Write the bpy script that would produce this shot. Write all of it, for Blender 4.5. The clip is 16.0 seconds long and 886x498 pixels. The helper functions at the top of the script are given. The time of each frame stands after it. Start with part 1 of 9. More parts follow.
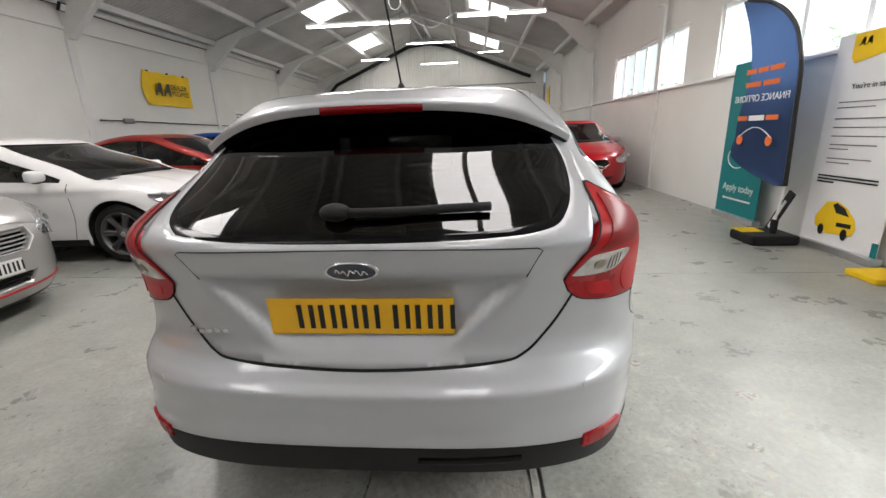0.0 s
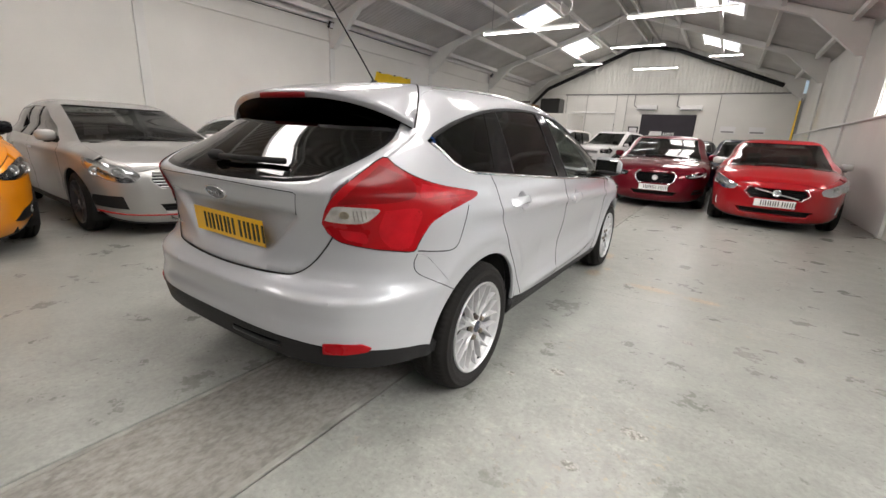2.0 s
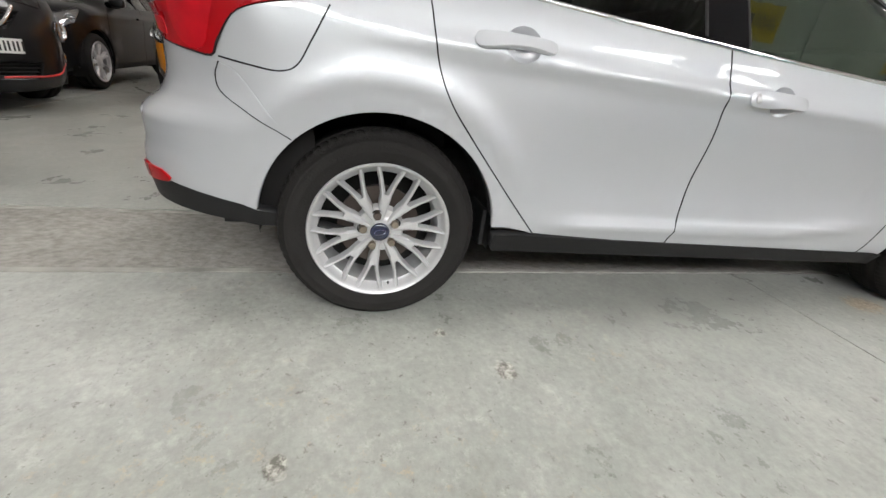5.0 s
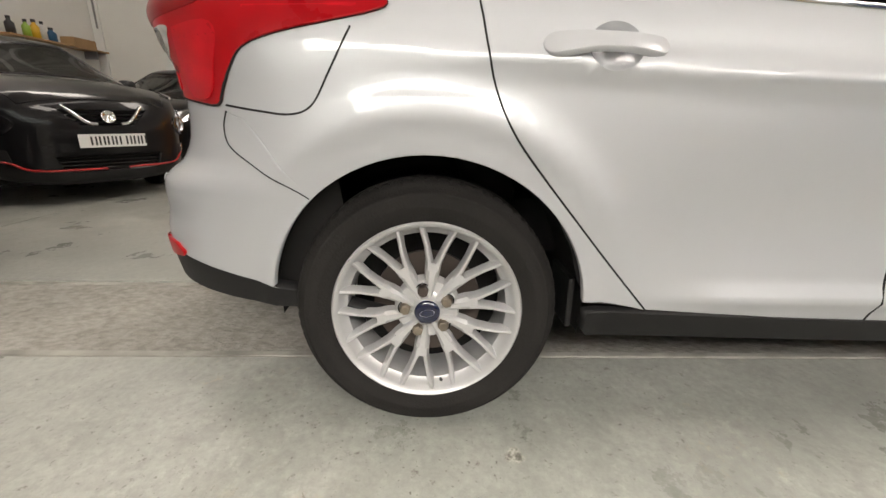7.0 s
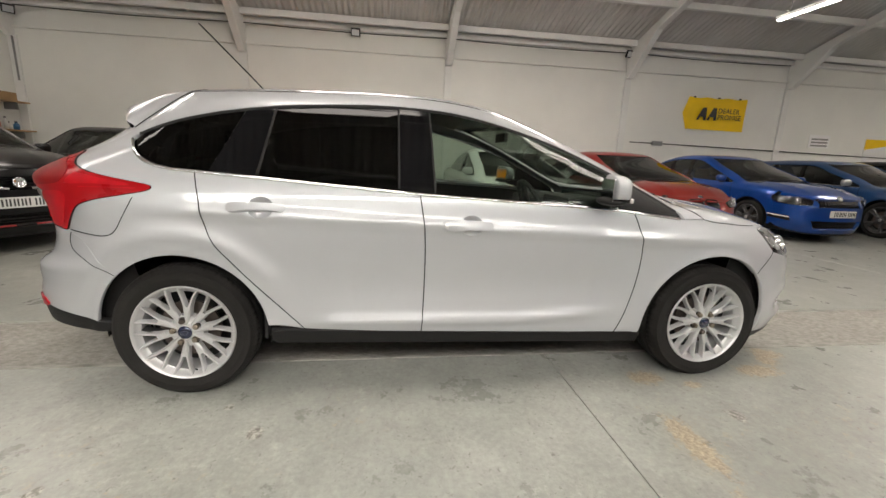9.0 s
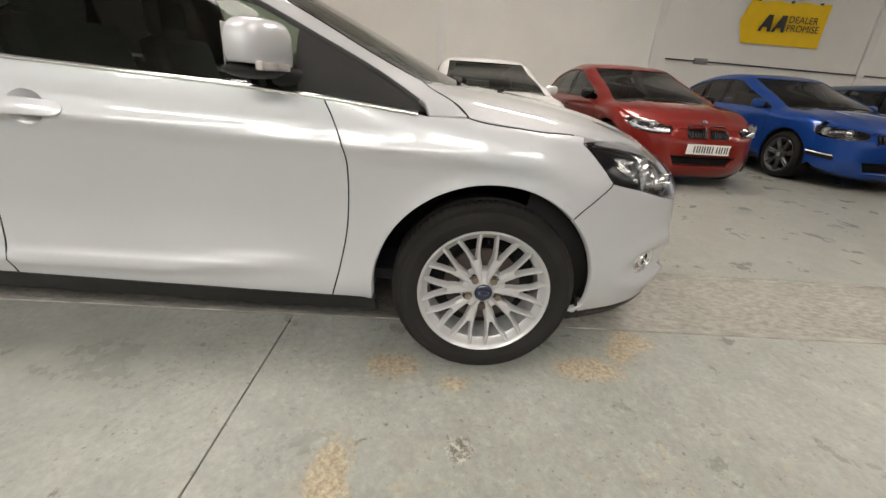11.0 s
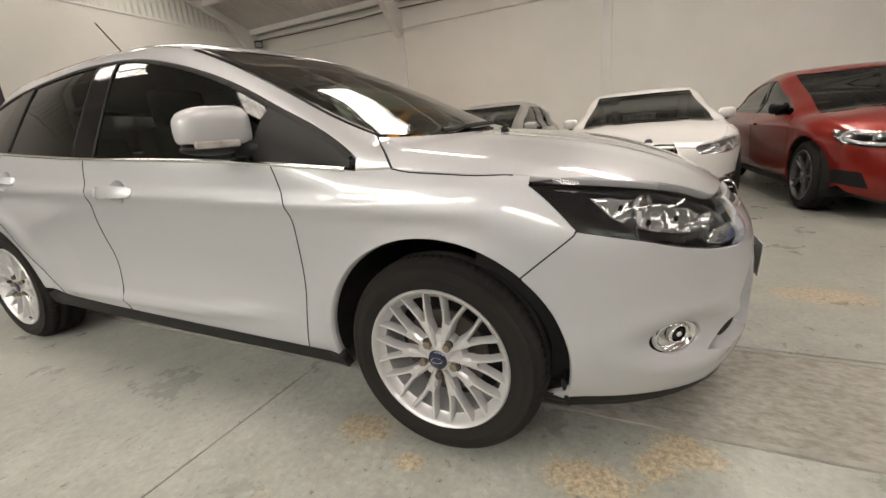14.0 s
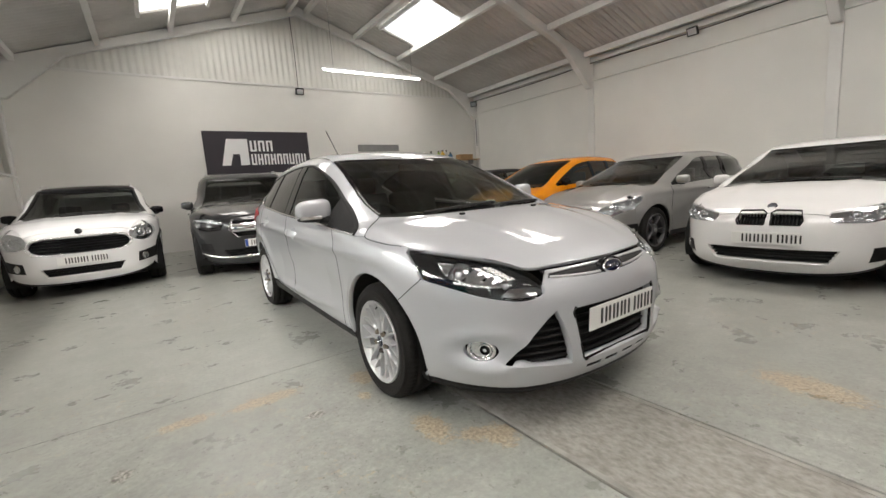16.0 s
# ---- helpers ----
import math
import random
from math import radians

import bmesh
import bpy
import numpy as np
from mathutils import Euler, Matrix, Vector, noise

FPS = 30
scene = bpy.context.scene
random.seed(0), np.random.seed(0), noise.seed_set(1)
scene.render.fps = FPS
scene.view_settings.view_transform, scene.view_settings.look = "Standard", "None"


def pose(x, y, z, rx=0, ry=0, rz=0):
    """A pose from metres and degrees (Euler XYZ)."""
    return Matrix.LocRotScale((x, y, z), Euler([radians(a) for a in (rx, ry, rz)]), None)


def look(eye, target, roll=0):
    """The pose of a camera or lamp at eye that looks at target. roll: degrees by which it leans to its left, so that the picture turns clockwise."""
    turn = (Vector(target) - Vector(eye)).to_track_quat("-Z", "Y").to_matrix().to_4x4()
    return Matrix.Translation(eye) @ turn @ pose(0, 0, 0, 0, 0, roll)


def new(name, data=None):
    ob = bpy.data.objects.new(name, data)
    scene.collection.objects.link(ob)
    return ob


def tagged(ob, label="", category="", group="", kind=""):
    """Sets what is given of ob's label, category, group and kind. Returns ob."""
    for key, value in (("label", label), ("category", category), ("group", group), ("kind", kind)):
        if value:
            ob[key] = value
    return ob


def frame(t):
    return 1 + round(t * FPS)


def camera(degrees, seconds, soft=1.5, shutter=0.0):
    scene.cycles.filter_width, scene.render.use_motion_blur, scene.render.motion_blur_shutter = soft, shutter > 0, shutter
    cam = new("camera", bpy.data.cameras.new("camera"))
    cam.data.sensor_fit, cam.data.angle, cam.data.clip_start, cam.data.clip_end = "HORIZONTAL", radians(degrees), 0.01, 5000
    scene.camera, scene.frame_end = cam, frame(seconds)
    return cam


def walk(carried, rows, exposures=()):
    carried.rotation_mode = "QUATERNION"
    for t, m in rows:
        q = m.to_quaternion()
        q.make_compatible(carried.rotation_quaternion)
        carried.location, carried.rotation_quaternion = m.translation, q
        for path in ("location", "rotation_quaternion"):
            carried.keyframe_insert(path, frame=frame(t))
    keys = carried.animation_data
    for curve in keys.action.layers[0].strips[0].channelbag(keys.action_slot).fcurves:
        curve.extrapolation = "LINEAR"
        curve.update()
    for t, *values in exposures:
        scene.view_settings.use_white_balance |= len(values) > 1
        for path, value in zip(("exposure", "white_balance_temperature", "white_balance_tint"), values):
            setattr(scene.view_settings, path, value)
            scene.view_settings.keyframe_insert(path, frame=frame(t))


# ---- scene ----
cam = camera(93.9, 16.0)
PATH = [
    (0, (0.321, -1.738, 1.279), (0.161, 0.18, 0.734), -2.0),
    (0.5, (0.632, -1.797, 1.259), (0.402, 0.121, 0.743), -1.7),
    (1, (1.018, -1.829, 1.241), (0.487, 0.028, 0.721), -0.4),
    (1.5, (1.391, -1.794, 1.226), (0.59, -0.047, 0.673), 1.8),
    (2, (1.722, -1.658, 1.215), (0.674, -0.039, 0.682), 2.9),
    (2.5, (2.059, -1.496, 1.196), (0.773, -0.068, 0.641), 3.5),
    (3, (2.265, -1.222, 1.154), (0.836, 0.041, 0.55), 4.2),
    (3.5, (2.397, -0.919, 1.141), (0.832, 0.158, 0.513), 4.3),
    (4, (2.45, -0.561, 1.08), (0.782, 0.281, 0.366), 6.2),
    (6.5, (1.470, 0.025, 0.593), (-0.402, 0.155, -0.146), 3.4),
    (7, (1.777, 0.012, 0.761), (-0.148, 0.062, 0.161), 1.0),
    (7.5, (2.206, 0.075, 0.98), (0.248, 0.024, 0.576), -2.7),
    (8, (2.54, 0.257, 1.092), (0.574, 0.195, 0.729), -3.1),
    (8.5, (2.747, 0.546, 1.139), (0.787, 0.616, 0.748), -0.3),
    (9, (2.788, 0.908, 1.142), (0.854, 1.186, 0.718), 2.2),
    (9.5, (2.778, 1.337, 1.154), (0.865, 1.714, 0.711), 3.8),
    (10, (2.661, 1.772, 1.117), (0.76, 2.13, 0.609), 5.4),
    (12.3, (1.455, 2.815, 0.683), (-0.350, 2.519, -0.241), -0.5),
    (12.5, (1.404, 2.789, 0.626), (-0.347, 2.494, -0.240), -0.2),
    (13, (1.354, 2.770, 0.570), (-0.415, 2.380, -0.233), -0.6),
    (13.5, (1.570, 2.901, 0.746), (-0.200, 2.312, 0.074), -3.7),
    (14, (1.846, 3.167, 0.962), (0.11, 2.327, 0.433), -4.5),
    (14.5, (1.878, 3.58, 1.041), (0.279, 2.468, 0.586), -5.0),
    (15, (1.89, 3.935, 1.062), (0.422, 2.638, 0.659), -5.2),
    (15.5, (1.894, 4.291, 1.116), (0.558, 2.84, 0.787), -5.7),
    (16, (1.787, 4.64, 1.126), (0.663, 3.013, 0.828), -4.0),
]
walk(cam, [(t, look(eye, target, roll)) for t, eye, target, roll in PATH],
     exposures=[(0, 0.06, 6250, 11), (1.5, 0.05, 6350, 12), (2, 0.05, 6400, 13), (3, -0.05, 6250, 12), (3.5, -0.10, 6150, 11), (4.2, -0.04, 6000, 10), (6.5, 0.08, 6900, 12), (7, 0.03, 6900, 12), (8, -0.05, 6850, 12),
                (9.5, -0.1, 6800, 11), (12.5, 0.08, 6800, 11), (13.1, 0.18, 6800, 11), (14, -0.18, 7050, 12), (15, -0.16, 6850, 11), (16, -0.14, 6500, 10)])

# ---- world and light ----
world = bpy.data.worlds.new("world")
scene.world = world
world.use_nodes = True
wn = world.node_tree.nodes
sky = wn.new("ShaderNodeTexSky")
sky.sky_type, sky.sun_disc = "NISHITA", False
sky.sun_elevation, sky.sun_rotation = radians(50), radians(100)
sky.air_density, sky.dust_density = 1.0, 3.0
world.node_tree.links.new(sky.outputs[0], wn["Background"].inputs[0])
wn["Background"].inputs[1].default_value = 0.12
sun_data = bpy.data.lights.new("sun", "SUN")
sun_data.energy, sun_data.angle, sun_data.color = 0.8, radians(14), (1.0, 0.97, 0.92)
sun = new("sun", sun_data)
sun.matrix_world = look((20, -3, 24), (0, 0, 0))


def area(name, m, sx, sy, power, color=(1, 1, 1)):
    d = bpy.data.lights.new(name, "AREA")
    d.shape, d.size, d.size_y, d.energy, d.color = "RECTANGLE", sx, sy, power, color
    o = new(name, d)
    o.matrix_world = m
    return o


# ---- materials ----
def mat(name, color, rough=0.5, metal=0.0, coat=0.0, bump=0.0, scale=40.0, vary=0.06, spec=0.5, vscale=3.0, emit=0.0, alpha=None):
    m = bpy.data.materials.new(name)
    m.use_nodes = True
    nt = m.node_tree
    b = nt.nodes["Principled BSDF"]
    b.inputs["Roughness"].default_value = rough
    b.inputs["Metallic"].default_value = metal
    b.inputs["Coat Weight"].default_value = coat
    b.inputs["Coat Roughness"].default_value = 0.04
    b.inputs["Specular IOR Level"].default_value = spec
    b.inputs["Base Color"].default_value = (*color, 1)
    if emit:
        b.inputs["Emission Color"].default_value = (*color, 1)
        b.inputs["Emission Strength"].default_value = emit
    co = nt.nodes.new("ShaderNodeTexCoord")
    if vary:
        n1 = nt.nodes.new("ShaderNodeTexNoise")
        n1.inputs["Scale"].default_value, n1.inputs["Detail"].default_value = vscale, 5
        nt.links.new(co.outputs["Object"], n1.inputs["Vector"])
        r = nt.nodes.new("ShaderNodeMapRange")
        r.inputs[1].default_value, r.inputs[2].default_value = 0.3, 0.7
        r.inputs[3].default_value, r.inputs[4].default_value = 1 - vary, 1 + vary
        nt.links.new(n1.outputs["Fac"], r.inputs[0])
        v = nt.nodes.new("ShaderNodeVectorMath")
        v.operation = "SCALE"
        v.inputs[0].default_value = color
        nt.links.new(r.outputs[0], v.inputs["Scale"])
        nt.links.new(v.outputs[0], b.inputs["Base Color"])
        r2 = nt.nodes.new("ShaderNodeMapRange")
        r2.inputs[3].default_value, r2.inputs[4].default_value = max(rough - 0.4 * vary, 0.02), min(rough + 0.5 * vary, 1)
        nt.links.new(n1.outputs["Fac"], r2.inputs[0])
        nt.links.new(r2.outputs[0], b.inputs["Roughness"])
    if bump:
        n2 = nt.nodes.new("ShaderNodeTexNoise")
        n2.inputs["Scale"].default_value, n2.inputs["Detail"].default_value = scale, 6
        nt.links.new(co.outputs["Object"], n2.inputs["Vector"])
        bp = nt.nodes.new("ShaderNodeBump")
        bp.inputs["Strength"].default_value, bp.inputs["Distance"].default_value = bump, 0.01
        nt.links.new(n2.outputs["Fac"], bp.inputs["Height"])
        nt.links.new(bp.outputs[0], b.inputs["Normal"])
    return m


def paint(name, color, metal=0.0, rough=0.35, flake=0.0):
    """Car paint: coloured base with clear coat; metallic paints carry a fine flake."""
    m = mat(name, color, rough, metal, 1.0, vary=0.02, vscale=1.5, spec=0.5 if metal > 0.35 else 0.12)
    if flake:
        nt = m.node_tree
        b = nt.nodes["Principled BSDF"]
        v = nt.nodes.new("ShaderNodeTexVoronoi")
        v.inputs["Scale"].default_value = 900
        co = nt.nodes.new("ShaderNodeTexCoord")
        nt.links.new(co.outputs["Object"], v.inputs["Vector"])
        bp = nt.nodes.new("ShaderNodeBump")
        bp.inputs["Strength"].default_value, bp.inputs["Distance"].default_value = flake, 0.0006
        nt.links.new(v.outputs["Distance"], bp.inputs["Height"])
        nt.links.new(bp.outputs[0], b.inputs["Normal"])
    return m


def glass(name, tint, gloss=0.02, face=0.06):
    """Thin tinted pane: sees through with the tint, mirrors by Fresnel."""
    m = bpy.data.materials.new(name)
    m.use_nodes = True
    nt = m.node_tree
    nt.nodes.remove(nt.nodes["Principled BSDF"])
    t, g, x, fr, pw, ma = (nt.nodes.new("ShaderNode" + k) for k in ("BsdfTransparent", "BsdfGlossy", "MixShader", "LayerWeight", "Math", "Math"))
    t.inputs[0].default_value = (*tint, 1)
    g.inputs["Color"].default_value = (1, 1, 1, 1)
    g.inputs["Roughness"].default_value = gloss
    fr.inputs["Blend"].default_value = 0.5
    pw.operation, ma.operation = "POWER", "MULTIPLY_ADD"
    pw.inputs[1].default_value, ma.inputs[1].default_value, ma.inputs[2].default_value = 5.0, 0.93, face
    nt.links.new(fr.outputs["Facing"], pw.inputs[0])
    nt.links.new(pw.outputs[0], ma.inputs[0])
    nt.links.new(ma.outputs[0], x.inputs[0])
    nt.links.new(t.outputs[0], x.inputs[1])
    nt.links.new(g.outputs[0], x.inputs[2])
    nt.links.new(x.outputs[0], nt.nodes["Material Output"].inputs["Surface"])
    return m


M = {
    "silver": paint("silver_paint", (0.466, 0.480, 0.504), 0.38, 0.45, 0.12),
    "silver2": paint("silver_paint_grey", (0.42, 0.42, 0.41), 0.6, 0.32, 0.2),
    "white": paint("white_paint", (0.76, 0.76, 0.76), 0.0, 0.35),
    "orange": paint("orange_paint", (0.78, 0.27, 0.004), 0.1, 0.35),
    "red": paint("red_paint", (0.30, 0.004, 0.008), 0.1, 0.3),
    "darkred": paint("dark_red_paint", (0.135, 0.004, 0.012), 0.3, 0.3),
    "brick": paint("orange_red_paint", (0.20, 0.012, 0.008), 0.3, 0.3),
    "blue": paint("blue_paint", (0.008, 0.060, 0.29), 0.35, 0.28),
    "blue2": paint("denim_blue_paint", (0.02, 0.07, 0.19), 0.4, 0.3),
    "black": paint("black_paint", (0.008, 0.008, 0.009), 0.1, 0.3),
    "grey": paint("grey_paint", (0.032, 0.033, 0.035), 0.5, 0.3, 0.1),
    "navy": paint("navy_paint", (0.01, 0.014, 0.03), 0.3, 0.3),
    "plastic": mat("black_plastic", (0.009, 0.009, 0.0095), 0.55, spec=0.3, bump=0.15, scale=400, vary=0.15),
    "gloss": mat("gloss_black", (0.004, 0.004, 0.005), 0.08, spec=0.28, vary=0.1),
    "void": mat("dark_cavity", (0.006, 0.006, 0.006), 0.9, vary=0),
    "rubber": mat("tyre_rubber", (0.013, 0.0122, 0.0115), 0.8, spec=0.25, bump=0.25, scale=180, vary=0.25, vscale=9),
    "alloy": mat("alloy_silver", (0.50, 0.505, 0.51), 0.36, 0.45, vary=0.05, vscale=20),
    "alloydark": mat("alloy_dark", (0.10, 0.10, 0.105), 0.35, 0.6, vary=0.05),
    "disc": mat("brake_iron", (0.12, 0.10, 0.09), 0.5, 0.8, bump=0.1, scale=60, vary=0.3),
    "nut": mat("worn_steel_nut", (0.26, 0.225, 0.18), 0.45, 0.9, bump=0.2, scale=120, vary=0.25, vscale=40),
    "chrome": mat("chrome", (0.82, 0.82, 0.83), 0.08, 1.0, vary=0),
    "satin": mat("satin_metal", (0.6, 0.6, 0.6), 0.3, 0.9, vary=0.05),
    "lensred": mat("red_lens", (0.32, 0.0015, 0.005), 0.28, 0.0, 0.04, spec=0.2, vary=0.12, vscale=9),
    "lenspink": mat("red_lens_bright", (0.44, 0.005, 0.012), 0.30, 0.0, 0.04, spec=0.2, vary=0.15, vscale=18),
    "lensred2": mat("red_lens_deep", (0.20, 0.001, 0.003), 0.30, 0.0, 0.04, spec=0.2, vary=0.1, vscale=14),
    "lensclear": mat("clear_lens", (0.50, 0.48, 0.46), 0.15, 0.3, 0.6, vary=0.3, vscale=22),
    "lamp": glass("headlamp_cover", (0.86, 0.87, 0.88)),
    "reflector": mat("reflector", (0.62, 0.63, 0.64), 0.09, 0.95, bump=0.12, scale=26, vary=0.1, vscale=9),
    "bulb": mat("bulb_glass", (0.8, 0.82, 0.85), 0.05, 0.4, 1.0, vary=0),
    "tint": glass("privacy_glass", (0.03, 0.029, 0.028), face=0.022),
    "tintrear": glass("rear_privacy_glass", (0.05, 0.048, 0.046), face=0.05),
    "glass": glass("green_tinted_glass", (0.55, 0.64, 0.57), face=0.03),
    "screen": glass("windscreen_glass", (0.30, 0.345, 0.31), face=0.045),
    "dim": glass("car_glass", (0.16, 0.18, 0.17)),
    "cloth": mat("dark_seat_cloth", (0.02, 0.02, 0.022), 0.9, bump=0.3, scale=250, vary=0.2),
    "trim": mat("interior_trim", (0.03, 0.03, 0.032), 0.65, bump=0.15, scale=300, vary=0.15),
    "headlining": mat("grey_headlining", (0.35, 0.35, 0.33), 0.95, vary=0.05),
    "yplate": mat("yellow_plate", (0.80, 0.44, 0.005), 0.3, coat=0.4, vary=0.03),
    "wplate": mat("white_plate", (0.80, 0.80, 0.78), 0.3, coat=0.4, vary=0.03),
    "ink": mat("black_ink", (0.01, 0.01, 0.01), 0.4, vary=0),
    "euro": mat("plate_blue", (0.02, 0.07, 0.35), 0.4, vary=0),
    "badge": mat("badge_blue", (0.003, 0.007, 0.032), 0.15, coat=1.0, vary=0.05),
    "conduit_dark": mat("smoked_lens_rib", (0.16, 0.15, 0.14), 0.3, vary=0.1),
    "redtrim": mat("red_trim", (0.4, 0.01, 0.01), 0.35, vary=0.05),
}
for k in ("black", "navy"):
    M[k].node_tree.nodes["Principled BSDF"].inputs["Coat Weight"].default_value = 0.55


# ---- building helpers ----
def link(name, me, parent=None, label="", material=None, smooth=False):
    if material is not None:
        me.materials.append(material)
    if smooth:
        me.shade_smooth()
    ob = new(name, me)
    if parent is not None:
        ob.parent = parent
    if label:
        ob["label"] = label
    return ob


def part(name, bm, material, parent=None, label="", smooth=False):
    me = bpy.data.meshes.new(name)
    bm.normal_update()
    bm.to_mesh(me)
    bm.free()
    return link(name, me, parent, label, material, smooth)


def thing(name, label, category, m=None, group="", kind=""):
    ob = new(name)
    ob.empty_display_size = 0.2
    if m is not None:
        ob.matrix_world = m
    return tagged(ob, label, category, group, kind)


def box(x0, x1, y0, y1, z0, z1, bevel=0.0, bm=None, m=None):
    bm = bm or bmesh.new()
    t = Matrix.Translation(((x0 + x1) / 2, (y0 + y1) / 2, (z0 + z1) / 2)) @ Matrix.Diagonal((abs(x1 - x0), abs(y1 - y0), abs(z1 - z0), 1))
    r = bmesh.ops.create_cube(bm, size=1, matrix=(m @ t) if m is not None else t)
    if bevel:
        es = list({e for v in r["verts"] for e in v.link_edges})
        bmesh.ops.bevel(bm, geom=es, offset=bevel, segments=2, affect="EDGES", profile=0.6)
    return bm


def rod(a, b, r, seg=10, bm=None, r2=None):
    bm = bm or bmesh.new()
    a, b = Vector(a), Vector(b)
    q = (b - a).to_track_quat("Z", "Y").to_matrix().to_4x4()
    bmesh.ops.create_cone(bm, cap_ends=True, segments=seg, radius1=r, radius2=r if r2 is None else r2, depth=(b - a).length,
                          matrix=Matrix.Translation((a + b) / 2) @ q)
    return bm


def tube(pts, r, seg=8, bm=None):
    """A round bar swept along points."""
    bm = bm or bmesh.new()
    p = [Vector(q) for q in pts]
    rings = []
    for i, c in enumerate(p):
        d = (p[min(i + 1, len(p) - 1)] - p[max(i - 1, 0)]).normalized()
        a = d.orthogonal().normalized() if not rings else (last - d * last.dot(d)).normalized()
        last = a
        b = d.cross(a)
        rings.append([bm.verts.new(c + (a * math.cos(2 * math.pi * k / seg) + b * math.sin(2 * math.pi * k / seg)) * r) for k in range(seg)])
    for u, v in zip(rings[:-1], rings[1:]):
        for k in range(seg):
            bm.faces.new((u[k], u[(k + 1) % seg], v[(k + 1) % seg], v[k]))
    bm.faces.new(rings[0][::-1])
    bm.faces.new(rings[-1])
    return bm


def lathe(profile, seg, axis="x", bm=None, sharp=None):
    """Turns a profile of (along, radius) round the x axis."""
    bm = bm or bmesh.new()
    rings = []
    for k in range(seg):
        a = 2 * math.pi * k / seg
        rings.append([bm.verts.new((u, r * math.cos(a), r * math.sin(a))) for u, r in profile])
    for k in range(seg):
        p, q = rings[k], rings[(k + 1) % seg]
        for i in range(len(profile) - 1):
            bm.faces.new((p[i], p[i + 1], q[i + 1], q[i]))
    bmesh.ops.recalc_face_normals(bm, faces=bm.faces[:])
    return bm


def pch(*pts):
    """A smooth curve through points, level or straight at its ends."""
    xs, ys = np.array(pts, float).T
    h, d = np.diff(xs), np.diff(ys) / np.diff(xs)
    s = np.empty(len(xs))
    s[0], s[-1] = d[0], d[-1]
    s[1:-1] = (h[1:] * d[:-1] + h[:-1] * d[1:]) / (h[1:] + h[:-1])

    def g(x):
        x = np.asarray(x, float)
        xc = np.clip(x, xs[0], xs[-1])
        i = np.clip(np.searchsorted(xs, xc) - 1, 0, len(xs) - 2)
        u = (xc - xs[i]) / h[i]
        y = (ys[i] * (1 + 2 * u) * (1 - u) ** 2 + s[i] * h[i] * u * (1 - u) ** 2 + ys[i + 1] * u * u * (3 - 2 * u) - s[i + 1] * h[i] * u * u * (1 - u))
        return y + np.where(x < xs[0], (x - xs[0]) * s[0], 0) + np.where(x > xs[-1], (x - xs[-1]) * s[-1], 0)

    return g


def cr(pts, n=8):
    """Points along a smooth line through pts."""
    p = np.array(pts, float)
    if len(p) < 3:
        return p
    e = np.vstack([2 * p[0] - p[1], p, 2 * p[-1] - p[-2]])
    out = []
    for i in range(1, len(e) - 2):
        a, b, c, d = e[i - 1], e[i], e[i + 1], e[i + 2]
        for u in np.linspace(0, 1, n, endpoint=False):
            out.append(0.5 * (2 * b + (c - a) * u + (2 * a - 5 * b + 4 * c - d) * u * u + (3 * b - 3 * c + d - a) * u ** 3))
    return np.vstack(out + [p[-1]])


def smax(a, b, r):
    h = np.maximum(r - np.abs(a - b), 0)
    return np.maximum(a, b) + h * h / (4 * r)


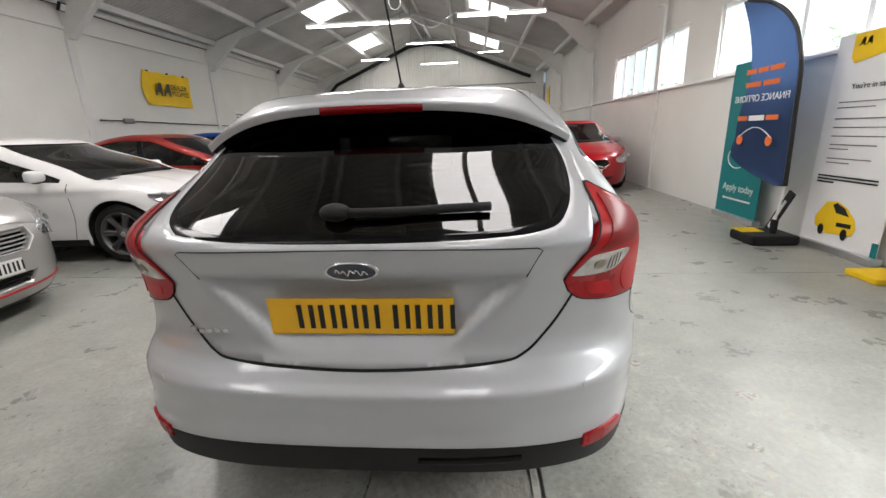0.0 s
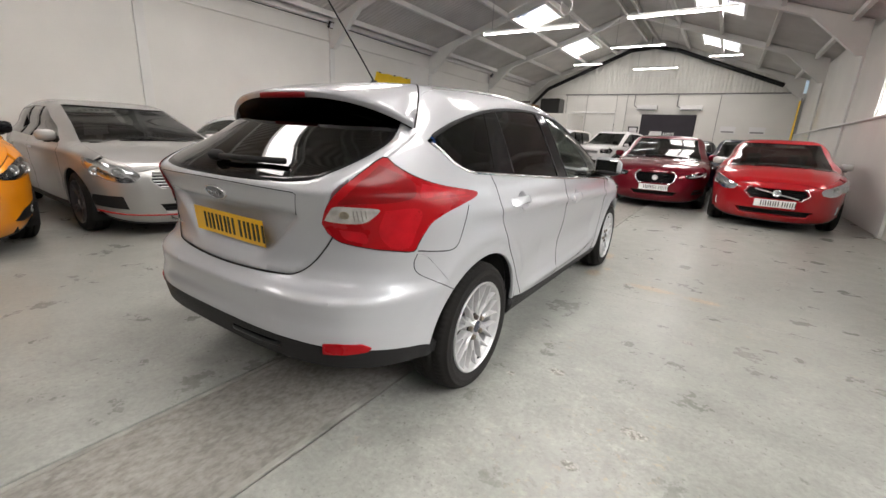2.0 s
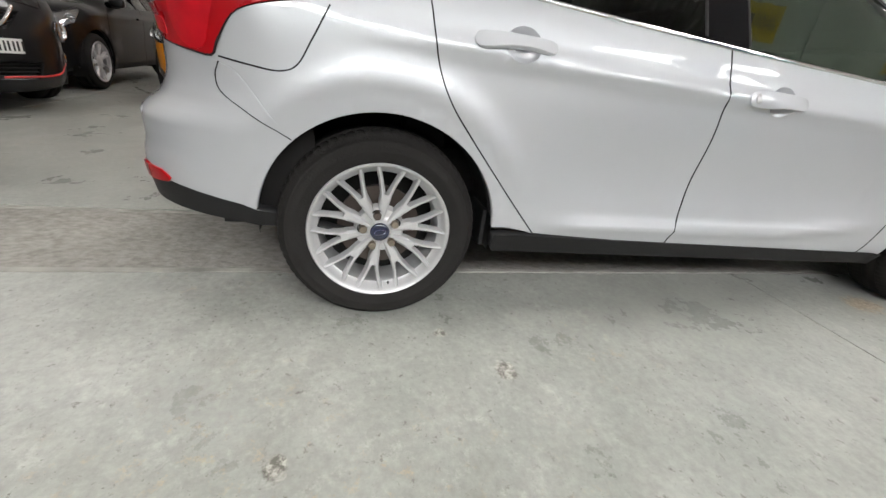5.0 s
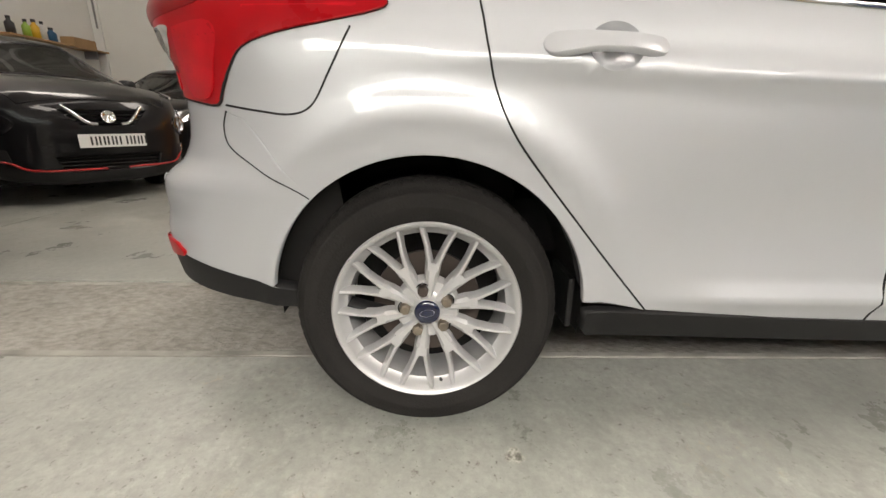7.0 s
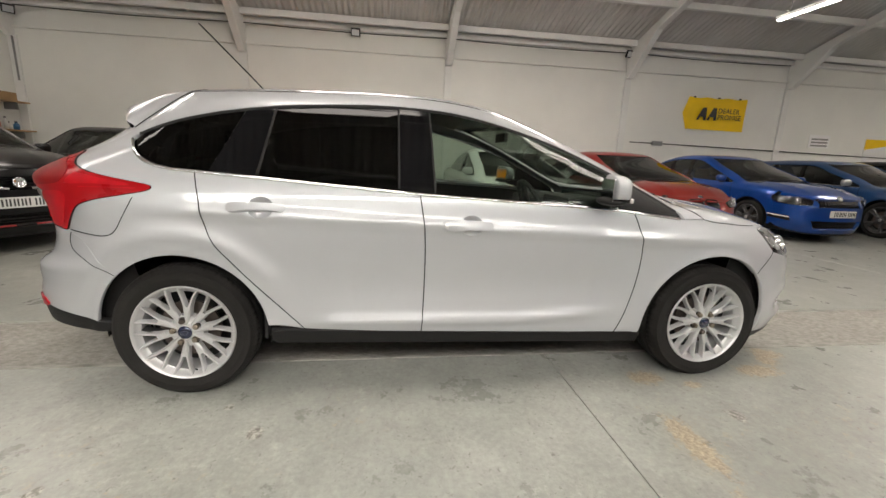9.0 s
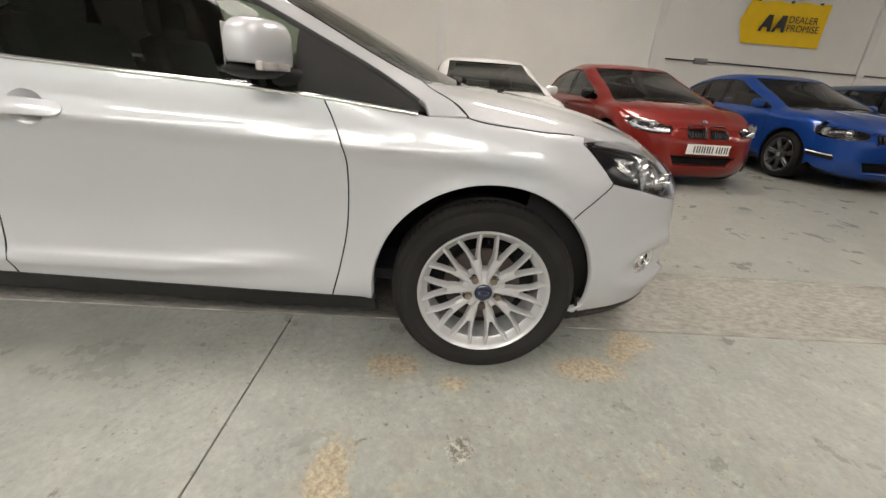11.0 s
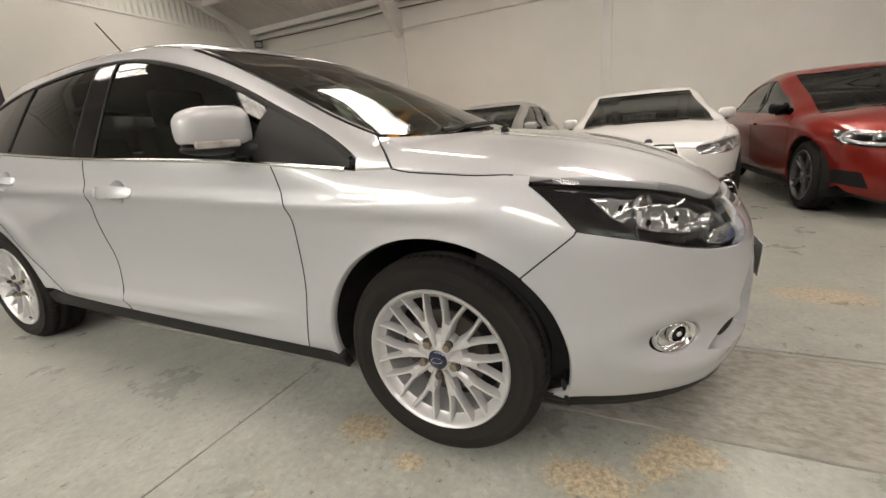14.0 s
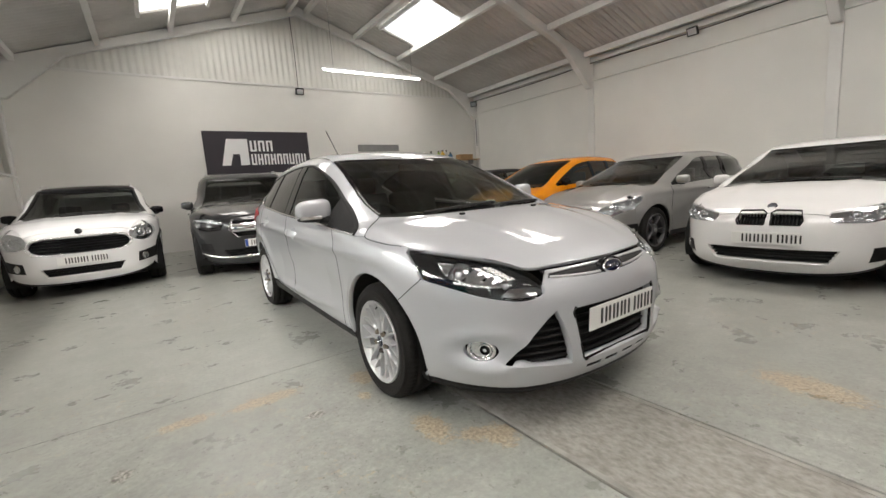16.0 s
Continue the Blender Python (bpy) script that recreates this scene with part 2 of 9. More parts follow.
class Body:
    """A car's outer form: side, top, front and rear surfaces, rounded into one another. Rear axle at y = 0, front at +y."""

    def __init__(s, top, rear, front, side, plan, wb, rw, kt=0.3, kr=(0.05, 0.45), kf=(0.25, 0.6), crown=0.05, cab=None, belt=1.0,
                 r_roof=0.14, r_side=0.16, r_end=0.05, extra=None, ku=0.0):
        s.top, s.rear, s.front, s.side, s.plan, s.wb, s.rw = pch(*top), pch(*rear), pch(*front), pch(*side), pch(*plan), wb, rw
        s.kt, s.kr, s.kf, s.crown, s.belt, s.extra = kt, kr, kf, crown, belt, extra
        s.cab = pch(*cab) if cab else (lambda y: 0 * y)
        s.rr, s.rs, s.re, s.ku = r_roof, r_side, r_end, ku
        s.zc, s.yr, s.yf = belt - 0.15, 0.3, wb - 0.35

    def f(s, p):
        x, y, z = np.abs(p[..., 0]), p[..., 1], p[..., 2]
        x2 = x * x
        w = s.side(z) + s.plan(y) + s.cab(y) * np.clip((z - s.belt) / 0.4, 0, 1.3)
        for yc in (0.0, s.wb):
            r = np.hypot(y - yc, z - s.rw)
            w = w + 0.012 * np.exp(-(((r - s.rw - 0.055) / 0.035) ** 2)) * (z > s.rw * 0.5)
        if s.extra:
            w = w + s.extra(y, z)
        side = x - w
        ys = y + s.kt * x2
        slope = (s.top(ys + 0.01) - s.top(ys - 0.01)) / 0.02
        top = (z - s.top(ys) + s.crown * x2) / np.sqrt(1 + slope * slope)
        rear = s.rear(z) + s.kr[0] * x2 + s.kr[1] * x2 * x2 + s.ku * x2 * (lambda t: t * t * (3 - 2 * t))(np.clip((z - s.belt) / 0.2, 0, 1)) - y
        front = y - s.front(z) + s.kf[0] * x2 + s.kf[1] * x2 * x2
        a = smax(side, top, s.rr)
        b = np.maximum(rear, front)
        # the crease between top and end stays tight
        e = smax(top, b, s.re)
        return smax(np.maximum(a, e), smax(side, b, s.rs), 0.004)

    def rays(s, kind, uv, sign=1):
        u, v = uv[:, 0], uv[:, 1]
        o, z = np.zeros((len(uv), 3)), np.zeros(len(uv))
        d = o.copy()
        if kind == "side":
            o[:, 0], o[:, 1], o[:, 2], d[:, 0] = 1.5, u, v, -1
        elif kind == "top":
            o[:, 0], o[:, 1], o[:, 2], d[:, 2] = u, v, 2.4, -1
        elif kind == "rear":
            o[:, 0], o[:, 1], o[:, 2], d[:, 1] = u, -1.9, v, 1
        elif kind == "front":
            o[:, 0], o[:, 1], o[:, 2], d[:, 1] = u, s.wb + 1.9, v, -1
        elif kind == "wrear":
            d[:, 0], d[:, 1] = -np.sin(u), np.cos(u)
            o[:, 0], o[:, 1], o[:, 2] = 1.9 * np.sin(u), s.yr - 1.9 * np.cos(u), v
        elif kind == "wfront":
            d[:, 0], d[:, 1] = -np.sin(u), -np.cos(u)
            o[:, 0], o[:, 1], o[:, 2] = 1.9 * np.sin(u), s.yf + 1.9 * np.cos(u), v
        elif kind == "barrel":
            d[:, 0], d[:, 2] = -np.sin(v), -np.cos(v)
            o[:, 0], o[:, 1], o[:, 2] = 1.6 * np.sin(v), u, s.zc + 1.6 * np.cos(v)
        return o, d

    def hit(s, kind, uv):
        """Where the outer form is met, and its outward normal."""
        uv = np.asarray(uv, float).reshape(-1, 2)
        o, d = s.rays(kind, uv)
        far = {"side": 1.5, "top": 2.3, "rear": 3.0, "front": 3.0, "barrel": 1.6}.get(kind, 1.9)
        ts = np.linspace(0, far, 70)
        val = s.f(o[:, None, :] + ts[None, :, None] * d[:, None, :])
        inside = val <= 0
        first = np.where(inside.any(1), inside.argmax(1), val.argmin(1))
        hi, lo = ts[first], ts[np.maximum(first - 1, 0)]
        for _ in range(22):
            mid = (lo + hi) / 2
            ok = s.f(o + mid[:, None] * d) <= 0
            hi, lo = np.where(ok, mid, hi), np.where(ok, lo, mid)
        p = o + hi[:, None] * d
        return p, s.normal(p)

    def normal(s, p):
        e = 0.004
        g = np.stack([s.f(p + np.eye(3)[i] * e) - s.f(p - np.eye(3)[i] * e) for i in range(3)], -1)
        return g / (np.linalg.norm(g, axis=-1, keepdims=True) + 1e-9)

    def to(s, kind, pts):
        """Places (x, y, z) as coordinates of a projection."""
        p = np.asarray(pts, float).reshape(-1, 3)
        x, y, z = p.T
        return np.stack({"side": (y, z), "top": (x, y), "rear": (x, z), "front": (x, z), "wrear": (np.arctan2(x, s.yr - y), z),
                         "wfront": (np.arctan2(x, y - s.yf), z), "barrel": (y, np.arctan2(x, z - s.zc))}[kind], -1)

    def side_to(s, kind, yz):
        """Side-view points (y, z) as coordinates of another projection."""
        return s.to(kind, s.hit("side", yz)[0])


def dense(poly, h):
    out = []
    n = len(poly)
    for i in range(n):
        a, b = poly[i], poly[(i + 1) % n]
        k = max(1, int(np.ceil(np.hypot(*(b - a)) / h)))
        out += [a + (b - a) * j / k for j in range(k)]
    out = np.array(out)
    keep = np.hypot(*(out - np.roll(out, 1, 0)).T) > 1e-5
    return out[keep]


def inside(pts, poly):
    x, y = pts[:, 0][:, None], pts[:, 1][:, None]
    a, b = poly, np.roll(poly, -1, 0)
    cross = ((a[:, 1] > y) != (b[:, 1] > y)) & (x < (b[:, 0] - a[:, 0]) * (y - a[:, 1]) / (b[:, 1] - a[:, 1] + 1e-12) + a[:, 0])
    return cross.sum(1) % 2 == 1


def near(pts, loop):
    d = np.full(len(pts), 9.0)
    a, b = loop, np.roll(loop, -1, 0)
    for p, q in zip(a, b):
        v = q - p
        u = np.clip(((pts - p) @ v) / (v @ v + 1e-12), 0, 1)
        d = np.minimum(d, np.hypot(*(pts - p - u[:, None] * v).T))
    return d


def shrunk(loop, gap):
    area2 = np.sum(loop[:, 0] * np.roll(loop[:, 1], -1) - np.roll(loop[:, 0], -1) * loop[:, 1])
    t = np.roll(loop, -1, 0) - np.roll(loop, 1, 0)
    n = np.stack([-t[:, 1], t[:, 0]], -1) / (np.hypot(*t.T)[:, None] + 1e-9)
    return loop + n * gap * np.sign(area2)


def panel(body, kind, poly, h=0.04, off=0.0, lip=0.012, gap=0.0, holes=(), hole_lip=None, mirror=False, warp=None, auto=False):
    """A sheet of the body within an outline, its edge turned in."""
    from mathutils.geometry import delaunay_2d_cdt

    loops = [dense(np.asarray(poly, float), h * 0.7)] + [dense(np.asarray(q, float), h * 0.5) for q in holes]
    if gap:
        loops[0] = shrunk(loops[0], gap)
    lo, hi = loops[0].min(0), loops[0].max(0)
    gx, gy = np.meshgrid(np.arange(lo[0], hi[0] + h, h), np.arange(lo[1], hi[1] + h, h * 0.87))
    gx[1::2] += h / 2
    grid = np.stack([gx.ravel(), gy.ravel()], -1)
    grid = grid[inside(grid, loops[0])]
    for q in loops:
        if len(grid):
            grid = grid[near(grid, q) > h * 0.42]
    for q in loops[1:]:
        if len(grid):
            grid = grid[~inside(grid, q)]
    verts, edges, at = [], [], 0
    for q in loops:
        verts += list(q)
        edges += [(at + i, at + (i + 1) % len(q)) for i in range(len(q))]
        at += len(q)
    verts += list(grid)
    v2, _, faces, ov, _, _ = delaunay_2d_cdt([Vector((float(a), float(b))) for a, b in verts], edges, [], 0, 1e-6)
    v2 = np.array([tuple(v) for v in v2])
    cen = np.array([v2[list(f)].mean(0) for f in faces])
    keep = inside(cen, loops[0])
    for q in loops[1:]:
        keep &= ~inside(cen, q)
    p, n = body.hit(kind, v2)
    p = p + n * off
    if warp:
        p = warp(p, n)
    tri = []
    for f, k in zip(faces, keep):
        if k:
            a, b, c = (p[i] for i in f[:3])
            fl = np.dot(np.cross(b - a, c - a), n[f[0]]) < 0
            tri.append(tuple(f[::-1] if fl else f))
    if warp:
        n = np.zeros_like(p)
        for f in tri:
            c3 = np.cross(p[f[1]] - p[f[0]], p[f[2]] - p[f[0]])
            for i in f:
                n[i] += c3
        n /= np.linalg.norm(n, axis=1, keepdims=True) + 1e-12
    where = {}
    for new_i, olds in enumerate(ov):
        for o in olds:
            where[o] = new_i
    pts, nor, at = [p], [n], 0
    count = len(p)
    for k, q in enumerate(loops):
        depth = lip if k == 0 or hole_lip is None else hole_lip
        idx = [where[at + i] for i in range(len(q))]
        at += len(q)
        if not depth:
            continue
        c = p[idx]
        tan = np.roll(c, -1, 0) - np.roll(c, 1, 0)
        sideways = np.cross(tan, n[idx])
        sideways /= np.linalg.norm(sideways, axis=1, keepdims=True) + 1e-9
        m2 = np.sum(q[:, 0] * np.roll(q[:, 1], -1) - np.roll(q[:, 0], -1) * q[:, 1])
        # outward of the sheet
        t0 = np.mean([np.dot(sideways[i], c[i] - c.mean(0)) for i in range(len(c))])
        sgn = (1 if t0 > 0 else -1) * (1 if k == 0 else -1)
        sideways *= sgn
        r = min(0.003, depth / 3)
        # rounded edge, then down
        for drop, out, nn in ((r, r * 0.6, n[idx] * 0.6 + sideways * 0.8), (depth, r * 0.6, sideways)):
            pts.append(c - n[idx] * drop + sideways * out)
            nor.append(nn / (np.linalg.norm(nn, axis=1, keepdims=True) + 1e-9))
        L = len(q)
        rows = [idx, list(range(count, count + L)), list(range(count + L, count + 2 * L))]
        count += 2 * L
        for ra, rb in zip(rows[:-1], rows[1:]):
            for i in range(L):
                j = (i + 1) % L
                f = (ra[i], ra[j], rb[j], rb[i])
                tri.append(f if sgn < 0 else f[::-1])
    P, N = np.vstack(pts), np.vstack(nor)
    if mirror:
        P, N = P * (-1, 1, 1), N * (-1, 1, 1)
        tri = [f[::-1] for f in tri]
    me = bpy.data.meshes.new("panel")
    me.from_pydata(P.tolist(), [], tri)
    me.validate()
    me.shade_smooth()
    if len(me.vertices) == len(N) and not auto:
        me.normals_split_custom_set_from_vertices([tuple(v) for v in N])
    return me


def ribbon(body, kind, line, width, off=0.002, lip=0.004, h=0.02, mirror=False):
    """A narrow strip that follows the body along a line of a projection."""
    c = np.asarray(line, float)
    t = np.gradient(c, axis=0)
    nrm = np.stack([-t[:, 1], t[:, 0]], -1) / (np.hypot(*t.T)[:, None] + 1e-9)
    rows = []
    for k in (-0.5, -0.25, 0.25, 0.5):
        p, n = body.hit(kind, c + nrm * width * k)
        rows.append(p + n * (off if abs(k) < 0.4 else off - lip))
    P = np.stack(rows, 1).reshape(-1, 3)
    faces = [(i * 4 + k, i * 4 + k + 1, i * 4 + k + 5, i * 4 + k + 4) for i in range(len(c) - 1) for k in range(3)]
    p0, n0 = body.hit(kind, c[:1])
    a, b, d = P[faces[1][0]], P[faces[1][1]], P[faces[1][2]]
    flip = np.dot(np.cross(b - a, d - a), n0[0]) < 0
    if mirror:
        P, flip = P * (-1, 1, 1), not flip
    me = bpy.data.meshes.new("ribbon")
    me.from_pydata(P.tolist(), [], [f[::-1] if flip else f for f in faces])
    me.shade_smooth()
    return me


def skin(name, body, kind, poly, material, parent, label="", **kw):
    return link(name, panel(body, kind, poly, **kw), parent, label, M[material] if isinstance(material, str) else material)


def rect(x0, x1, y0, y1):
    return np.array([(x0, y0), (x1, y0), (x1, y1), (x0, y1)], float)


def disc(cx, cy, rx, ry, n=28, turn=0.0):
    a = np.linspace(0, 2 * np.pi, n, endpoint=False)
    x, y = rx * np.cos(a), ry * np.sin(a)
    return np.stack([cx + x * np.cos(turn) - y * np.sin(turn), cy + x * np.sin(turn) + y * np.cos(turn)], -1)

# ---- the hall ----
XW, XE, YS, YN = -8.25, 3.95, -7.3, 22.0
EAVE, RIDGE, XR = 4.15, 6.15, -2.15
SLOPE = (RIDGE - EAVE) / (XR - XW)
TRUSS = (-2.42, 2.45, 7.31, 12.2, 17.08)

M.update({
    "wallpaint": mat("white_wall_paint", (0.74, 0.735, 0.70), 0.7, bump=0.12, scale=30, vary=0.05, vscale=0.7),
    "steelpaint": mat("white_frame_paint", (0.72, 0.72, 0.70), 0.6, bump=0.1, scale=25, vary=0.07, vscale=1.2),
    "sheet": mat("grey_fibre_cement", (0.58, 0.57, 0.55), 0.85, bump=0.1, scale=50, vary=0.12, vscale=0.9),
    "sheetwhite": mat("white_corrugated_sheet", (0.66, 0.66, 0.62), 0.6, bump=0.05, scale=50, vary=0.08, vscale=0.9),
    "upvc": mat("white_upvc", (0.80, 0.80, 0.79), 0.35, vary=0.02),
    "pane": glass("window_pane", (0.93, 0.95, 0.94)),
    "tubeglow": mat("led_tube", (1.0, 0.97, 0.93), 0.4, vary=0, emit=22.0),
    "batten": mat("white_batten", (0.75, 0.75, 0.74), 0.4, vary=0.02),
    "black_cable": mat("black_cable", (0.02, 0.02, 0.02), 0.6, vary=0.1),
    "conduit": mat("grey_conduit", (0.25, 0.25, 0.25), 0.5, 0.3, vary=0.1),
    "yellow": mat("yellow_banner", (0.86, 0.56, 0.0), 0.6, bump=0.1, scale=12, vary=0.05),
    "bannerblack": mat("aubergine_banner", (0.022, 0.018, 0.026), 0.55, bump=0.1, scale=8, vary=0.1),
    "bannerwhite": mat("white_print", (0.8, 0.8, 0.8), 0.6, vary=0.02),
    "teal": mat("teal_banner", (0.0, 0.19, 0.20), 0.5, vary=0.05),
    "flagblue": mat("navy_flag", (0.018, 0.045, 0.13), 0.7, bump=0.1, scale=20, vary=0.12),
    "flagorange": mat("orange_print", (0.75, 0.16, 0.03), 0.7, vary=0.05),
    "leaf": mat("hedge_leaves", (0.16, 0.22, 0.12), 0.6, vary=0.4, vscale=4),
    "tarmac": mat("outside_tarmac", (0.06, 0.06, 0.06), 0.85, bump=0.2, scale=30, vary=0.2),
    "wood": mat("pine_shelf", (0.36, 0.22, 0.10), 0.6, bump=0.1, scale=30, vary=0.2),
})


def thin_cloth(m, share):
    """Cloth thin enough for daylight to shine through."""
    nt = m.node_tree
    b = nt.nodes["Principled BSDF"]
    tr, mx = nt.nodes.new("ShaderNodeBsdfTranslucent"), nt.nodes.new("ShaderNodeMixShader")
    tr.inputs["Color"].default_value = tuple(min(1.0, 1.3 * c) for c in b.inputs["Base Color"].default_value[:3]) + (1,)
    mx.inputs[0].default_value = share
    nt.links.new(b.outputs[0], mx.inputs[1])
    nt.links.new(tr.outputs[0], mx.inputs[2])
    nt.links.new(mx.outputs[0], nt.nodes["Material Output"].inputs["Surface"])


M["flagblue"].node_tree.nodes["Principled BSDF"].inputs["Base Color"].default_value = (0.035, 0.065, 0.14, 1)
thin_cloth(M["flagblue"], 0.40)

WORN = ((0.87, 2.35, 0.07, 0.10), (0.96, 2.56, 0.04, 0.05), (0.84, 3.08, 0.07, 0.14), (0.73, 3.25, 0.06, 0.06), (0.64, 3.33, 0.08, 0.09), (1.40, 2.22, 0.20, 0.06),
        (1.80, 2.18, 0.14, 0.05), (-0.80, 4.06, 0.11, 0.24))


SCARS = ((1.19, 0.38, 0.045, 0.035), (1.235, 2.575, 0.05, 0.04), (0.985, 0.213, 0.03, 0.022), (1.62, 0.10, 0.05, 0.03), (1.9, -0.55, 0.06, 0.035), (1.45, -0.25, 0.035, 0.03), (1.75, 1.25, 0.04, 0.03), (2.05, 2.5, 0.04, 0.05))


def floor_material():
    """Grey-green floor paint, scuffed and worn through to the concrete in patches."""
    m = mat("painted_concrete", (0.33, 0.35, 0.32), 0.45, vary=0)
    nt = m.node_tree
    b = nt.nodes["Principled BSDF"]
    co = nt.nodes.new("ShaderNodeTexCoord")

    def noise_node(scale, detail=8, rough=0.6, distort=0.0):
        n = nt.nodes.new("ShaderNodeTexNoise")
        n.inputs["Scale"].default_value, n.inputs["Detail"].default_value = scale, detail
        n.inputs["Roughness"].default_value, n.inputs["Distortion"].default_value = rough, distort
        nt.links.new(co.outputs["Object"], n.inputs["Vector"])
        return n.outputs["Fac"]

    def ramp(src, a, c):
        r = nt.nodes.new("ShaderNodeMapRange")
        r.inputs[1].default_value, r.inputs[2].default_value = a, c
        nt.links.new(src, r.inputs[0])
        return r.outputs[0]

    def mixc(fac, a, c):
        x = nt.nodes.new("ShaderNodeMix")
        x.data_type = "RGBA"
        nt.links.new(fac, x.inputs["Factor"])
        for s, v in ((x.inputs["A"], a), (x.inputs["B"], c)):
            if isinstance(v, tuple):
                s.default_value = (*v, 1)
            else:
                nt.links.new(v, s)
        return x.outputs["Result"]

    def times(a, c):
        x = nt.nodes.new("ShaderNodeMath")
        x.operation = "MULTIPLY"
        nt.links.new(a, x.inputs[0])
        nt.links.new(c, x.inputs[1])
        return x.outputs[0]

    broad = ramp(noise_node(0.55, 4), 0.35, 0.65)
    col = mixc(broad, (0.222, 0.234, 0.212), (0.268, 0.279, 0.254))
    mid = ramp(noise_node(2.6, 10, 0.7), 0.34, 0.74)
    col = mixc(mid, col, (0.312, 0.318, 0.292))
    scuff = times(ramp(noise_node(8.0, 10, 0.72, 0.1), 0.44, 0.76), ramp(noise_node(0.9, 3), 0.36, 0.56))
    col = mixc(scuff, col, (0.226, 0.228, 0.207))
    chips = times(ramp(noise_node(30.0, 8, 0.7, 0.3), 0.60, 0.67), ramp(noise_node(1.3, 3), 0.36, 0.54))
    col = mixc(chips, col, (0.135, 0.13, 0.115))
    pits = times(ramp(noise_node(75.0, 3, 0.5), 0.66, 0.71), ramp(noise_node(1.7, 3), 0.42, 0.58))
    col = mixc(pits, col, (0.12, 0.115, 0.10))
    pale = times(ramp(noise_node(13.0, 10, 0.75), 0.54, 0.70), ramp(noise_node(1.1, 3), 0.42, 0.58))
    col = mixc(pale, col, (0.38, 0.382, 0.352))
    tan = times(ramp(noise_node(18, 9, 0.75), 0.56, 0.66), ramp(noise_node(1.0, 3, 0.5, 0.3), 0.50, 0.64))
    col = mixc(tan, col, (0.345, 0.295, 0.215))
    sep = nt.nodes.new("ShaderNodeSeparateXYZ")
    nt.links.new(co.outputs["Object"], sep.inputs[0])
    edge_noise = noise_node(20, 10, 0.8, 0.4)
    grains = mixc(ramp(noise_node(60, 8, 0.8), 0.42, 0.58), (0.44, 0.375, 0.27), (0.225, 0.19, 0.14))
    scar = mixc(ramp(noise_node(46, 8, 0.75), 0.42, 0.56), (0.42, 0.41, 0.37), (0.11, 0.105, 0.09))
    for cx, cy, rx, ry in WORN + SCARS:
        d = nt.nodes.new("ShaderNodeVectorMath")
        d.operation = "SUBTRACT"
        nt.links.new(co.outputs["Object"], d.inputs[0])
        d.inputs[1].default_value = (cx, cy, 0)
        e = nt.nodes.new("ShaderNodeVectorMath")
        e.operation = "MULTIPLY"
        nt.links.new(d.outputs[0], e.inputs[0])
        e.inputs[1].default_value = (1 / rx, 1 / ry, 0)
        ln = nt.nodes.new("ShaderNodeVectorMath")
        ln.operation = "LENGTH"
        nt.links.new(e.outputs[0], ln.inputs[0])
        k = nt.nodes.new("ShaderNodeMath")
        k.operation = "MULTIPLY_ADD"
        nt.links.new(edge_noise, k.inputs[0])
        k.inputs[1].default_value = 3.2
        nt.links.new(ln.outputs["Value"], k.inputs[2])
        col = mixc(ramp(k.outputs[0], 2.72, 2.36), col, scar if (cx, cy, rx, ry) in SCARS else grains)
    fine = nt.nodes.new("ShaderNodeMapRange")
    fine.inputs[1].default_value, fine.inputs[2].default_value = 0.34, 0.66
    fine.inputs[3].default_value, fine.inputs[4].default_value = 0.90, 1.16
    nt.links.new(noise_node(38, 7, 0.7, 0.0), fine.inputs[0])
    sc = nt.nodes.new("ShaderNodeVectorMath")
    sc.operation = "SCALE"
    nt.links.new(col, sc.inputs[0])
    nt.links.new(fine.outputs[0], sc.inputs["Scale"])
    blot = nt.nodes.new("ShaderNodeMapRange")
    blot.inputs[1].default_value, blot.inputs[2].default_value = 0.36, 0.64
    blot.inputs[3].default_value, blot.inputs[4].default_value = 0.95, 1.13
    nt.links.new(noise_node(5.0, 8, 0.66, 0.0), blot.inputs[0])
    sc2 = nt.nodes.new("ShaderNodeVectorMath")
    sc2.operation = "SCALE"
    nt.links.new(sc.outputs[0], sc2.inputs[0])
    nt.links.new(blot.outputs[0], sc2.inputs["Scale"])
    nt.links.new(sc2.outputs[0], b.inputs["Base Color"])
    rr = nt.nodes.new("ShaderNodeMapRange")
    rr.inputs[3].default_value, rr.inputs[4].default_value = 0.24, 0.46
    nt.links.new(mid, rr.inputs[0])
    nt.links.new(rr.outputs[0], b.inputs["Roughness"])
    bp = nt.nodes.new("ShaderNodeBump")
    bp.inputs["Strength"].default_value, bp.inputs["Distance"].default_value = 0.30, 0.004
    nt.links.new(noise_node(16, 10, 0.7), bp.inputs["Height"])
    nt.links.new(bp.outputs[0], b.inputs["Normal"])
    return m


M["floor"] = floor_material()


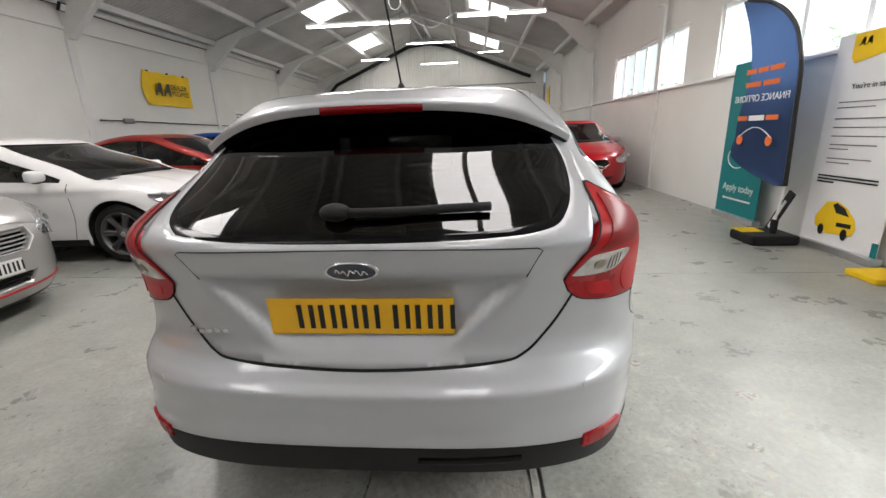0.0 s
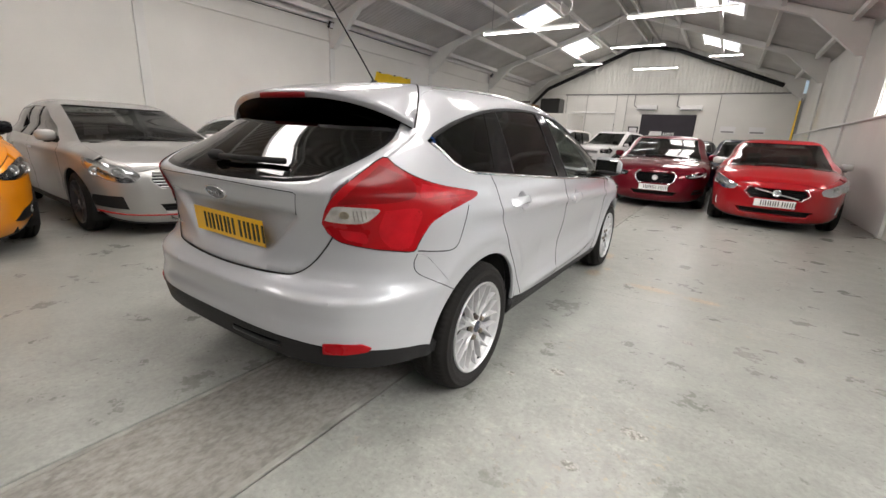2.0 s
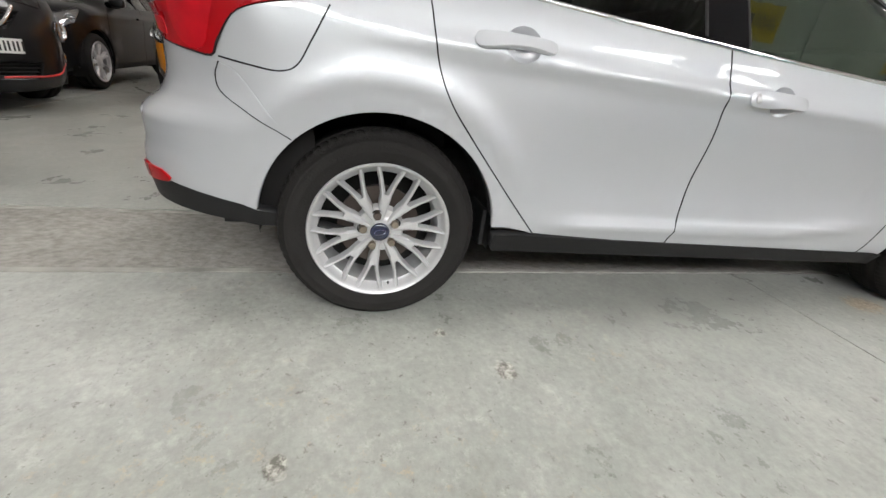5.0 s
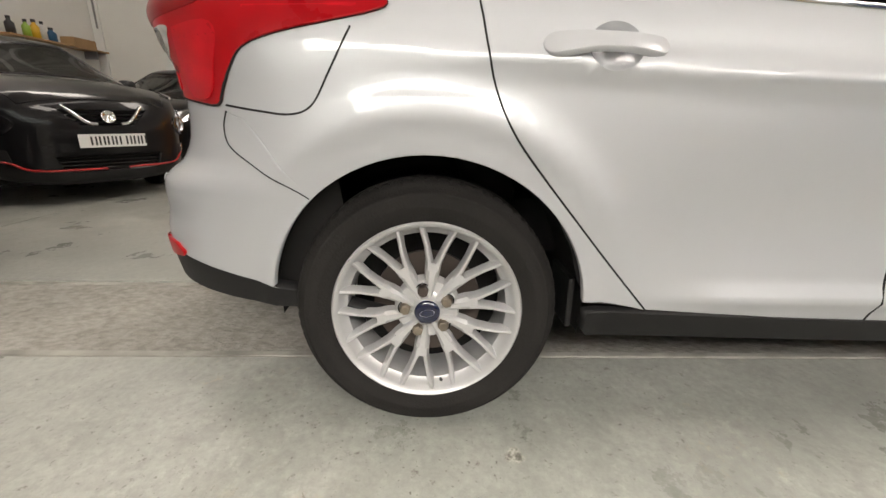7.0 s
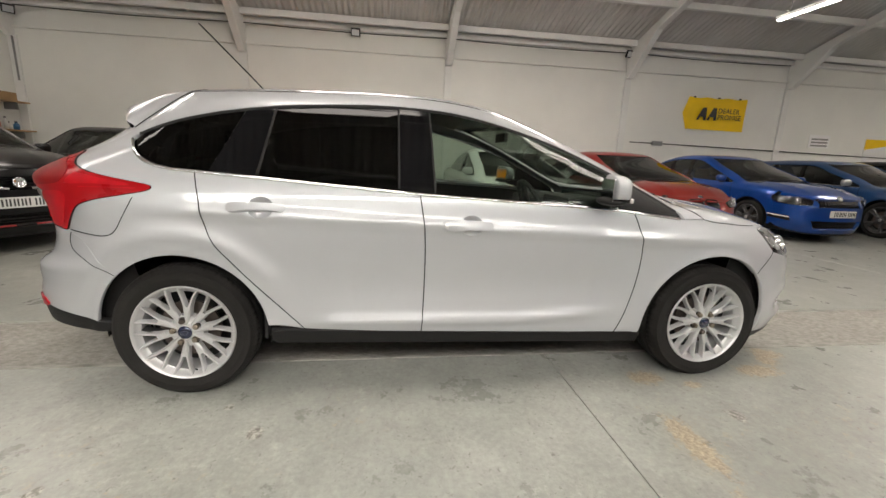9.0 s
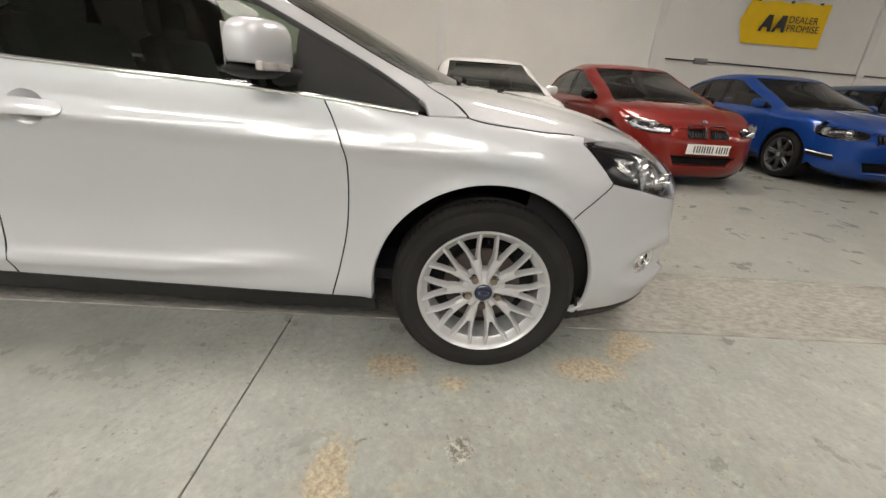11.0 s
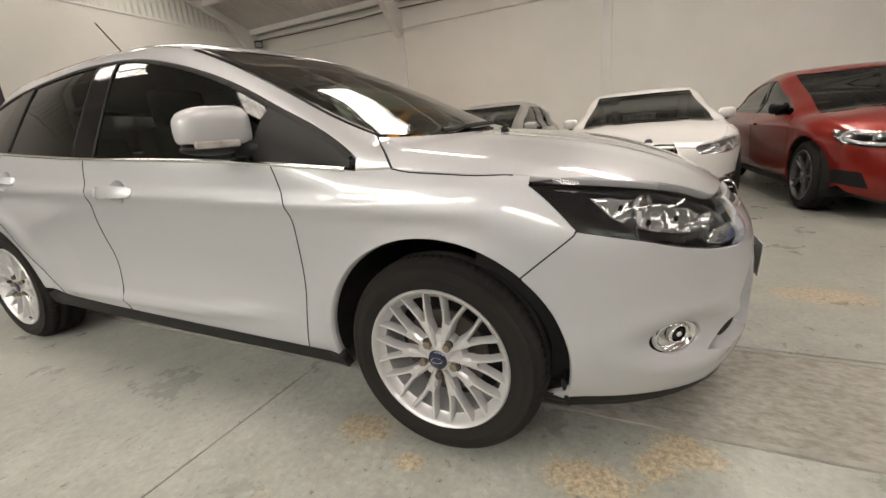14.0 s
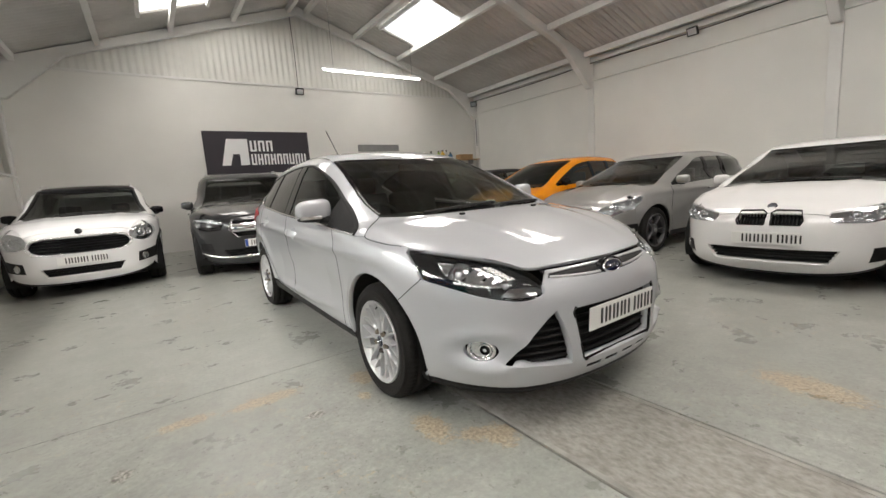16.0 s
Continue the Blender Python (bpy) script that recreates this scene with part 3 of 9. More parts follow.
def channel_material():
    """Bare lumpy concrete, its ridges drawn out along the channel."""
    m = mat("rough_concrete", (0.3, 0.29, 0.26), 0.8, vary=0)
    nt = m.node_tree
    b = nt.nodes["Principled BSDF"]
    co, mp = nt.nodes.new("ShaderNodeTexCoord"), nt.nodes.new("ShaderNodeMapping")
    mp.inputs["Scale"].default_value = (1.0, 0.6, 1.0)
    nt.links.new(co.outputs["Object"], mp.inputs["Vector"])
    lump, fine, broad = (nt.nodes.new("ShaderNodeTexNoise") for _ in range(3))
    for n, sc, dt in ((lump, 48.0, 5), (fine, 150.0, 6), (broad, 1.6, 5)):
        n.inputs["Scale"].default_value, n.inputs["Detail"].default_value = sc, dt
        nt.links.new((mp if n is lump else co).outputs[0 if n is lump else "Object"], n.inputs["Vector"])
    ra = nt.nodes.new("ShaderNodeValToRGB")
    for e, (p, c) in zip((ra.color_ramp.elements[0], ra.color_ramp.elements[1]), ((0.32, (0.200, 0.192, 0.172)), (0.66, (0.312, 0.302, 0.274)))):
        e.position, e.color = p, (*c, 1)
    nt.links.new(lump.outputs["Fac"], ra.inputs[0])
    r = nt.nodes.new("ShaderNodeMapRange")
    r.inputs[1].default_value, r.inputs[2].default_value, r.inputs[3].default_value, r.inputs[4].default_value = 0.3, 0.7, 0.86, 1.08
    nt.links.new(broad.outputs["Fac"], r.inputs[0])
    v = nt.nodes.new("ShaderNodeVectorMath")
    v.operation = "SCALE"
    nt.links.new(ra.outputs[0], v.inputs[0])
    nt.links.new(r.outputs[0], v.inputs["Scale"])
    nt.links.new(v.outputs[0], b.inputs["Base Color"])
    b1, b2 = nt.nodes.new("ShaderNodeBump"), nt.nodes.new("ShaderNodeBump")
    b1.inputs["Strength"].default_value, b1.inputs["Distance"].default_value = 0.8, 0.010
    b2.inputs["Strength"].default_value, b2.inputs["Distance"].default_value = 0.4, 0.004
    nt.links.new(lump.outputs["Fac"], b1.inputs["Height"])
    nt.links.new(fine.outputs["Fac"], b2.inputs["Height"])
    nt.links.new(b1.outputs[0], b2.inputs["Normal"])
    nt.links.new(b2.outputs[0], b.inputs["Normal"])
    return m


M["gully"] = channel_material()
M["edge"] = mat("smooth_concrete_edge", (0.265, 0.26, 0.235), 0.75, bump=0.4, scale=30, vary=0.35, vscale=7)
M["joint"] = mat("dark_joint", (0.22, 0.215, 0.20), 0.9, vary=0.3, vscale=5)

# ground outside, one sheet to the horizon
bm = bmesh.new()
box(-400, 400, -400, 400, -0.45, -0.30, bm=bm)
tagged(part("ground", bm, M["tarmac"]), "dark tarmac ground outside the hall", "ground", kind="structure")

# floor slabs: the painted slab on both sides of a rough concrete channel
GX0, GX1 = -0.10, 0.55
floor = thing("floor", "grey-green painted concrete floor, worn and chipped", "floor", kind="structure")
JOINTS = (-7.3, -3.0, 1.88, 6.8, 11.7, 16.6, 22.0)
for y0, y1 in zip(JOINTS[:-1], JOINTS[1:]):
    for x0, x1 in ((XW, -4.2), (-4.2, GX0), (GX1, XE)):
        bm = bmesh.new()
        box(x0 + (0.010 if x0 == GX1 else 0.0025), x1 - 0.0025, y0 + 0.0025, y1 - 0.0025, -0.2, 0.0, 0.003, bm)
        part("slab", bm, M["floor"], floor)
bm = bmesh.new()
nx, ny = 16, 420
rng = random.Random(5)
grid = [[bm.verts.new((GX0 + 0.002 + (GX1 - GX0 - 0.004) * i / nx, YS + (YN - YS) * j / ny,
                       -0.006 - 0.004 * rng.random() - 0.004 * math.sin(math.pi * i / nx))) for i in range(nx + 1)] for j in range(ny + 1)]
for j in range(ny):
    for i in range(nx):
        bm.faces.new((grid[j][i], grid[j][i + 1], grid[j + 1][i + 1], grid[j + 1][i]))
part("channel", bm, M["gully"], floor, "strip of rough bare concrete", smooth=True)
for x0, x1 in ((GX0 + 0.006, GX0 + 0.030), (GX1 - 0.034, GX1 - 0.006)):
    part("channel_edge", box(x0, x1, YS, YN, -0.10, -0.003, 0.003), M["edge"], floor, "smooth trowelled edge of the channel")
bm = bmesh.new()
box(XW, XE, YS, YN, -0.25, -0.016, bm=bm)
part("joint_filler", bm, M["joint"], floor)


# walls
WIN = [(-3.9, 5.55), (6.55, 10.45)]  # window openings along the east wall
SILL, HEAD = 1.93, 2.98


def wall(name, label, boxes, material="wallpaint"):
    o = thing(name, label, "wall", kind="structure")
    for b in boxes:
        part("wall_panel", box(*b), M[material], o)
    return o


wall("wall_west", "white painted block wall", [(XW - 0.25, XW, YS - 0.25, YN + 0.25, -0.2, 3.62), (XW - 0.25, XW - 0.03, YS, YN, 3.62, EAVE + 0.05)])
east = [(XE, XE + 0.3, YS - 0.25, YN + 0.25, -0.2, SILL), (XE + 0.12, XE + 0.3, YS, YN, HEAD, EAVE + 0.05)]
edges_y = [YS] + [v for w in WIN for v in w] + [YN]
for a, b in zip(edges_y[::2], edges_y[1::2]):
    east.append((XE + 0.12, XE + 0.3, a, b, SILL, HEAD))
wall("wall_east", "white painted wall with a deep ledge below its windows", east)
DX0, DX1, DH = -4.85, -3.75, 2.35
wall("wall_south", "white painted gable wall", [(XW, DX0, YS - 0.25, YS, -0.2, 4.12), (DX1, XE, YS - 0.25, YS, -0.2, 4.12), (DX0, DX1, YS - 0.25, YS, DH, 4.12), (XE, XE + 0.12, YS - 0.25, YS, SILL, 4.12)])
wall("wall_north", "white painted block end wall", [(XW, XE, YN, YN + 0.25, -0.2, 3.6), (XE, XE + 0.12, YN, YN + 0.25, SILL, 3.6)])


def roof_z(x):
    return EAVE + SLOPE * (min(x - XW, XE - x))


def gable(name, y0, y1, zb, label):
    """Corrugated cladding that fills a gable."""
    bm = bmesh.new()
    n = 330
    rows = []
    for i in range(n + 1):
        x = XW + (XE - XW) * i / n
        d = 0.018 * math.sin(2 * math.pi * x / 0.15)
        zt = roof_z(x) + 0.02
        rows.append([bm.verts.new((x, y0 + d, zb)), bm.verts.new((x, y0 + d, max(zt, zb + 0.01)))])
    for a, b in zip(rows[:-1], rows[1:]):
        bm.faces.new((a[0], b[0], b[1], a[1]))
    o = tagged(part(name, bm, M["sheetwhite"], smooth=True), label, "cladding", kind="structure")
    bm = bmesh.new()
    box(XW, XE, min(y0, y1), max(y0, y1), zb - 0.05, zb + 0.0, bm=bm)
    tagged(part("trim", bm, M["steelpaint"]), "white ledge under the gable cladding", "trim", kind="structure")
    return o


gable("gable_south", YS - 0.02, YS + 0.03, 4.12, "white corrugated gable cladding")
gable("gable_north", YN + 0.02, YN - 0.03, 3.6, "white corrugated gable cladding of the far end")
for nm, yy in (("gable_back_south", YS - 0.2), ("gable_back_north", YN + 0.2)):
    bm = bmesh.new()
    vs = [bm.verts.new(v) for v in ((XW, yy, 3.5), (XE, yy, 3.5), (XE, yy, EAVE), (XR, yy, RIDGE + 0.1), (XW, yy, EAVE))]
    bm.faces.new(vs)
    tagged(part(nm, bm, M["sheet"]), "grey outer skin of the gable", "cladding", kind="structure")

# roof: corrugated sheets with rooflights let in
LIGHTS_Y = [(-6.1, -3.95), (-0.8, 1.4), (3.8, 6.0), (12.3, 14.5), (17.75, 20.1)]
LX = {1: (-5.25, -4.05), -1: (-0.25 + 0.4, 1.45)}
ceiling = thing("ceiling", "grey corrugated fibre-cement roof sheets", "ceiling", kind="structure")


def roof_sheet(x0, x1, y0, y1):
    bm = bmesh.new()
    n = max(2, int((y1 - y0) / 0.0183))
    rows = []
    for j in range(n + 1):
        y = y0 + (y1 - y0) * j / n
        d = 0.022 * math.sin(2 * math.pi * y / 0.146)
        rows.append([bm.verts.new((x, y, roof_z(x) + 0.05 + d)) for x in (x0, x1)])
    for a, b in zip(rows[:-1], rows[1:]):
        bm.faces.new((a[0], b[0], b[1], a[1]))
    return bm


whole = bmesh.new()
for s, (e0, e1) in ((1, (XW - 0.3, XR)), (-1, (XR, XE + 0.3))):
    l0, l1 = LX[s]
    bands = [(e0, l0), (l1, e1)]
    for b0, b1 in bands:
        m2 = roof_sheet(b0, b1, YS - 0.3, YN + 0.3)
        me = bpy.data.meshes.new("t")
        m2.to_mesh(me)
        m2.free()
        whole.from_mesh(me)
        bpy.data.meshes.remove(me)
    ys = [YS - 0.3] + [v for p in LIGHTS_Y for v in p] + [YN + 0.3]
    for a, b in zip(ys[::2], ys[1::2]):
        m2 = roof_sheet(l0, l1, a, b)
        me = bpy.data.meshes.new("t")
        m2.to_mesh(me)
        m2.free()
        whole.from_mesh(me)
        bpy.data.meshes.remove(me)
part("roof_sheets", whole, M["sheet"], ceiling, smooth=True)

M["rooflight"] = glass("rooflight_sheet", (0.93, 0.94, 0.95))
for s in (1, -1):
    l0, l1 = LX[s]
    for a, b in LIGHTS_Y:
        o = thing("roof_light", "bright clear corrugated rooflight sheet in the roof", "rooflight", kind="structure")
        pm = part("pane", roof_sheet(l0, l1, a, b), M["rooflight"], o, smooth=True)
        pm.visible_shadow = False
        bm = bmesh.new()
        for x in (l0, l1):
            box(x - 0.03, x + 0.03, a, b, roof_z(x) - 0.06, roof_z(x) + 0.03, bm=bm)
        part("frame", bm, M["steelpaint"], o)
        xm = (l0 + l1) / 2
        tilt = math.degrees(math.atan(SLOPE)) * s
        area("rooflight_sky", pose(xm, (a + b) / 2, roof_z(xm) + 0.14, 0, -tilt, 0), 1.6, b - a + 0.3, {-6.1: 130, -0.8: 165, 3.8: 215}.get(a, 135) * (1.3 if s == 1 and a > 0 else 1.0), (1.0, 0.925, 0.85))

# portal frames, haunches, purlins
def frame_member(name, y, w=0.16):
    o = thing(name, "white painted portal frame with haunched knees", "roof frame", kind="structure")
    for s in (1, -1):
        x0 = XW if s == 1 else XE
        bm = bmesh.new()
        pts = [(0.0, 3.42), (0.16, 3.42), (1.15, EAVE + 1.15 * SLOPE - 0.20), (XR - XW, RIDGE - 0.22), (XR - XW, RIDGE - 0.0), (0, EAVE)]
        va = [bm.verts.new((x0 + s * px, y - w / 2, pz)) for px, pz in pts]
        vb = [bm.verts.new((x0 + s * px, y + w / 2, pz)) for px, pz in pts]
        bm.faces.new(va)
        bm.faces.new(vb[::-1])
        for i in range(len(pts)):
            j = (i + 1) % len(pts)
            bm.faces.new((va[i], vb[i], vb[j], va[j]))
        bmesh.ops.recalc_face_normals(bm, faces=bm.faces[:])
        bmesh.ops.bevel(bm, geom=bm.edges[:], offset=0.012, segments=1, affect="EDGES")
        part("rafter", bm, M["steelpaint"], o)
        bm = bmesh.new()
        box(x0, x0 + s * 0.05, y - 0.09, y + 0.09, 0, 3.45, 0.008, bm)
        part("post", bm, M["steelpaint"], o)
    return o


for y in TRUSS:
    frame_member("roof_frame", y)
for y in (YS + 0.1, YN - 0.1):
    frame_member("roof_frame", y, 0.12)
for s in (1, -1):
    for k in range(5):
        d = 0.35 + k * 1.38
        x = XW + d if s == 1 else XE - d
        bm = bmesh.new()
        box(x - 0.05, x + 0.05, YS, YN, roof_z(x) - 0.12, roof_z(x) + 0.02, 0.01, bm)
        tagged(part("purlin", bm, M["steelpaint"]), "white painted roof purlin", "purlin", kind="structure", group="purlins")
bm = bmesh.new()
box(XW - 0.02, XW + 0.06, YS, YN, 3.60, 3.66, 0.01, bm)
tagged(part("wall_ledge", bm, M["wallpaint"]), "white ledge along the block wall", "ledge", kind="structure")
bm = bmesh.new()
box(XW - 0.05, XW + 0.14, YS, YN, EAVE - 0.10, EAVE + 0.03, 0.02, bm)
tagged(part("eaves_beam", bm, M["steelpaint"]), "white eaves beam under the roof sheets", "beam", kind="structure")
bm = bmesh.new()
box(XE - 0.06, XE + 0.12, YS, YN, SILL - 0.04, SILL + 0.0, 0.01, bm)
tagged(part("window_ledge", bm, M["upvc"]), "white window ledge along the wall", "ledge", kind="structure")

# windows
def window(name, y0, y1, mull):
    o = thing(name, "white plastic framed strip window, bright daylight outside", "window", kind="structure")
    bm = bmesh.new()
    x0, x1 = XE + 0.16, XE + 0.23
    box(x0, x1, y0, y1, SILL, SILL + 0.06, 0.006, bm)
    box(x0, x1, y0, y1, HEAD - 0.06, HEAD, 0.006, bm)
    ys = np.linspace(y0, y1, mull + 1)
    for y in ys:
        box(x0, x1, y - 0.035, y + 0.035, SILL, HEAD, 0.006, bm)
    part("window_frame", bm, M["upvc"], o)
    for a, b in zip(ys[:-1], ys[1:]):
        p = part("pane", box(x0 + 0.03, x0 + 0.036, a, b, SILL, HEAD), M["pane"], o)
        p.visible_shadow = False


window("window_1", *WIN[0], 11)
window("window_2", *WIN[1], 6)
area("window_sky", look((XE + 3.5, 3.2, 5.9), (XE - 3.0, 3.2, 1.6)), 15.0, 3.2, 3900, (1.0, 0.955, 0.91))

# pale sky and distance outside the windows
M["backdrop"] = mat("pale_overcast_distance", (0.93, 0.97, 0.95), 1.0, vary=0.10, vscale=0.5, emit=1.25)
bm = bmesh.new()
for q in (((14, -30, -1), (14, 50, -1), (14, 50, 16), (14, -30, 16)), ((-30, -16, -1), (20, -16, -1), (20, -16, 12), (-30, -16, 12))):
    bm.faces.new([bm.verts.new(v) for v in q])
tagged(part("backdrop", bm, M["backdrop"]), "pale bright overcast sky outside", "backdrop", kind="structure")

# hedge and trees outside the windows
r = random.Random(8)
verts, faces = [], []
for k in range(5000):
    y, z = r.uniform(-8, 26), r.uniform(0.0, 1.0)
    z = 0.2 + z * (1.9 + 0.7 * math.sin(y * 0.9) + 0.5 * math.sin(y * 2.3))
    x = 8.5 + r.gauss(0, 0.7) + 0.15 * z
    s = r.uniform(0.06, 0.16)
    a = Vector((r.gauss(0, 1), r.gauss(0, 1), r.gauss(0, 1))).normalized()
    b = a.orthogonal().normalized() * s
    a = a * s
    c = Vector((x, y, z))
    i = len(verts)
    verts += [c - a, c - b * 0.5, c + a, c + b * 0.5]
    faces.append((i, i + 1, i + 2, i + 3))
me = bpy.data.meshes.new("hedge")
me.from_pydata(verts, [], faces)
tagged(link("hedge", me, None, "", M["leaf"]), "green leafy hedge seen through the windows", "hedge", kind="stuff")


# tube lights
def tube_light(x0, x1, y, z, ztop):
    o = thing("tube_light", "white LED batten light hanging from the roof, lit", "light", pose((x0 + x1) / 2, y, z), "hanging tube lights")
    h = (x1 - x0) / 2
    bm = bmesh.new()
    box(-h, h, -0.025, 0.025, 0.008, 0.045, 0.008, bm)
    part("body", bm, M["batten"], o)
    bm = rod((-h + 0.02, 0, -0.002), (h - 0.02, 0, -0.002), 0.016, 14)
    part("diffuser", bm, M["tubeglow"], o, smooth=True)
    for s in (-1, 1):
        part("chain", rod((s * h * 0.8, 0, 0.06), (s * h * 0.8, 0, ztop - z), 0.004, 6), M["conduit"], o)


for x0, x1, y, z in ((-2.58, -0.74, 6.03, 3.1), (0.05, 1.5, 5.85, 3.1), (-1.85, -0.3, 12.8, 4.04), (-1.9, -0.35, 17.0, 4.04), (-2.6, -0.75, -2.05, 3.1), (-4.9, -3.6, 18.9, 4.6), (0.5, 1.6, 18.3, 4.6)):
    tube_light(x0, x1, y, z, min(roof_z(x0), roof_z(x1)))


o = thing("hanging_wire", "thin white flex looped between the tube lights", "cable")
part("flex", tube([Vector(v) for v in cr([(-0.74, 6.03, 3.16), (-0.6, 6.0, 3.05), (-0.35, 5.98, 2.98), (-0.1, 5.9, 3.1), (0.05, 5.85, 3.16)], 6)], 0.006, 6), M["batten"], o)
ring_pts = [Vector((-1.0 + 0.10 * math.cos(t), 6.03, 3.42 + 0.13 * math.sin(t))) for t in np.linspace(0, 2 * math.pi, 24)]
part("coil", tube(ring_pts, 0.009, 6), M["batten"], o)
part("drop_wire", tube([(-1.0, 6.03, 3.55), (-1.0, 6.03, 5.2)], 0.005, 6), M["batten"], o)


# ---- wheels ----
def bar(bm, a, b, wa, wb, xa, xb, da, db):
    """A tapered spoke in the wheel's plane (y, z), its face at x, its depth behind."""
    a, b = Vector(a), Vector(b)
    d = (b - a).normalized()
    n = Vector((-d.y, d.x))
    q = []
    for p, w, x, dep in ((a, wa, xa, da), (b, wb, xb, db)):
        for s, back in ((-1, 0), (-0.45, 1), (0.45, 1), (1, 0)):
            e = p + n * s * w / 2
            q.append(bm.verts.new((x + (0.0 if back else -0.007), e.x, e.y)))
        for s in (1.25, -1.25):
            e = p + n * s * w / 2
            q.append(bm.verts.new((x - dep, e.x, e.y)))
    for i in range(6):
        j = (i + 1) % 6
        bm.faces.new((q[i], q[j], q[6 + j], q[6 + i]))
    bm.faces.new(q[:6])
    bm.faces.new(q[6:][::-1])


def arm(bm, pts, widths, xs, depth):
    for i in range(len(pts) - 1):
        bar(bm, pts[i], pts[i + 1], widths[i], widths[i + 1], xs[i], xs[i + 1], depth, depth)


def wheel(parent, name, pos, side, R=0.318, rim=0.228, width=0.215, spokes="y10", rimmat="alloy", turn=0.0, detail=True, sub=None):
    """A tyre on an alloy wheel; x is the outer face."""
    o = new(name)
    o.parent = parent
    o.matrix_local = pose(*pos, turn, 0, 0) if side > 0 else pose(*pos, turn, 0, 180)
    w = width
    seg = 288 if detail else 40
    # tyre: x = 0 at the outer sidewall
    prof = [(-0.010, rim - 0.006), (-0.004, rim + 0.004), (0.0, rim + 0.016), (0.004, rim + 0.035), (0.003, (R + rim) / 2), (-0.006, R - 0.026), (-0.016, R - 0.011),
            (-0.032, R - 0.0025), (-0.055, R), (-0.058, R - 0.007), (-0.066, R - 0.007), (-0.069, R + 0.0005), (-w / 2 - 0.006, R + 0.001), (-w / 2, R - 0.007), (-w / 2 - 0.01, R - 0.007),
            (-w + 0.06, R), (-w + 0.03, R - 0.004), (-w + 0.01, R - 0.03), (-w, (R + rim) / 2), (-w + 0.01, rim)]
    if detail:
        prof[3:5] = [(0.004, rim + 0.030), (0.0055, rim + 0.034), (0.004, rim + 0.038), (0.0045, (R + rim) / 2), (0.0015, (R + rim) / 2 + 0.010), (0.003, (R + rim) / 2 + 0.013), (0.0, (R + rim) / 2 + 0.020)]
    bm = lathe(prof, seg)
    if detail:
        # cross grooves cut the shoulders into blocks
        for v in bm.verts:
            r_ = math.hypot(v.co.y, v.co.z)
            k = round(math.atan2(v.co.z, v.co.y) / (2 * math.pi) * seg)
            if r_ > R - 0.006 and k % 4 == 0 and not -0.15 < v.co.x < -0.065:
                v.co.y, v.co.z = v.co.y * (1 - 0.005 / r_), v.co.z * (1 - 0.005 / r_)
    part("tyre", bm, M["rubber"], o, "black rubber tyre with a worn tread", smooth=True)
    # rim barrel and lip
    prof = [(-0.012, rim - 0.004), (-0.002, rim - 0.001), (0.003, rim - 0.005), (0.001, rim - 0.010), (-0.012, rim - 0.018), (-0.026, rim - 0.024), (-0.034, rim - 0.034), (-0.06, rim - 0.037), (-w + 0.03, rim - 0.040), (-w + 0.02, rim - 0.01)]
    bm = lathe(prof, seg if detail else 48)
    x0 = -0.006
    if spokes == "y10":
        for k in range(10):
            a = 2 * math.pi * (k + 0.5) / 10
            rot = Matrix.Rotation(a, 2)
            P = lambda ang, r: rot @ Vector((r * math.sin(ang), r * math.cos(ang)))
            for s in (-1, 1):
                arm(bm, [P(0.075 * s, 0.104), P(0.088 * s, 0.126), P(0.135 * s, 0.165), P(0.192 * s, rim - 0.010)], [0.018, 0.0145, 0.0118, 0.0135],
                    [x0 - 0.0125, x0 - 0.010, x0 - 0.006, x0 - 0.001], 0.030)
            arm(bm, [P(0, 0.034), P(0, 0.052), P(0, 0.075), P(0, 0.098), P(0, 0.124)], [0.013, 0.018, 0.026, 0.031, 0.030], [x0 - 0.010, x0 - 0.0135, x0 - 0.0145, x0 - 0.0130, x0 - 0.0108], 0.03)
        hub = [(-0.012, 0.031), (-0.017, 0.036), (-0.026, 0.042), (-0.031, 0.054), (-0.031, 0.066), (-0.033, 0.074), (-0.042, 0.079), (-0.060, 0.082)]
    else:
        n = int(spokes)
        for k in range(n):
            rot = Matrix.Rotation(2 * math.pi * (k + 0.5) / n, 2)
            P = lambda ang, r: rot @ Vector((r * math.sin(ang), r * math.cos(ang)))
            for s in (-1, 1):
                arm(bm, [P(0.10 * s, 0.06), P(0.11 * s, 0.13), P((0.14 if n <= 5 else 0.10) * s, rim - 0.012)], [0.03, 0.022, 0.026], [x0 - 0.02, x0 - 0.012, x0 - 0.004], 0.03)
        hub = [(-0.010, 0.02), (-0.012, 0.036), (-0.022, 0.06), (-0.024, 0.08), (-0.05, 0.085)]
    lathe(hub, 40, bm=bm)
    bmesh.ops.recalc_face_normals(bm, faces=bm.faces[:])
    ob = part("rim", bm, M[rimmat], o, "silver multi-spoke alloy rim" if spokes == "y10" else "")
    if detail:
        ob.data.shade_smooth()
        ob.modifiers.new("split", "EDGE_SPLIT").split_angle = radians(38)
    # cap
    part("centre_cap", lathe([(-0.006, 0.0005), (-0.0065, 0.02), (-0.009, 0.028), (-0.014, 0.031)], 28), M["badge"] if spokes == "y10" else M["satin"], o, "dark blue centre cap" if spokes == "y10" else "", smooth=True)
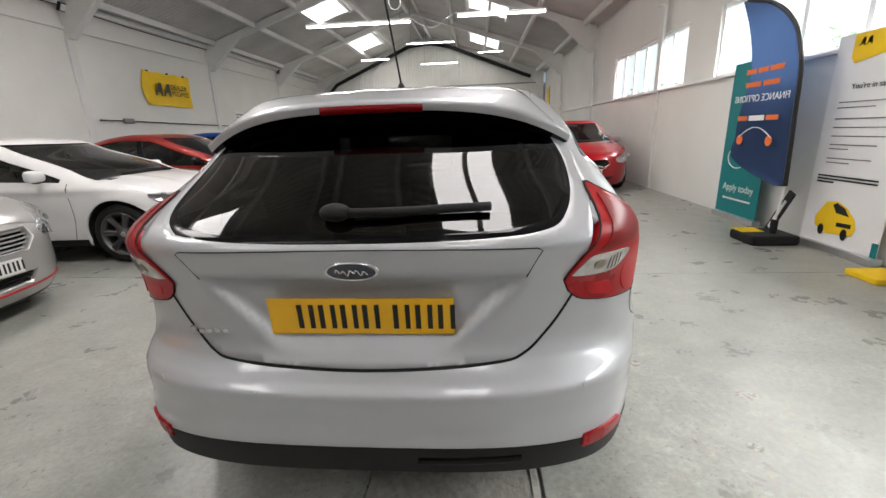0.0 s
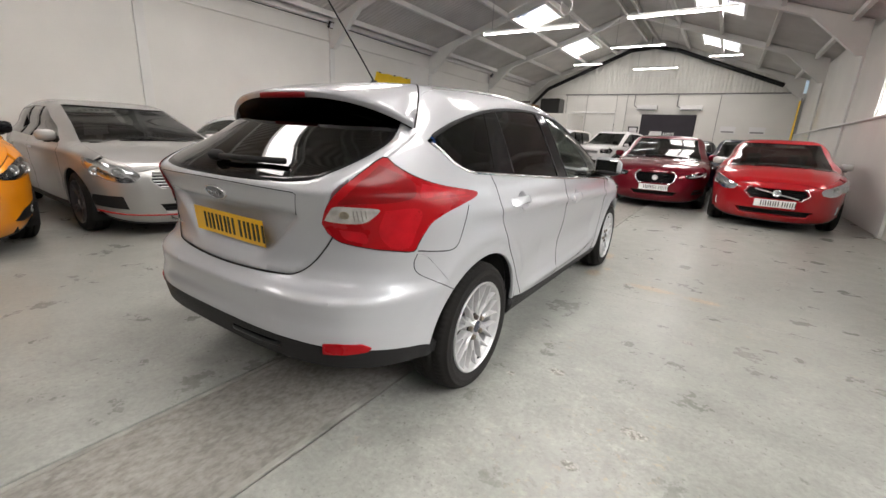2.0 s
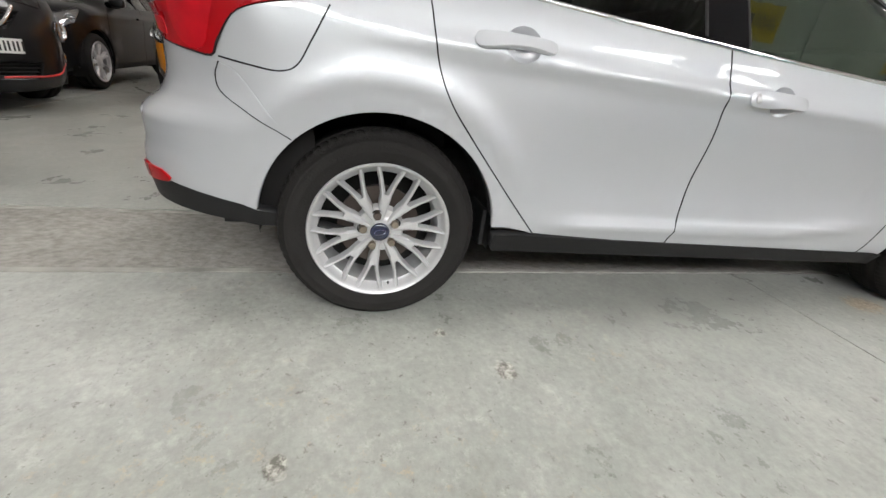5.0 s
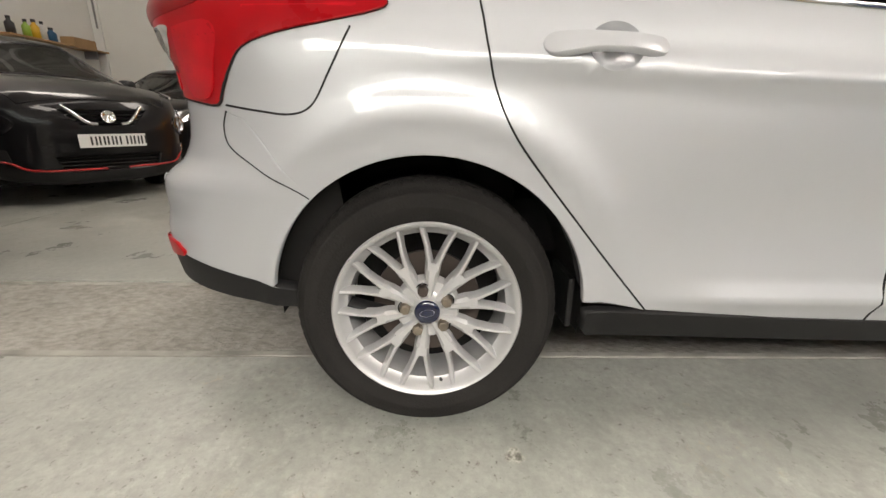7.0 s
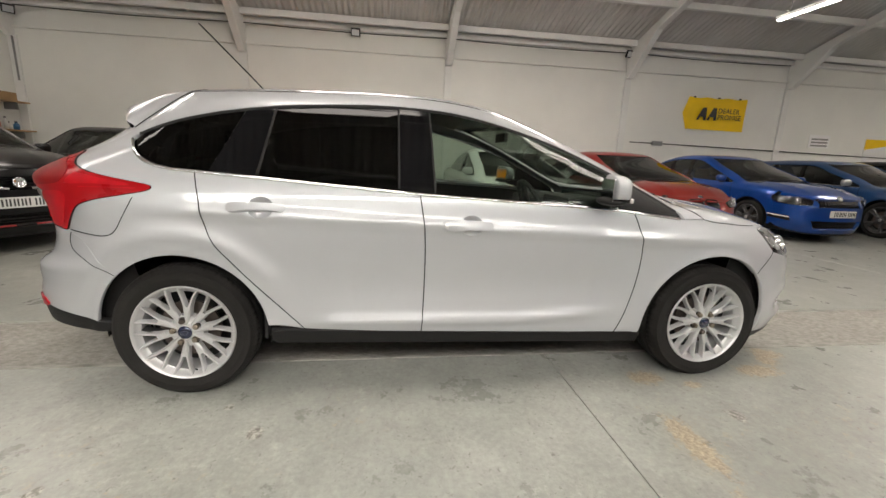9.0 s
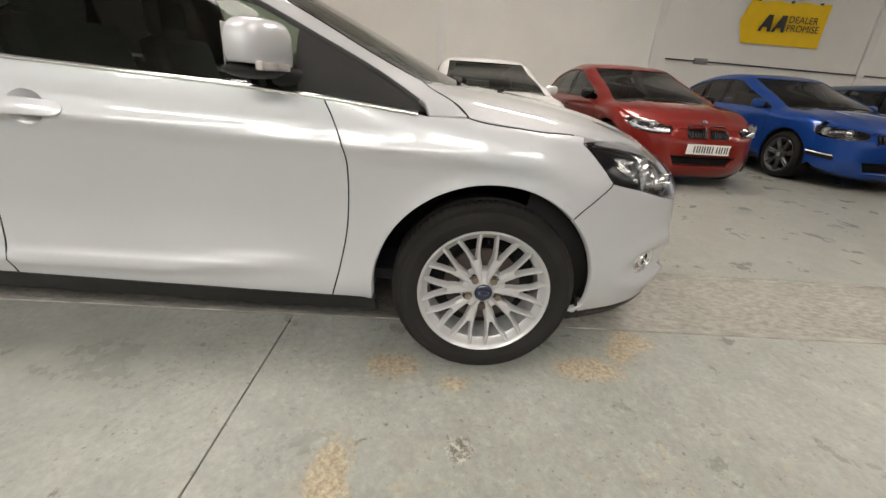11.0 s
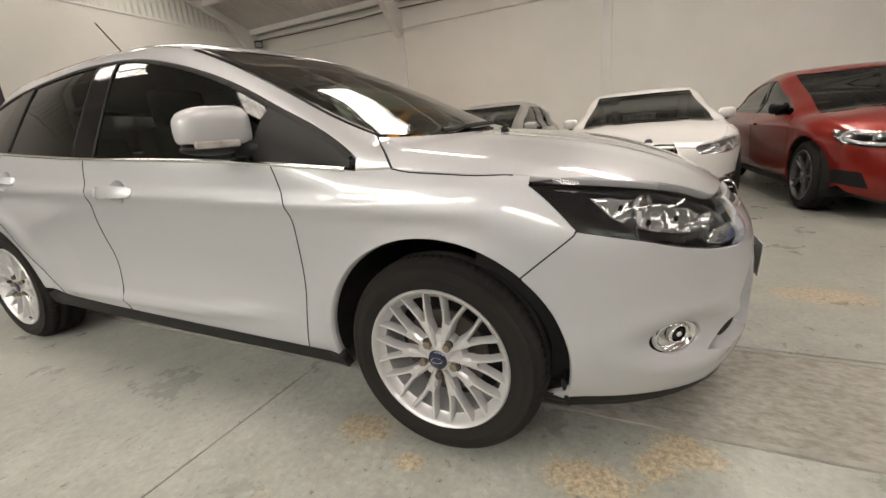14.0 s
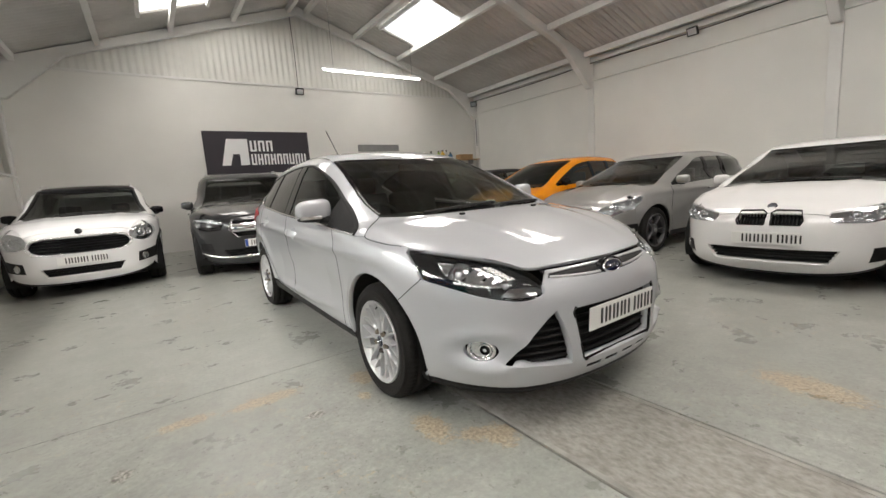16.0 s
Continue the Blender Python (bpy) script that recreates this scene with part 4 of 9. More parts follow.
    if spokes == "y10":
        bm = lathe([(-0.0055, 0.0165), (-0.0050, 0.0175), (-0.0055, 0.0185)], 24)
        bmesh.ops.scale(bm, vec=(1, 1, 0.5), verts=bm.verts[:])
        part("cap_emblem", bm, M["chrome"], o)
        for k in range(5):
            a = 2 * math.pi * k / 5 + math.pi / 2
            cy, cz = 0.054 * math.cos(a), 0.054 * math.sin(a)
            bm = lathe([(-0.022, 0.0185), (-0.022, 0.0155), (-0.034, 0.015)], 18)
            bmesh.ops.translate(bm, vec=(0, cy, cz), verts=bm.verts[:])
            part("nut_seat", bm, M["void"], o)
            bm = bmesh.new()
            bmesh.ops.create_cone(bm, cap_ends=True, segments=6, radius1=0.0152, radius2=0.0128, depth=0.022, matrix=Matrix.Translation((-0.017, cy, cz)) @ Matrix.Rotation(math.pi / 2, 4, "Y"))
            bmesh.ops.bevel(bm, geom=bm.edges[:], offset=0.0015, segments=1, affect="EDGES")
            part("wheel_nut", bm, M["nut"] if k else M["disc"], o, "worn steel wheel nut" if k else "dark locking wheel nut")
        part("valve", rod((-0.014, 0.0, -rim + 0.035), (-0.004, 0.0, -rim + 0.045), 0.004, 8), M["plastic"], o)
    bm = lathe([(-0.075, 0.05), (-0.075, 0.135 if R < 0.33 else 0.16), (-0.09, 0.135 if R < 0.33 else 0.16), (-0.09, 0.05)], 40)
    part("brake_disc", bm, M["disc"], o)
    # added near-black disc, stands for the shade behind the spokes
    bm = lathe([(-0.135, 0.0), (-0.135, rim - 0.03)], 24)
    part("spoke_shade_disc", bm, M["void"], o)
    return o


def plate(parent, name, m, w, h, face, seed, blue=True):
    """A number plate whose characters are plain bars."""
    o = new(name)
    o.parent = parent
    o.matrix_local = m
    o["label"] = ("yellow" if face == "yplate" else "white") + " number plate with dark bars"
    bm = box(-w / 2, w / 2, -0.004, 0.0, -h / 2, h / 2, 0.003)
    part("plate_board", bm, M[face], o)
    r = random.Random(seed)
    x = -w * 0.34
    for k in range(7):
        cw = h * 0.42
        bm = bmesh.new()
        box(x, x + cw * 0.30, -0.0062, -0.0035, -h * 0.33, h * 0.33, bm=bm)
        box(x + cw * 0.72, x + cw, -0.0062, -0.0035, -h * 0.33, h * 0.33, bm=bm)
        part("bar", bm, M["ink"], o)
        x += cw + h * (0.135 if k != 3 else 0.34)
    if blue:
        part("edge_band", box(-w / 2 + 0.003, -w / 2 + 0.042, -0.0058, -0.0035, -h / 2 + 0.003, h / 2 - 0.003), M["euro"], o)
    return o


# ---- the silver hatchback ----
RW = 0.318


def focus_extra(y, z):
    """Shoulder crease, rear haunch, hollow doors and the raised lower sill line."""
    sh = 0.875 - 0.045 * (y - 0.3)
    w = 0.015 * np.exp(-(((z - sh) / 0.028) ** 2)) * np.clip((y + 0.2) / 0.5, 0, 1) * np.clip((2.9 - y) / 0.5, 0, 1)
    w = w - 0.022 * np.exp(-(((z - 0.54) / 0.12) ** 2)) * np.clip((y - 0.45) / 0.3, 0, 1) * np.clip((2.25 - y) / 0.3, 0, 1)
    lo = 0.36 + 0.05 * np.clip((y - 1.6) / 0.6, 0, 1)
    w = w + 0.018 * np.exp(-(((z - lo) / 0.030) ** 2)) * np.clip((y - 0.5) / 0.2, 0, 1) * np.clip((2.15 - y) / 0.3, 0, 1)
    r = np.hypot(y, (z - RW))
    w = w + 0.016 * np.exp(-(((r - 0.455) / 0.05) ** 2)) * np.clip((z - 0.45) / 0.15, 0, 1)
    return w


FO = Body(
    top=[(-0.62, 1.300), (-0.40, 1.372), (-0.10, 1.428), (0.20, 1.458), (0.60, 1.478), (1.0, 1.480), (1.30, 1.462), (1.55, 1.415), (1.85, 1.305), (2.15, 1.175), (2.42, 1.045),
         (2.56, 0.985), (2.72, 0.962), (2.95, 0.925), (3.15, 0.876), (3.32, 0.812), (3.44, 0.745), (3.52, 0.67)],
    rear=[(0.15, -0.70), (0.25, -0.765), (0.36, -0.797), (0.44, -0.812), (0.47, -0.814), (0.52, -0.804), (0.58, -0.805), (0.608, -0.800), (0.625, -0.782), (0.65, -0.748), (0.69, -0.724), (0.78, -0.712), (0.88, -0.722), (0.955, -0.752), (0.995, -0.765),
          (1.02, -0.755), (1.06, -0.712), (1.12, -0.630), (1.20, -0.512), (1.28, -0.386), (1.36, -0.255), (1.46, -0.085), (1.52, 0.02)],
    front=[(0.15, 3.44), (0.20, 3.49), (0.26, 3.525), (0.40, 3.54), (0.55, 3.535), (0.63, 3.52), (0.70, 3.485), (0.76, 3.42), (0.85, 3.30)],
    side=[(0.15, 0.79), (0.22, 0.825), (0.28, 0.855), (0.36, 0.872), (0.50, 0.886), (0.65, 0.896), (0.78, 0.900), (0.88, 0.894), (0.95, 0.880), (1.0, 0.862), (1.06, 0.833), (1.12, 0.803), (1.22, 0.752),
          (1.32, 0.697), (1.42, 0.634), (1.52, 0.56)],
    plan=[(-0.85, -0.12), (-0.60, -0.075), (-0.35, -0.036), (0.0, -0.006), (0.5, 0.0), (1.3, 0.004), (2.3, 0.0), (2.7, -0.006), (2.95, -0.03), (3.2, -0.085), (3.4, -0.16), (3.55, -0.26)],
    wb=2.648, rw=RW, kt=0.24, kr=(0.05, 0.42), kf=(0.22, 0.55), crown=0.055, belt=1.0,
    cab=[(-0.6, -0.080), (-0.2, -0.045), (0.3, -0.014), (0.8, 0.0), (1.4, 0.0), (2.0, -0.012), (2.5, -0.02)], extra=focus_extra, ku=0.30)

BELT = pch((-0.02, 1.064), (0.15, 1.052), (0.6, 1.018), (1.07, 0.985), (1.6, 0.957), (2.05, 0.930), (2.42, 0.893))
DTOP = pch((-0.20, 1.195), (-0.08, 1.245), (0.10, 1.295), (0.30, 1.332), (0.65, 1.366), (1.0, 1.372), (1.25, 1.353), (1.5, 1.300), (1.8, 1.205), (2.1, 1.072), (2.30, 0.975), (2.42, 0.905))
EDGE = pch((-0.60, 0.47), (-0.4, 0.50), (0.0, 0.54), (0.5, 0.565), (1.0, 0.572), (1.4, 0.588), (1.7, 0.622), (2.0, 0.668), (2.2, 0.690), (2.32, 0.691), (2.40, 0.682), (2.5, 0.66))
ARCH_R, ARCH_F = 0.373, 0.383


def arc(cy, r, a0, a1, n=20, cz=RW):
    a = np.radians(np.linspace(a0, a1, n))
    return np.stack([cy + r * np.cos(a), cz + r * np.sin(a)], -1)


def along(fn, y0, y1, n=16, dz=0.0):
    y = np.linspace(y0, y1, n)
    return np.stack([y, fn(y) + dz], -1)


def focus(m):
    car = thing("silver_hatchback", "silver metallic five-door hatchback with dark tinted rear glass", "car", m)
    B, H = FO, 0.03
    P = "silver"
    rdoor_rear = cr([(0.085, 1.052), (0.105, 0.96), (0.13, 0.84), (0.173, 0.74), (0.256, 0.635), (0.396, 0.475), (0.532, 0.325)])
    b_seam = cr([(1.09, 0.292), (1.098, 0.55), (1.092, 0.80), (1.068, 0.979)])
    f_seam = cr([(2.125, 0.258), (2.165, 0.40), (2.195, 0.56), (2.198, 0.74), (2.165, 0.85), (2.135, 0.915)])
    belt_lo = -0.008
    rear_door = np.vstack([rdoor_rear, along(lambda y: 0.325 - 0.033 * (y - 0.53) / 0.56, 0.55, 1.08), b_seam, along(BELT, 1.06, 0.10, dz=belt_lo)])
    front_door = np.vstack([b_seam[::-1] + (0.0, 0), along(lambda y: 0.292 - 0.034 * (y - 1.09) / 1.03, 1.10, 2.12), f_seam, along(BELT, 2.13, 1.08, dz=belt_lo)])
    # bonnet edge seen from the side, headlamp and bumper joints
    wing_top = cr([(2.135, 0.917), (2.30, 0.897), (2.42, 0.888), (2.48, 0.905), (2.60, 0.893), (2.75, 0.868), (2.90, 0.832)])
    wing_front = np.vstack([cr([(2.918, 0.826), (2.95, 0.80), (2.985, 0.766), (3.035, 0.712)], 4), cr([(3.03, 0.700), (2.975, 0.655), (2.909, 0.600)], 6)])
    wy = np.linspace(2.556, 2.92, 16)
    wx = pch((2.55, 0.858), (2.61, 0.859), (2.70, 0.852), (2.79, 0.839), (2.88, 0.815), (2.93, 0.797))
    wing = np.vstack([wing_front, arc(2.648, ARCH_F, 47, 183, 30), [(2.262, 0.255)], f_seam[:1] + (0.0, 0.0), f_seam])
    th = np.radians
    for mir in (False, True):
        kw = {"mirror": mir}
        fd = skin("front_door", B, "side", front_door, P, car, h=H, lip=0.03, gap=0.0032, holes=[disc(1.312, 0.842, 0.055, 0.047)], hole_lip=0.002, **kw)
        rd = skin("rear_door", B, "side", rear_door, P, car, h=H, lip=0.03, gap=0.0032, holes=[disc(0.368, 0.905, 0.055, 0.047)], hole_lip=0.002, **kw)
        wtop = B.to("barrel", B.hit("top", np.stack([wx(wy), wy], -1))[0])
        wcow = B.side_to("barrel", np.array([(2.135, 0.917), (2.30, 0.901), (2.40, 0.888), (2.43, 0.884)]))
        skin("front_wing", B, "barrel", np.vstack([wcow, wtop, B.side_to("barrel", wing)]), P, car, h=H, gap=0.0015, lip=0.03, **kw)
        # quarter panel with rear pillar, roof rail and screen pillar, in the barrel projection
        dl = np.vstack([along(DTOP, 2.42, -0.17, 40, dz=0.014), [(-0.226, 1.188)], cr([(-0.215, 1.165), (-0.17, 1.118), (-0.10, 1.082), (-0.02, 1.060), (0.085, 1.046)], 4)])
        low = B.side_to("barrel", np.vstack([rdoor_rear, arc(0, ARCH_R, 5, 131, 26), [(-0.262, 0.595)], cr([(-0.30, 0.64), (-0.36, 0.712), (-0.40, 0.755), (-0.455, 0.775)], 5)]))
        up = B.side_to("barrel", dl)
        tail = B.to("barrel", np.vstack([B.hit("wrear", np.stack([np.radians([40, 34, 32.6, 34.6]), [0.80, 0.83, 0.95, 1.05]], -1))[0], B.hit("rear", [(0.657, 1.12), (0.652, 1.17), (0.63, 1.22), (0.60, 1.25)])[0]]))
        ys = np.linspace(-0.15, 2.40, 50)
        roofline = B.to("barrel", B.hit("top", np.stack([EDGE(ys), ys], -1))[0])
        tip = np.vstack([B.to("barrel", B.hit("top", np.array([(0.742, 2.449), (0.802, 2.499), (0.8545, 2.546)]))[0]), B.side_to("barrel", np.array([(2.435, 0.887)]))])
        skin("side_frame", B, "barrel", np.vstack([up, low[:], tail, roofline, tip]), P, car, h=0.035, gap=0.0015, lip=0.02, **kw)
        # side glass, pillars and bright line
        def pane(y0b, y0t, y1b, y1t, dt=0.0, db=0.0):
            return np.vstack([along(BELT, y0b, y1b, 14, dz=db + 0.002), along(DTOP, y1t, y0t, 14, dz=dt)])
        q = np.vstack([cr([(-0.195, 1.180), (-0.15, 1.118), (-0.09, 1.085), (-0.02, 1.066)], 5), along(BELT, 0.0, 0.14, 6, dz=0.002), along(DTOP, 0.265, -0.17, 14)])
        skin("quarter_glass", B, "side", q, "tint", car, "dark tinted quarter window", h=0.06, off=-0.004, lip=0, **kw)
        skin("pillar_trim", B, "side", pane(0.142, 0.268, 0.335, 0.395), "gloss", car, h=0.05, off=-0.002, lip=0.01, **kw)
        skin("rear_door_glass", B, "side", pane(0.34, 0.40, 0.975, 0.972), "tint", rd, "dark tinted door window", h=0.08, off=-0.005, lip=0, **kw)
        skin("pillar_trim", B, "side", pane(0.977, 0.974, 1.135, 1.115), "gloss", car, h=0.05, off=-0.002, lip=0.01, **kw)
        skin("front_door_glass", B, "side", pane(1.137, 1.117, 2.06, 2.04), "glass", fd, "lightly green-tinted door window", h=0.08, off=-0.005, lip=0, **kw)
        skin("sail_trim", B, "side", np.vstack([along(BELT, 2.062, 2.41, 8, dz=0.002), along(DTOP, 2.40, 2.042, 8)]), "plastic", fd, h=0.05, off=-0.002, lip=0.01, **kw)
        for y0, y1 in ((0.345, 0.40), (1.14, 1.118), (0.972, 0.970)):
            link("glass_seal", ribbon(B, "side", np.stack([np.linspace(y0, y1, 10), np.linspace(float(BELT(y0)) + 0.01, float(DTOP(y1)) - 0.005, 10)], -1), 0.012, off=0.0, mirror=mir), car, "", M["plastic"])
        link("window_seal", ribbon(B, "side", along(DTOP, 2.40, -0.19, 60, dz=0.006), 0.016, off=0.001, mirror=mir), car, "", M["plastic"])
        bl = np.vstack([cr([(-0.214, 1.180), (-0.165, 1.112), (-0.10, 1.076), (-0.02, 1.057)], 6), along(BELT, 0.0, 2.40, 60, dz=-0.006)])
        link("bright_strip", ribbon(B, "side", bl, 0.013, off=0.004, mirror=mir), car, "thin chrome window strip", M["chrome"])
        for ln in (rdoor_rear, b_seam, f_seam, wing_front[-14:]):
            link("joint_seal", ribbon(B, "side", ln, 0.0055, off=0.0014, lip=0.003, mirror=mir), car, "", M["void"])
        link("joint_seal", ribbon(B, "side", cr([(-0.440, 0.772), (-0.452, 0.735), (-0.438, 0.695), (-0.369, 0.652), (-0.30, 0.615), (-0.258, 0.592)], 5), 0.004, off=0.0014, lip=0.003, mirror=mir), car, "", M["void"])
        link("joint_seal", ribbon(B, "top", cr([(0.859, 2.552), (0.861, 2.61), (0.854, 2.70), (0.841, 2.79), (0.816, 2.88)], 6), 0.0035, off=0.0014, lip=0.003, mirror=mir), car, "", M["void"])
        link("joint_seal", ribbon(B, "top", cr([(0.684, 2.404), (0.744, 2.452), (0.804, 2.502), (0.858, 2.551)], 5), 0.007, off=0.0014, lip=0.003, mirror=mir), car, "", M["void"])
        # sills
        sill = np.vstack([along(lambda y: 0.322 - 0.030 * (y - 0.36), 0.384, 2.272, 20), [(2.275, 0.205), (0.40, 0.25), (0.384, 0.27)]])
        skin("sill_cover", B, "side", sill, "plastic", car, "black plastic sill cover", h=0.05, off=0.006, lip=0.03, **kw)
        # handles
        for yh, zh, dr in ((0.368, 0.905, rd), (1.312, 0.842, fd)):
            cup = disc(yh, zh, 0.055, 0.047)
            skin("handle_cup", B, "side", cup, P, dr, h=0.012, off=0.0012, lip=0.0, warp=lambda p, n: p - n * (0.024 * np.clip(1 - ((p[:, 1] - yh) / 0.053) ** 2 - ((p[:, 2] - zh) / 0.046) ** 2, 0, 1))[:, None], **kw)
            yg = yh - 0.020
            grip = np.vstack([disc(yg - 0.105, zh, 0.019, 0.019, 12)[3:10], cr([(yg - 0.08, zh - 0.019), (yg, zh - 0.015), (yg + 0.08, zh - 0.017)], 4), np.roll(disc(yg + 0.105, zh - 0.001, 0.019, 0.016, 12), 3, 0)[0:7],
                              cr([(yg + 0.08, zh + 0.015), (yg, zh + 0.016), (yg - 0.08, zh + 0.019)], 4)])
            hd = skin("door_handle", B, "side", grip, P, dr, h=0.012, off=0.026, lip=0.018, warp=lambda p, n: p - n * (0.022 * np.clip(np.abs(p[:, 1] - yg) / 0.122, 0, 1) ** 2.5)[:, None], **kw)
            if dr is fd:
                skin("key_cover", B, "side", disc(yg - 0.099, zh, 0.011, 0.012, 16), "satin", hd, h=0.01, off=0.0145, lip=0.006, **kw)
        # tail lamp: red body, clear reversing lens, deep red field
        a = np.radians
        tl = np.array([(30.8, 0.885), (31.8, 0.935), (33.5, 0.985), (36.5, 1.045), (40.8, 1.118), (43.5, 1.092), (47.5, 1.055), (53, 1.024), (59, 1.004), (64, 0.990), (66.0, 0.980), (65.0, 0.965),
                       (60, 0.945), (55, 0.925), (51.2, 0.898), (49.4, 0.86), (48.0, 0.815), (47.0, 0.785), (43.5, 0.790), (39, 0.800), (35.5, 0.812), (33.4, 0.825), (31.8, 0.850)])
        tl[:, 0] = a(tl[:, 0] - 0.9 * (tl[:, 0] < 37))
        lamp = skin("tail_lamp", B, "wrear", np.vstack([cr(tl, 3)]), "lensred", car, "red tail lamp with a clear reversing lens", h=0.02, off=0.004, lip=0.03,
                    warp=lambda p, n: p + n * (0.005 * np.exp(-(((p[:, 2] - 0.93) / 0.09) ** 2)))[:, None], **kw)
        out = cr(tl, 3)
        link("lamp_seal", ribbon(B, "wrear", np.vstack([out, out[:1]]), 0.006, off=0.0055, lip=0.004, mirror=mir), lamp, "", M["void"])
        for nm, pts, mm, off, lb in (
                ("lamp_field", [(40.2, 1.088), (43.2, 1.067), (46.6, 1.037), (46.8, 0.990), (42.6, 0.974), (37.2, 0.971), (33.6, 0.968), (34.8, 0.992), (37.4, 1.040)], "lensred2", 0.0095, ""),
                ("lamp_field", [(48.6, 1.030), (54.2, 1.008), (60.4, 0.990), (60.2, 0.981), (53.3, 0.985), (48.2, 0.984)], "lenspink", 0.0085, ""),
                ("lamp_field", [(51.0, 0.972), (57.4, 0.972), (62.7, 0.974), (61.0, 0.960), (56.3, 0.942), (52.5, 0.928)], "lenspink", 0.0080, ""),
                ("lamp_field", [(41.4, 0.945), (46.8, 0.950), (48.4, 0.925), (47.4, 0.867), (46.0, 0.802), (42.5, 0.806), (40.4, 0.864)], "lenspink", 0.0090, ""),
                ("lamp_field", [(33.2, 0.866), (35.4, 0.864), (37.8, 0.859), (38.3, 0.822), (35.7, 0.826), (34.0, 0.836)], "lenspink", 0.0085, ""),
                ("reversing_lens", [(30.6, 0.901), (31.6, 0.932), (32.9, 0.956), (36.3, 0.957), (40.2, 0.951), (40.1, 0.937), (38.3, 0.906), (36.1, 0.896), (32.1, 0.897)], "lensclear", 0.0105, "clear reversing lens")):
            q = np.array(pts)
            skin(nm, B, "wrear", cr(np.vstack([np.stack([a(q[:, 0]), q[:, 1]], -1)] * 2)[: len(q) + 1], 3)[:-1], mm, lamp, lb, h=0.015, off=off, lip=0.004, **kw)
        skin("bulb_hole", B, "wrear", disc(a(34.4), 0.928, 0.016, 0.014, 18), "nut", lamp, h=0.01, off=0.0125, lip=0.003, **kw)
        link("lens_rib", ribbon(B, "wrear", np.array([(a(36.0), 0.946), (a(36.1), 0.927), (a(36.2), 0.908)]), 0.004, off=0.0125, lip=0.003, mirror=mir), lamp, "", M["conduit_dark"])
        link("lens_rib", ribbon(B, "wrear", np.array([(a(36.6), 0.947), (a(36.75), 0.9275), (a(36.9), 0.908)]), 0.004, off=0.0125, lip=0.003, mirror=mir), lamp, "", M["conduit_dark"])
        link("lens_rib", ribbon(B, "wrear", np.array([(a(37.3), 0.947), (a(37.45), 0.9275), (a(37.6), 0.908)]), 0.004, off=0.0125, lip=0.003, mirror=mir), lamp, "", M["conduit_dark"])
        link("lens_rib", ribbon(B, "wrear", np.array([(a(38.0), 0.948), (a(38.1), 0.933), (a(38.2), 0.918)]), 0.004, off=0.0125, lip=0.003, mirror=mir), lamp, "", M["conduit_dark"])
        # fuel flap seam on both quarters' sides shows on one only
        if not mir:
            fl = cr([(-0.438, 0.784), (-0.357, 0.773), (-0.285, 0.767), (-0.238, 0.786), (-0.20, 0.85), (-0.155, 0.935)], 8)
            link("fuel_flap_joint", ribbon(B, "side", fl, 0.0055, off=0.0012, lip=0.002), car, "", M["void"])
        # bumper corner pieces: fog reflector and seam
        rf = np.array([(30.8, 0.406), (35, 0.408), (38.6, 0.416), (39.2, 0.428), (37.6, 0.446), (33, 0.449), (30.8, 0.445)])
        skin("rear_reflector", B, "wrear", np.stack([a(rf[:, 0]), rf[:, 1]], -1), "lensred", car, "red bumper reflector", h=0.02, off=0.008, lip=0.01, **kw)
        for xs, zs in ((0.30, 0.60), (0.62, 0.60)):
            skin("parking_sensor", B, "rear", disc(xs, zs, 0.011, 0.011, 16), P, car, h=0.01, off=0.002, lip=0.004, **kw)
        # door mirror
        mo = new("door_mirror")
        mo.parent = car
        sx = -1 if mir else 1
        bm = bmesh.new()
        bmesh.ops.create_uvsphere(bm, u_segments=32, v_segments=18, radius=1)
        for v in bm.verts:
            c = v.co
            k = lambda t: math.copysign(abs(t) ** 0.6, t)
            c.x, c.y, c.z = k(c.x) * 0.112, (k(c.y) if c.y > 0 else c.y * 0.22) * 0.072, max(k(c.z), -0.62) * (0.070 - 0.012 * c.x)
        bmesh.ops.transform(bm, matrix=Matrix.Translation((sx * 0.938, 1.972, 1.030)) @ Matrix.Rotation(radians(-12 * sx), 4, "Z"), verts=bm.verts[:])
        part("mirror_shell", bm, M[P], mo, smooth=True)
        bm = bmesh.new()
        bmesh.ops.create_uvsphere(bm, u_segments=24, v_segments=10, radius=1)
        bmesh.ops.transform(bm, matrix=Matrix.Translation((sx * 0.938, 1.973, 0.976)) @ Matrix.Rotation(radians(-12 * sx), 4, "Z") @ Matrix.Diagonal((0.104, 0.066, 0.022, 1)), verts=bm.verts[:])
        part("mirror_base", bm, M["plastic"], mo, smooth=True)
        bm = box(-0.045, 0.088, 0.058, 0.077, -0.042, -0.020, 0.006)
        bmesh.ops.transform(bm, matrix=Matrix.Translation((sx * 0.938, 1.972, 1.018)) @ Matrix.Rotation(radians(-12 * sx), 4, "Z") @ Matrix.Scale(sx, 4, (1, 0, 0)), verts=bm.verts[:])
        part("indicator", bm, M["lensclear"], mo, "clear mirror indicator")
        part("mirror_arm", tube([(sx * 0.80, 2.10, 0.958), (sx * 0.90, 2.01, 0.970)], 0.028, 12), M["plastic"], mo, smooth=True)
        bm = box(-0.09, 0.09, -0.022, -0.018, -0.05, 0.05, 0.003)
        bmesh.ops.transform(bm, matrix=Matrix.Translation((sx * 0.938, 1.972, 1.030)) @ Matrix.Rotation(radians(-12 * sx), 4, "Z"), verts=bm.verts[:])
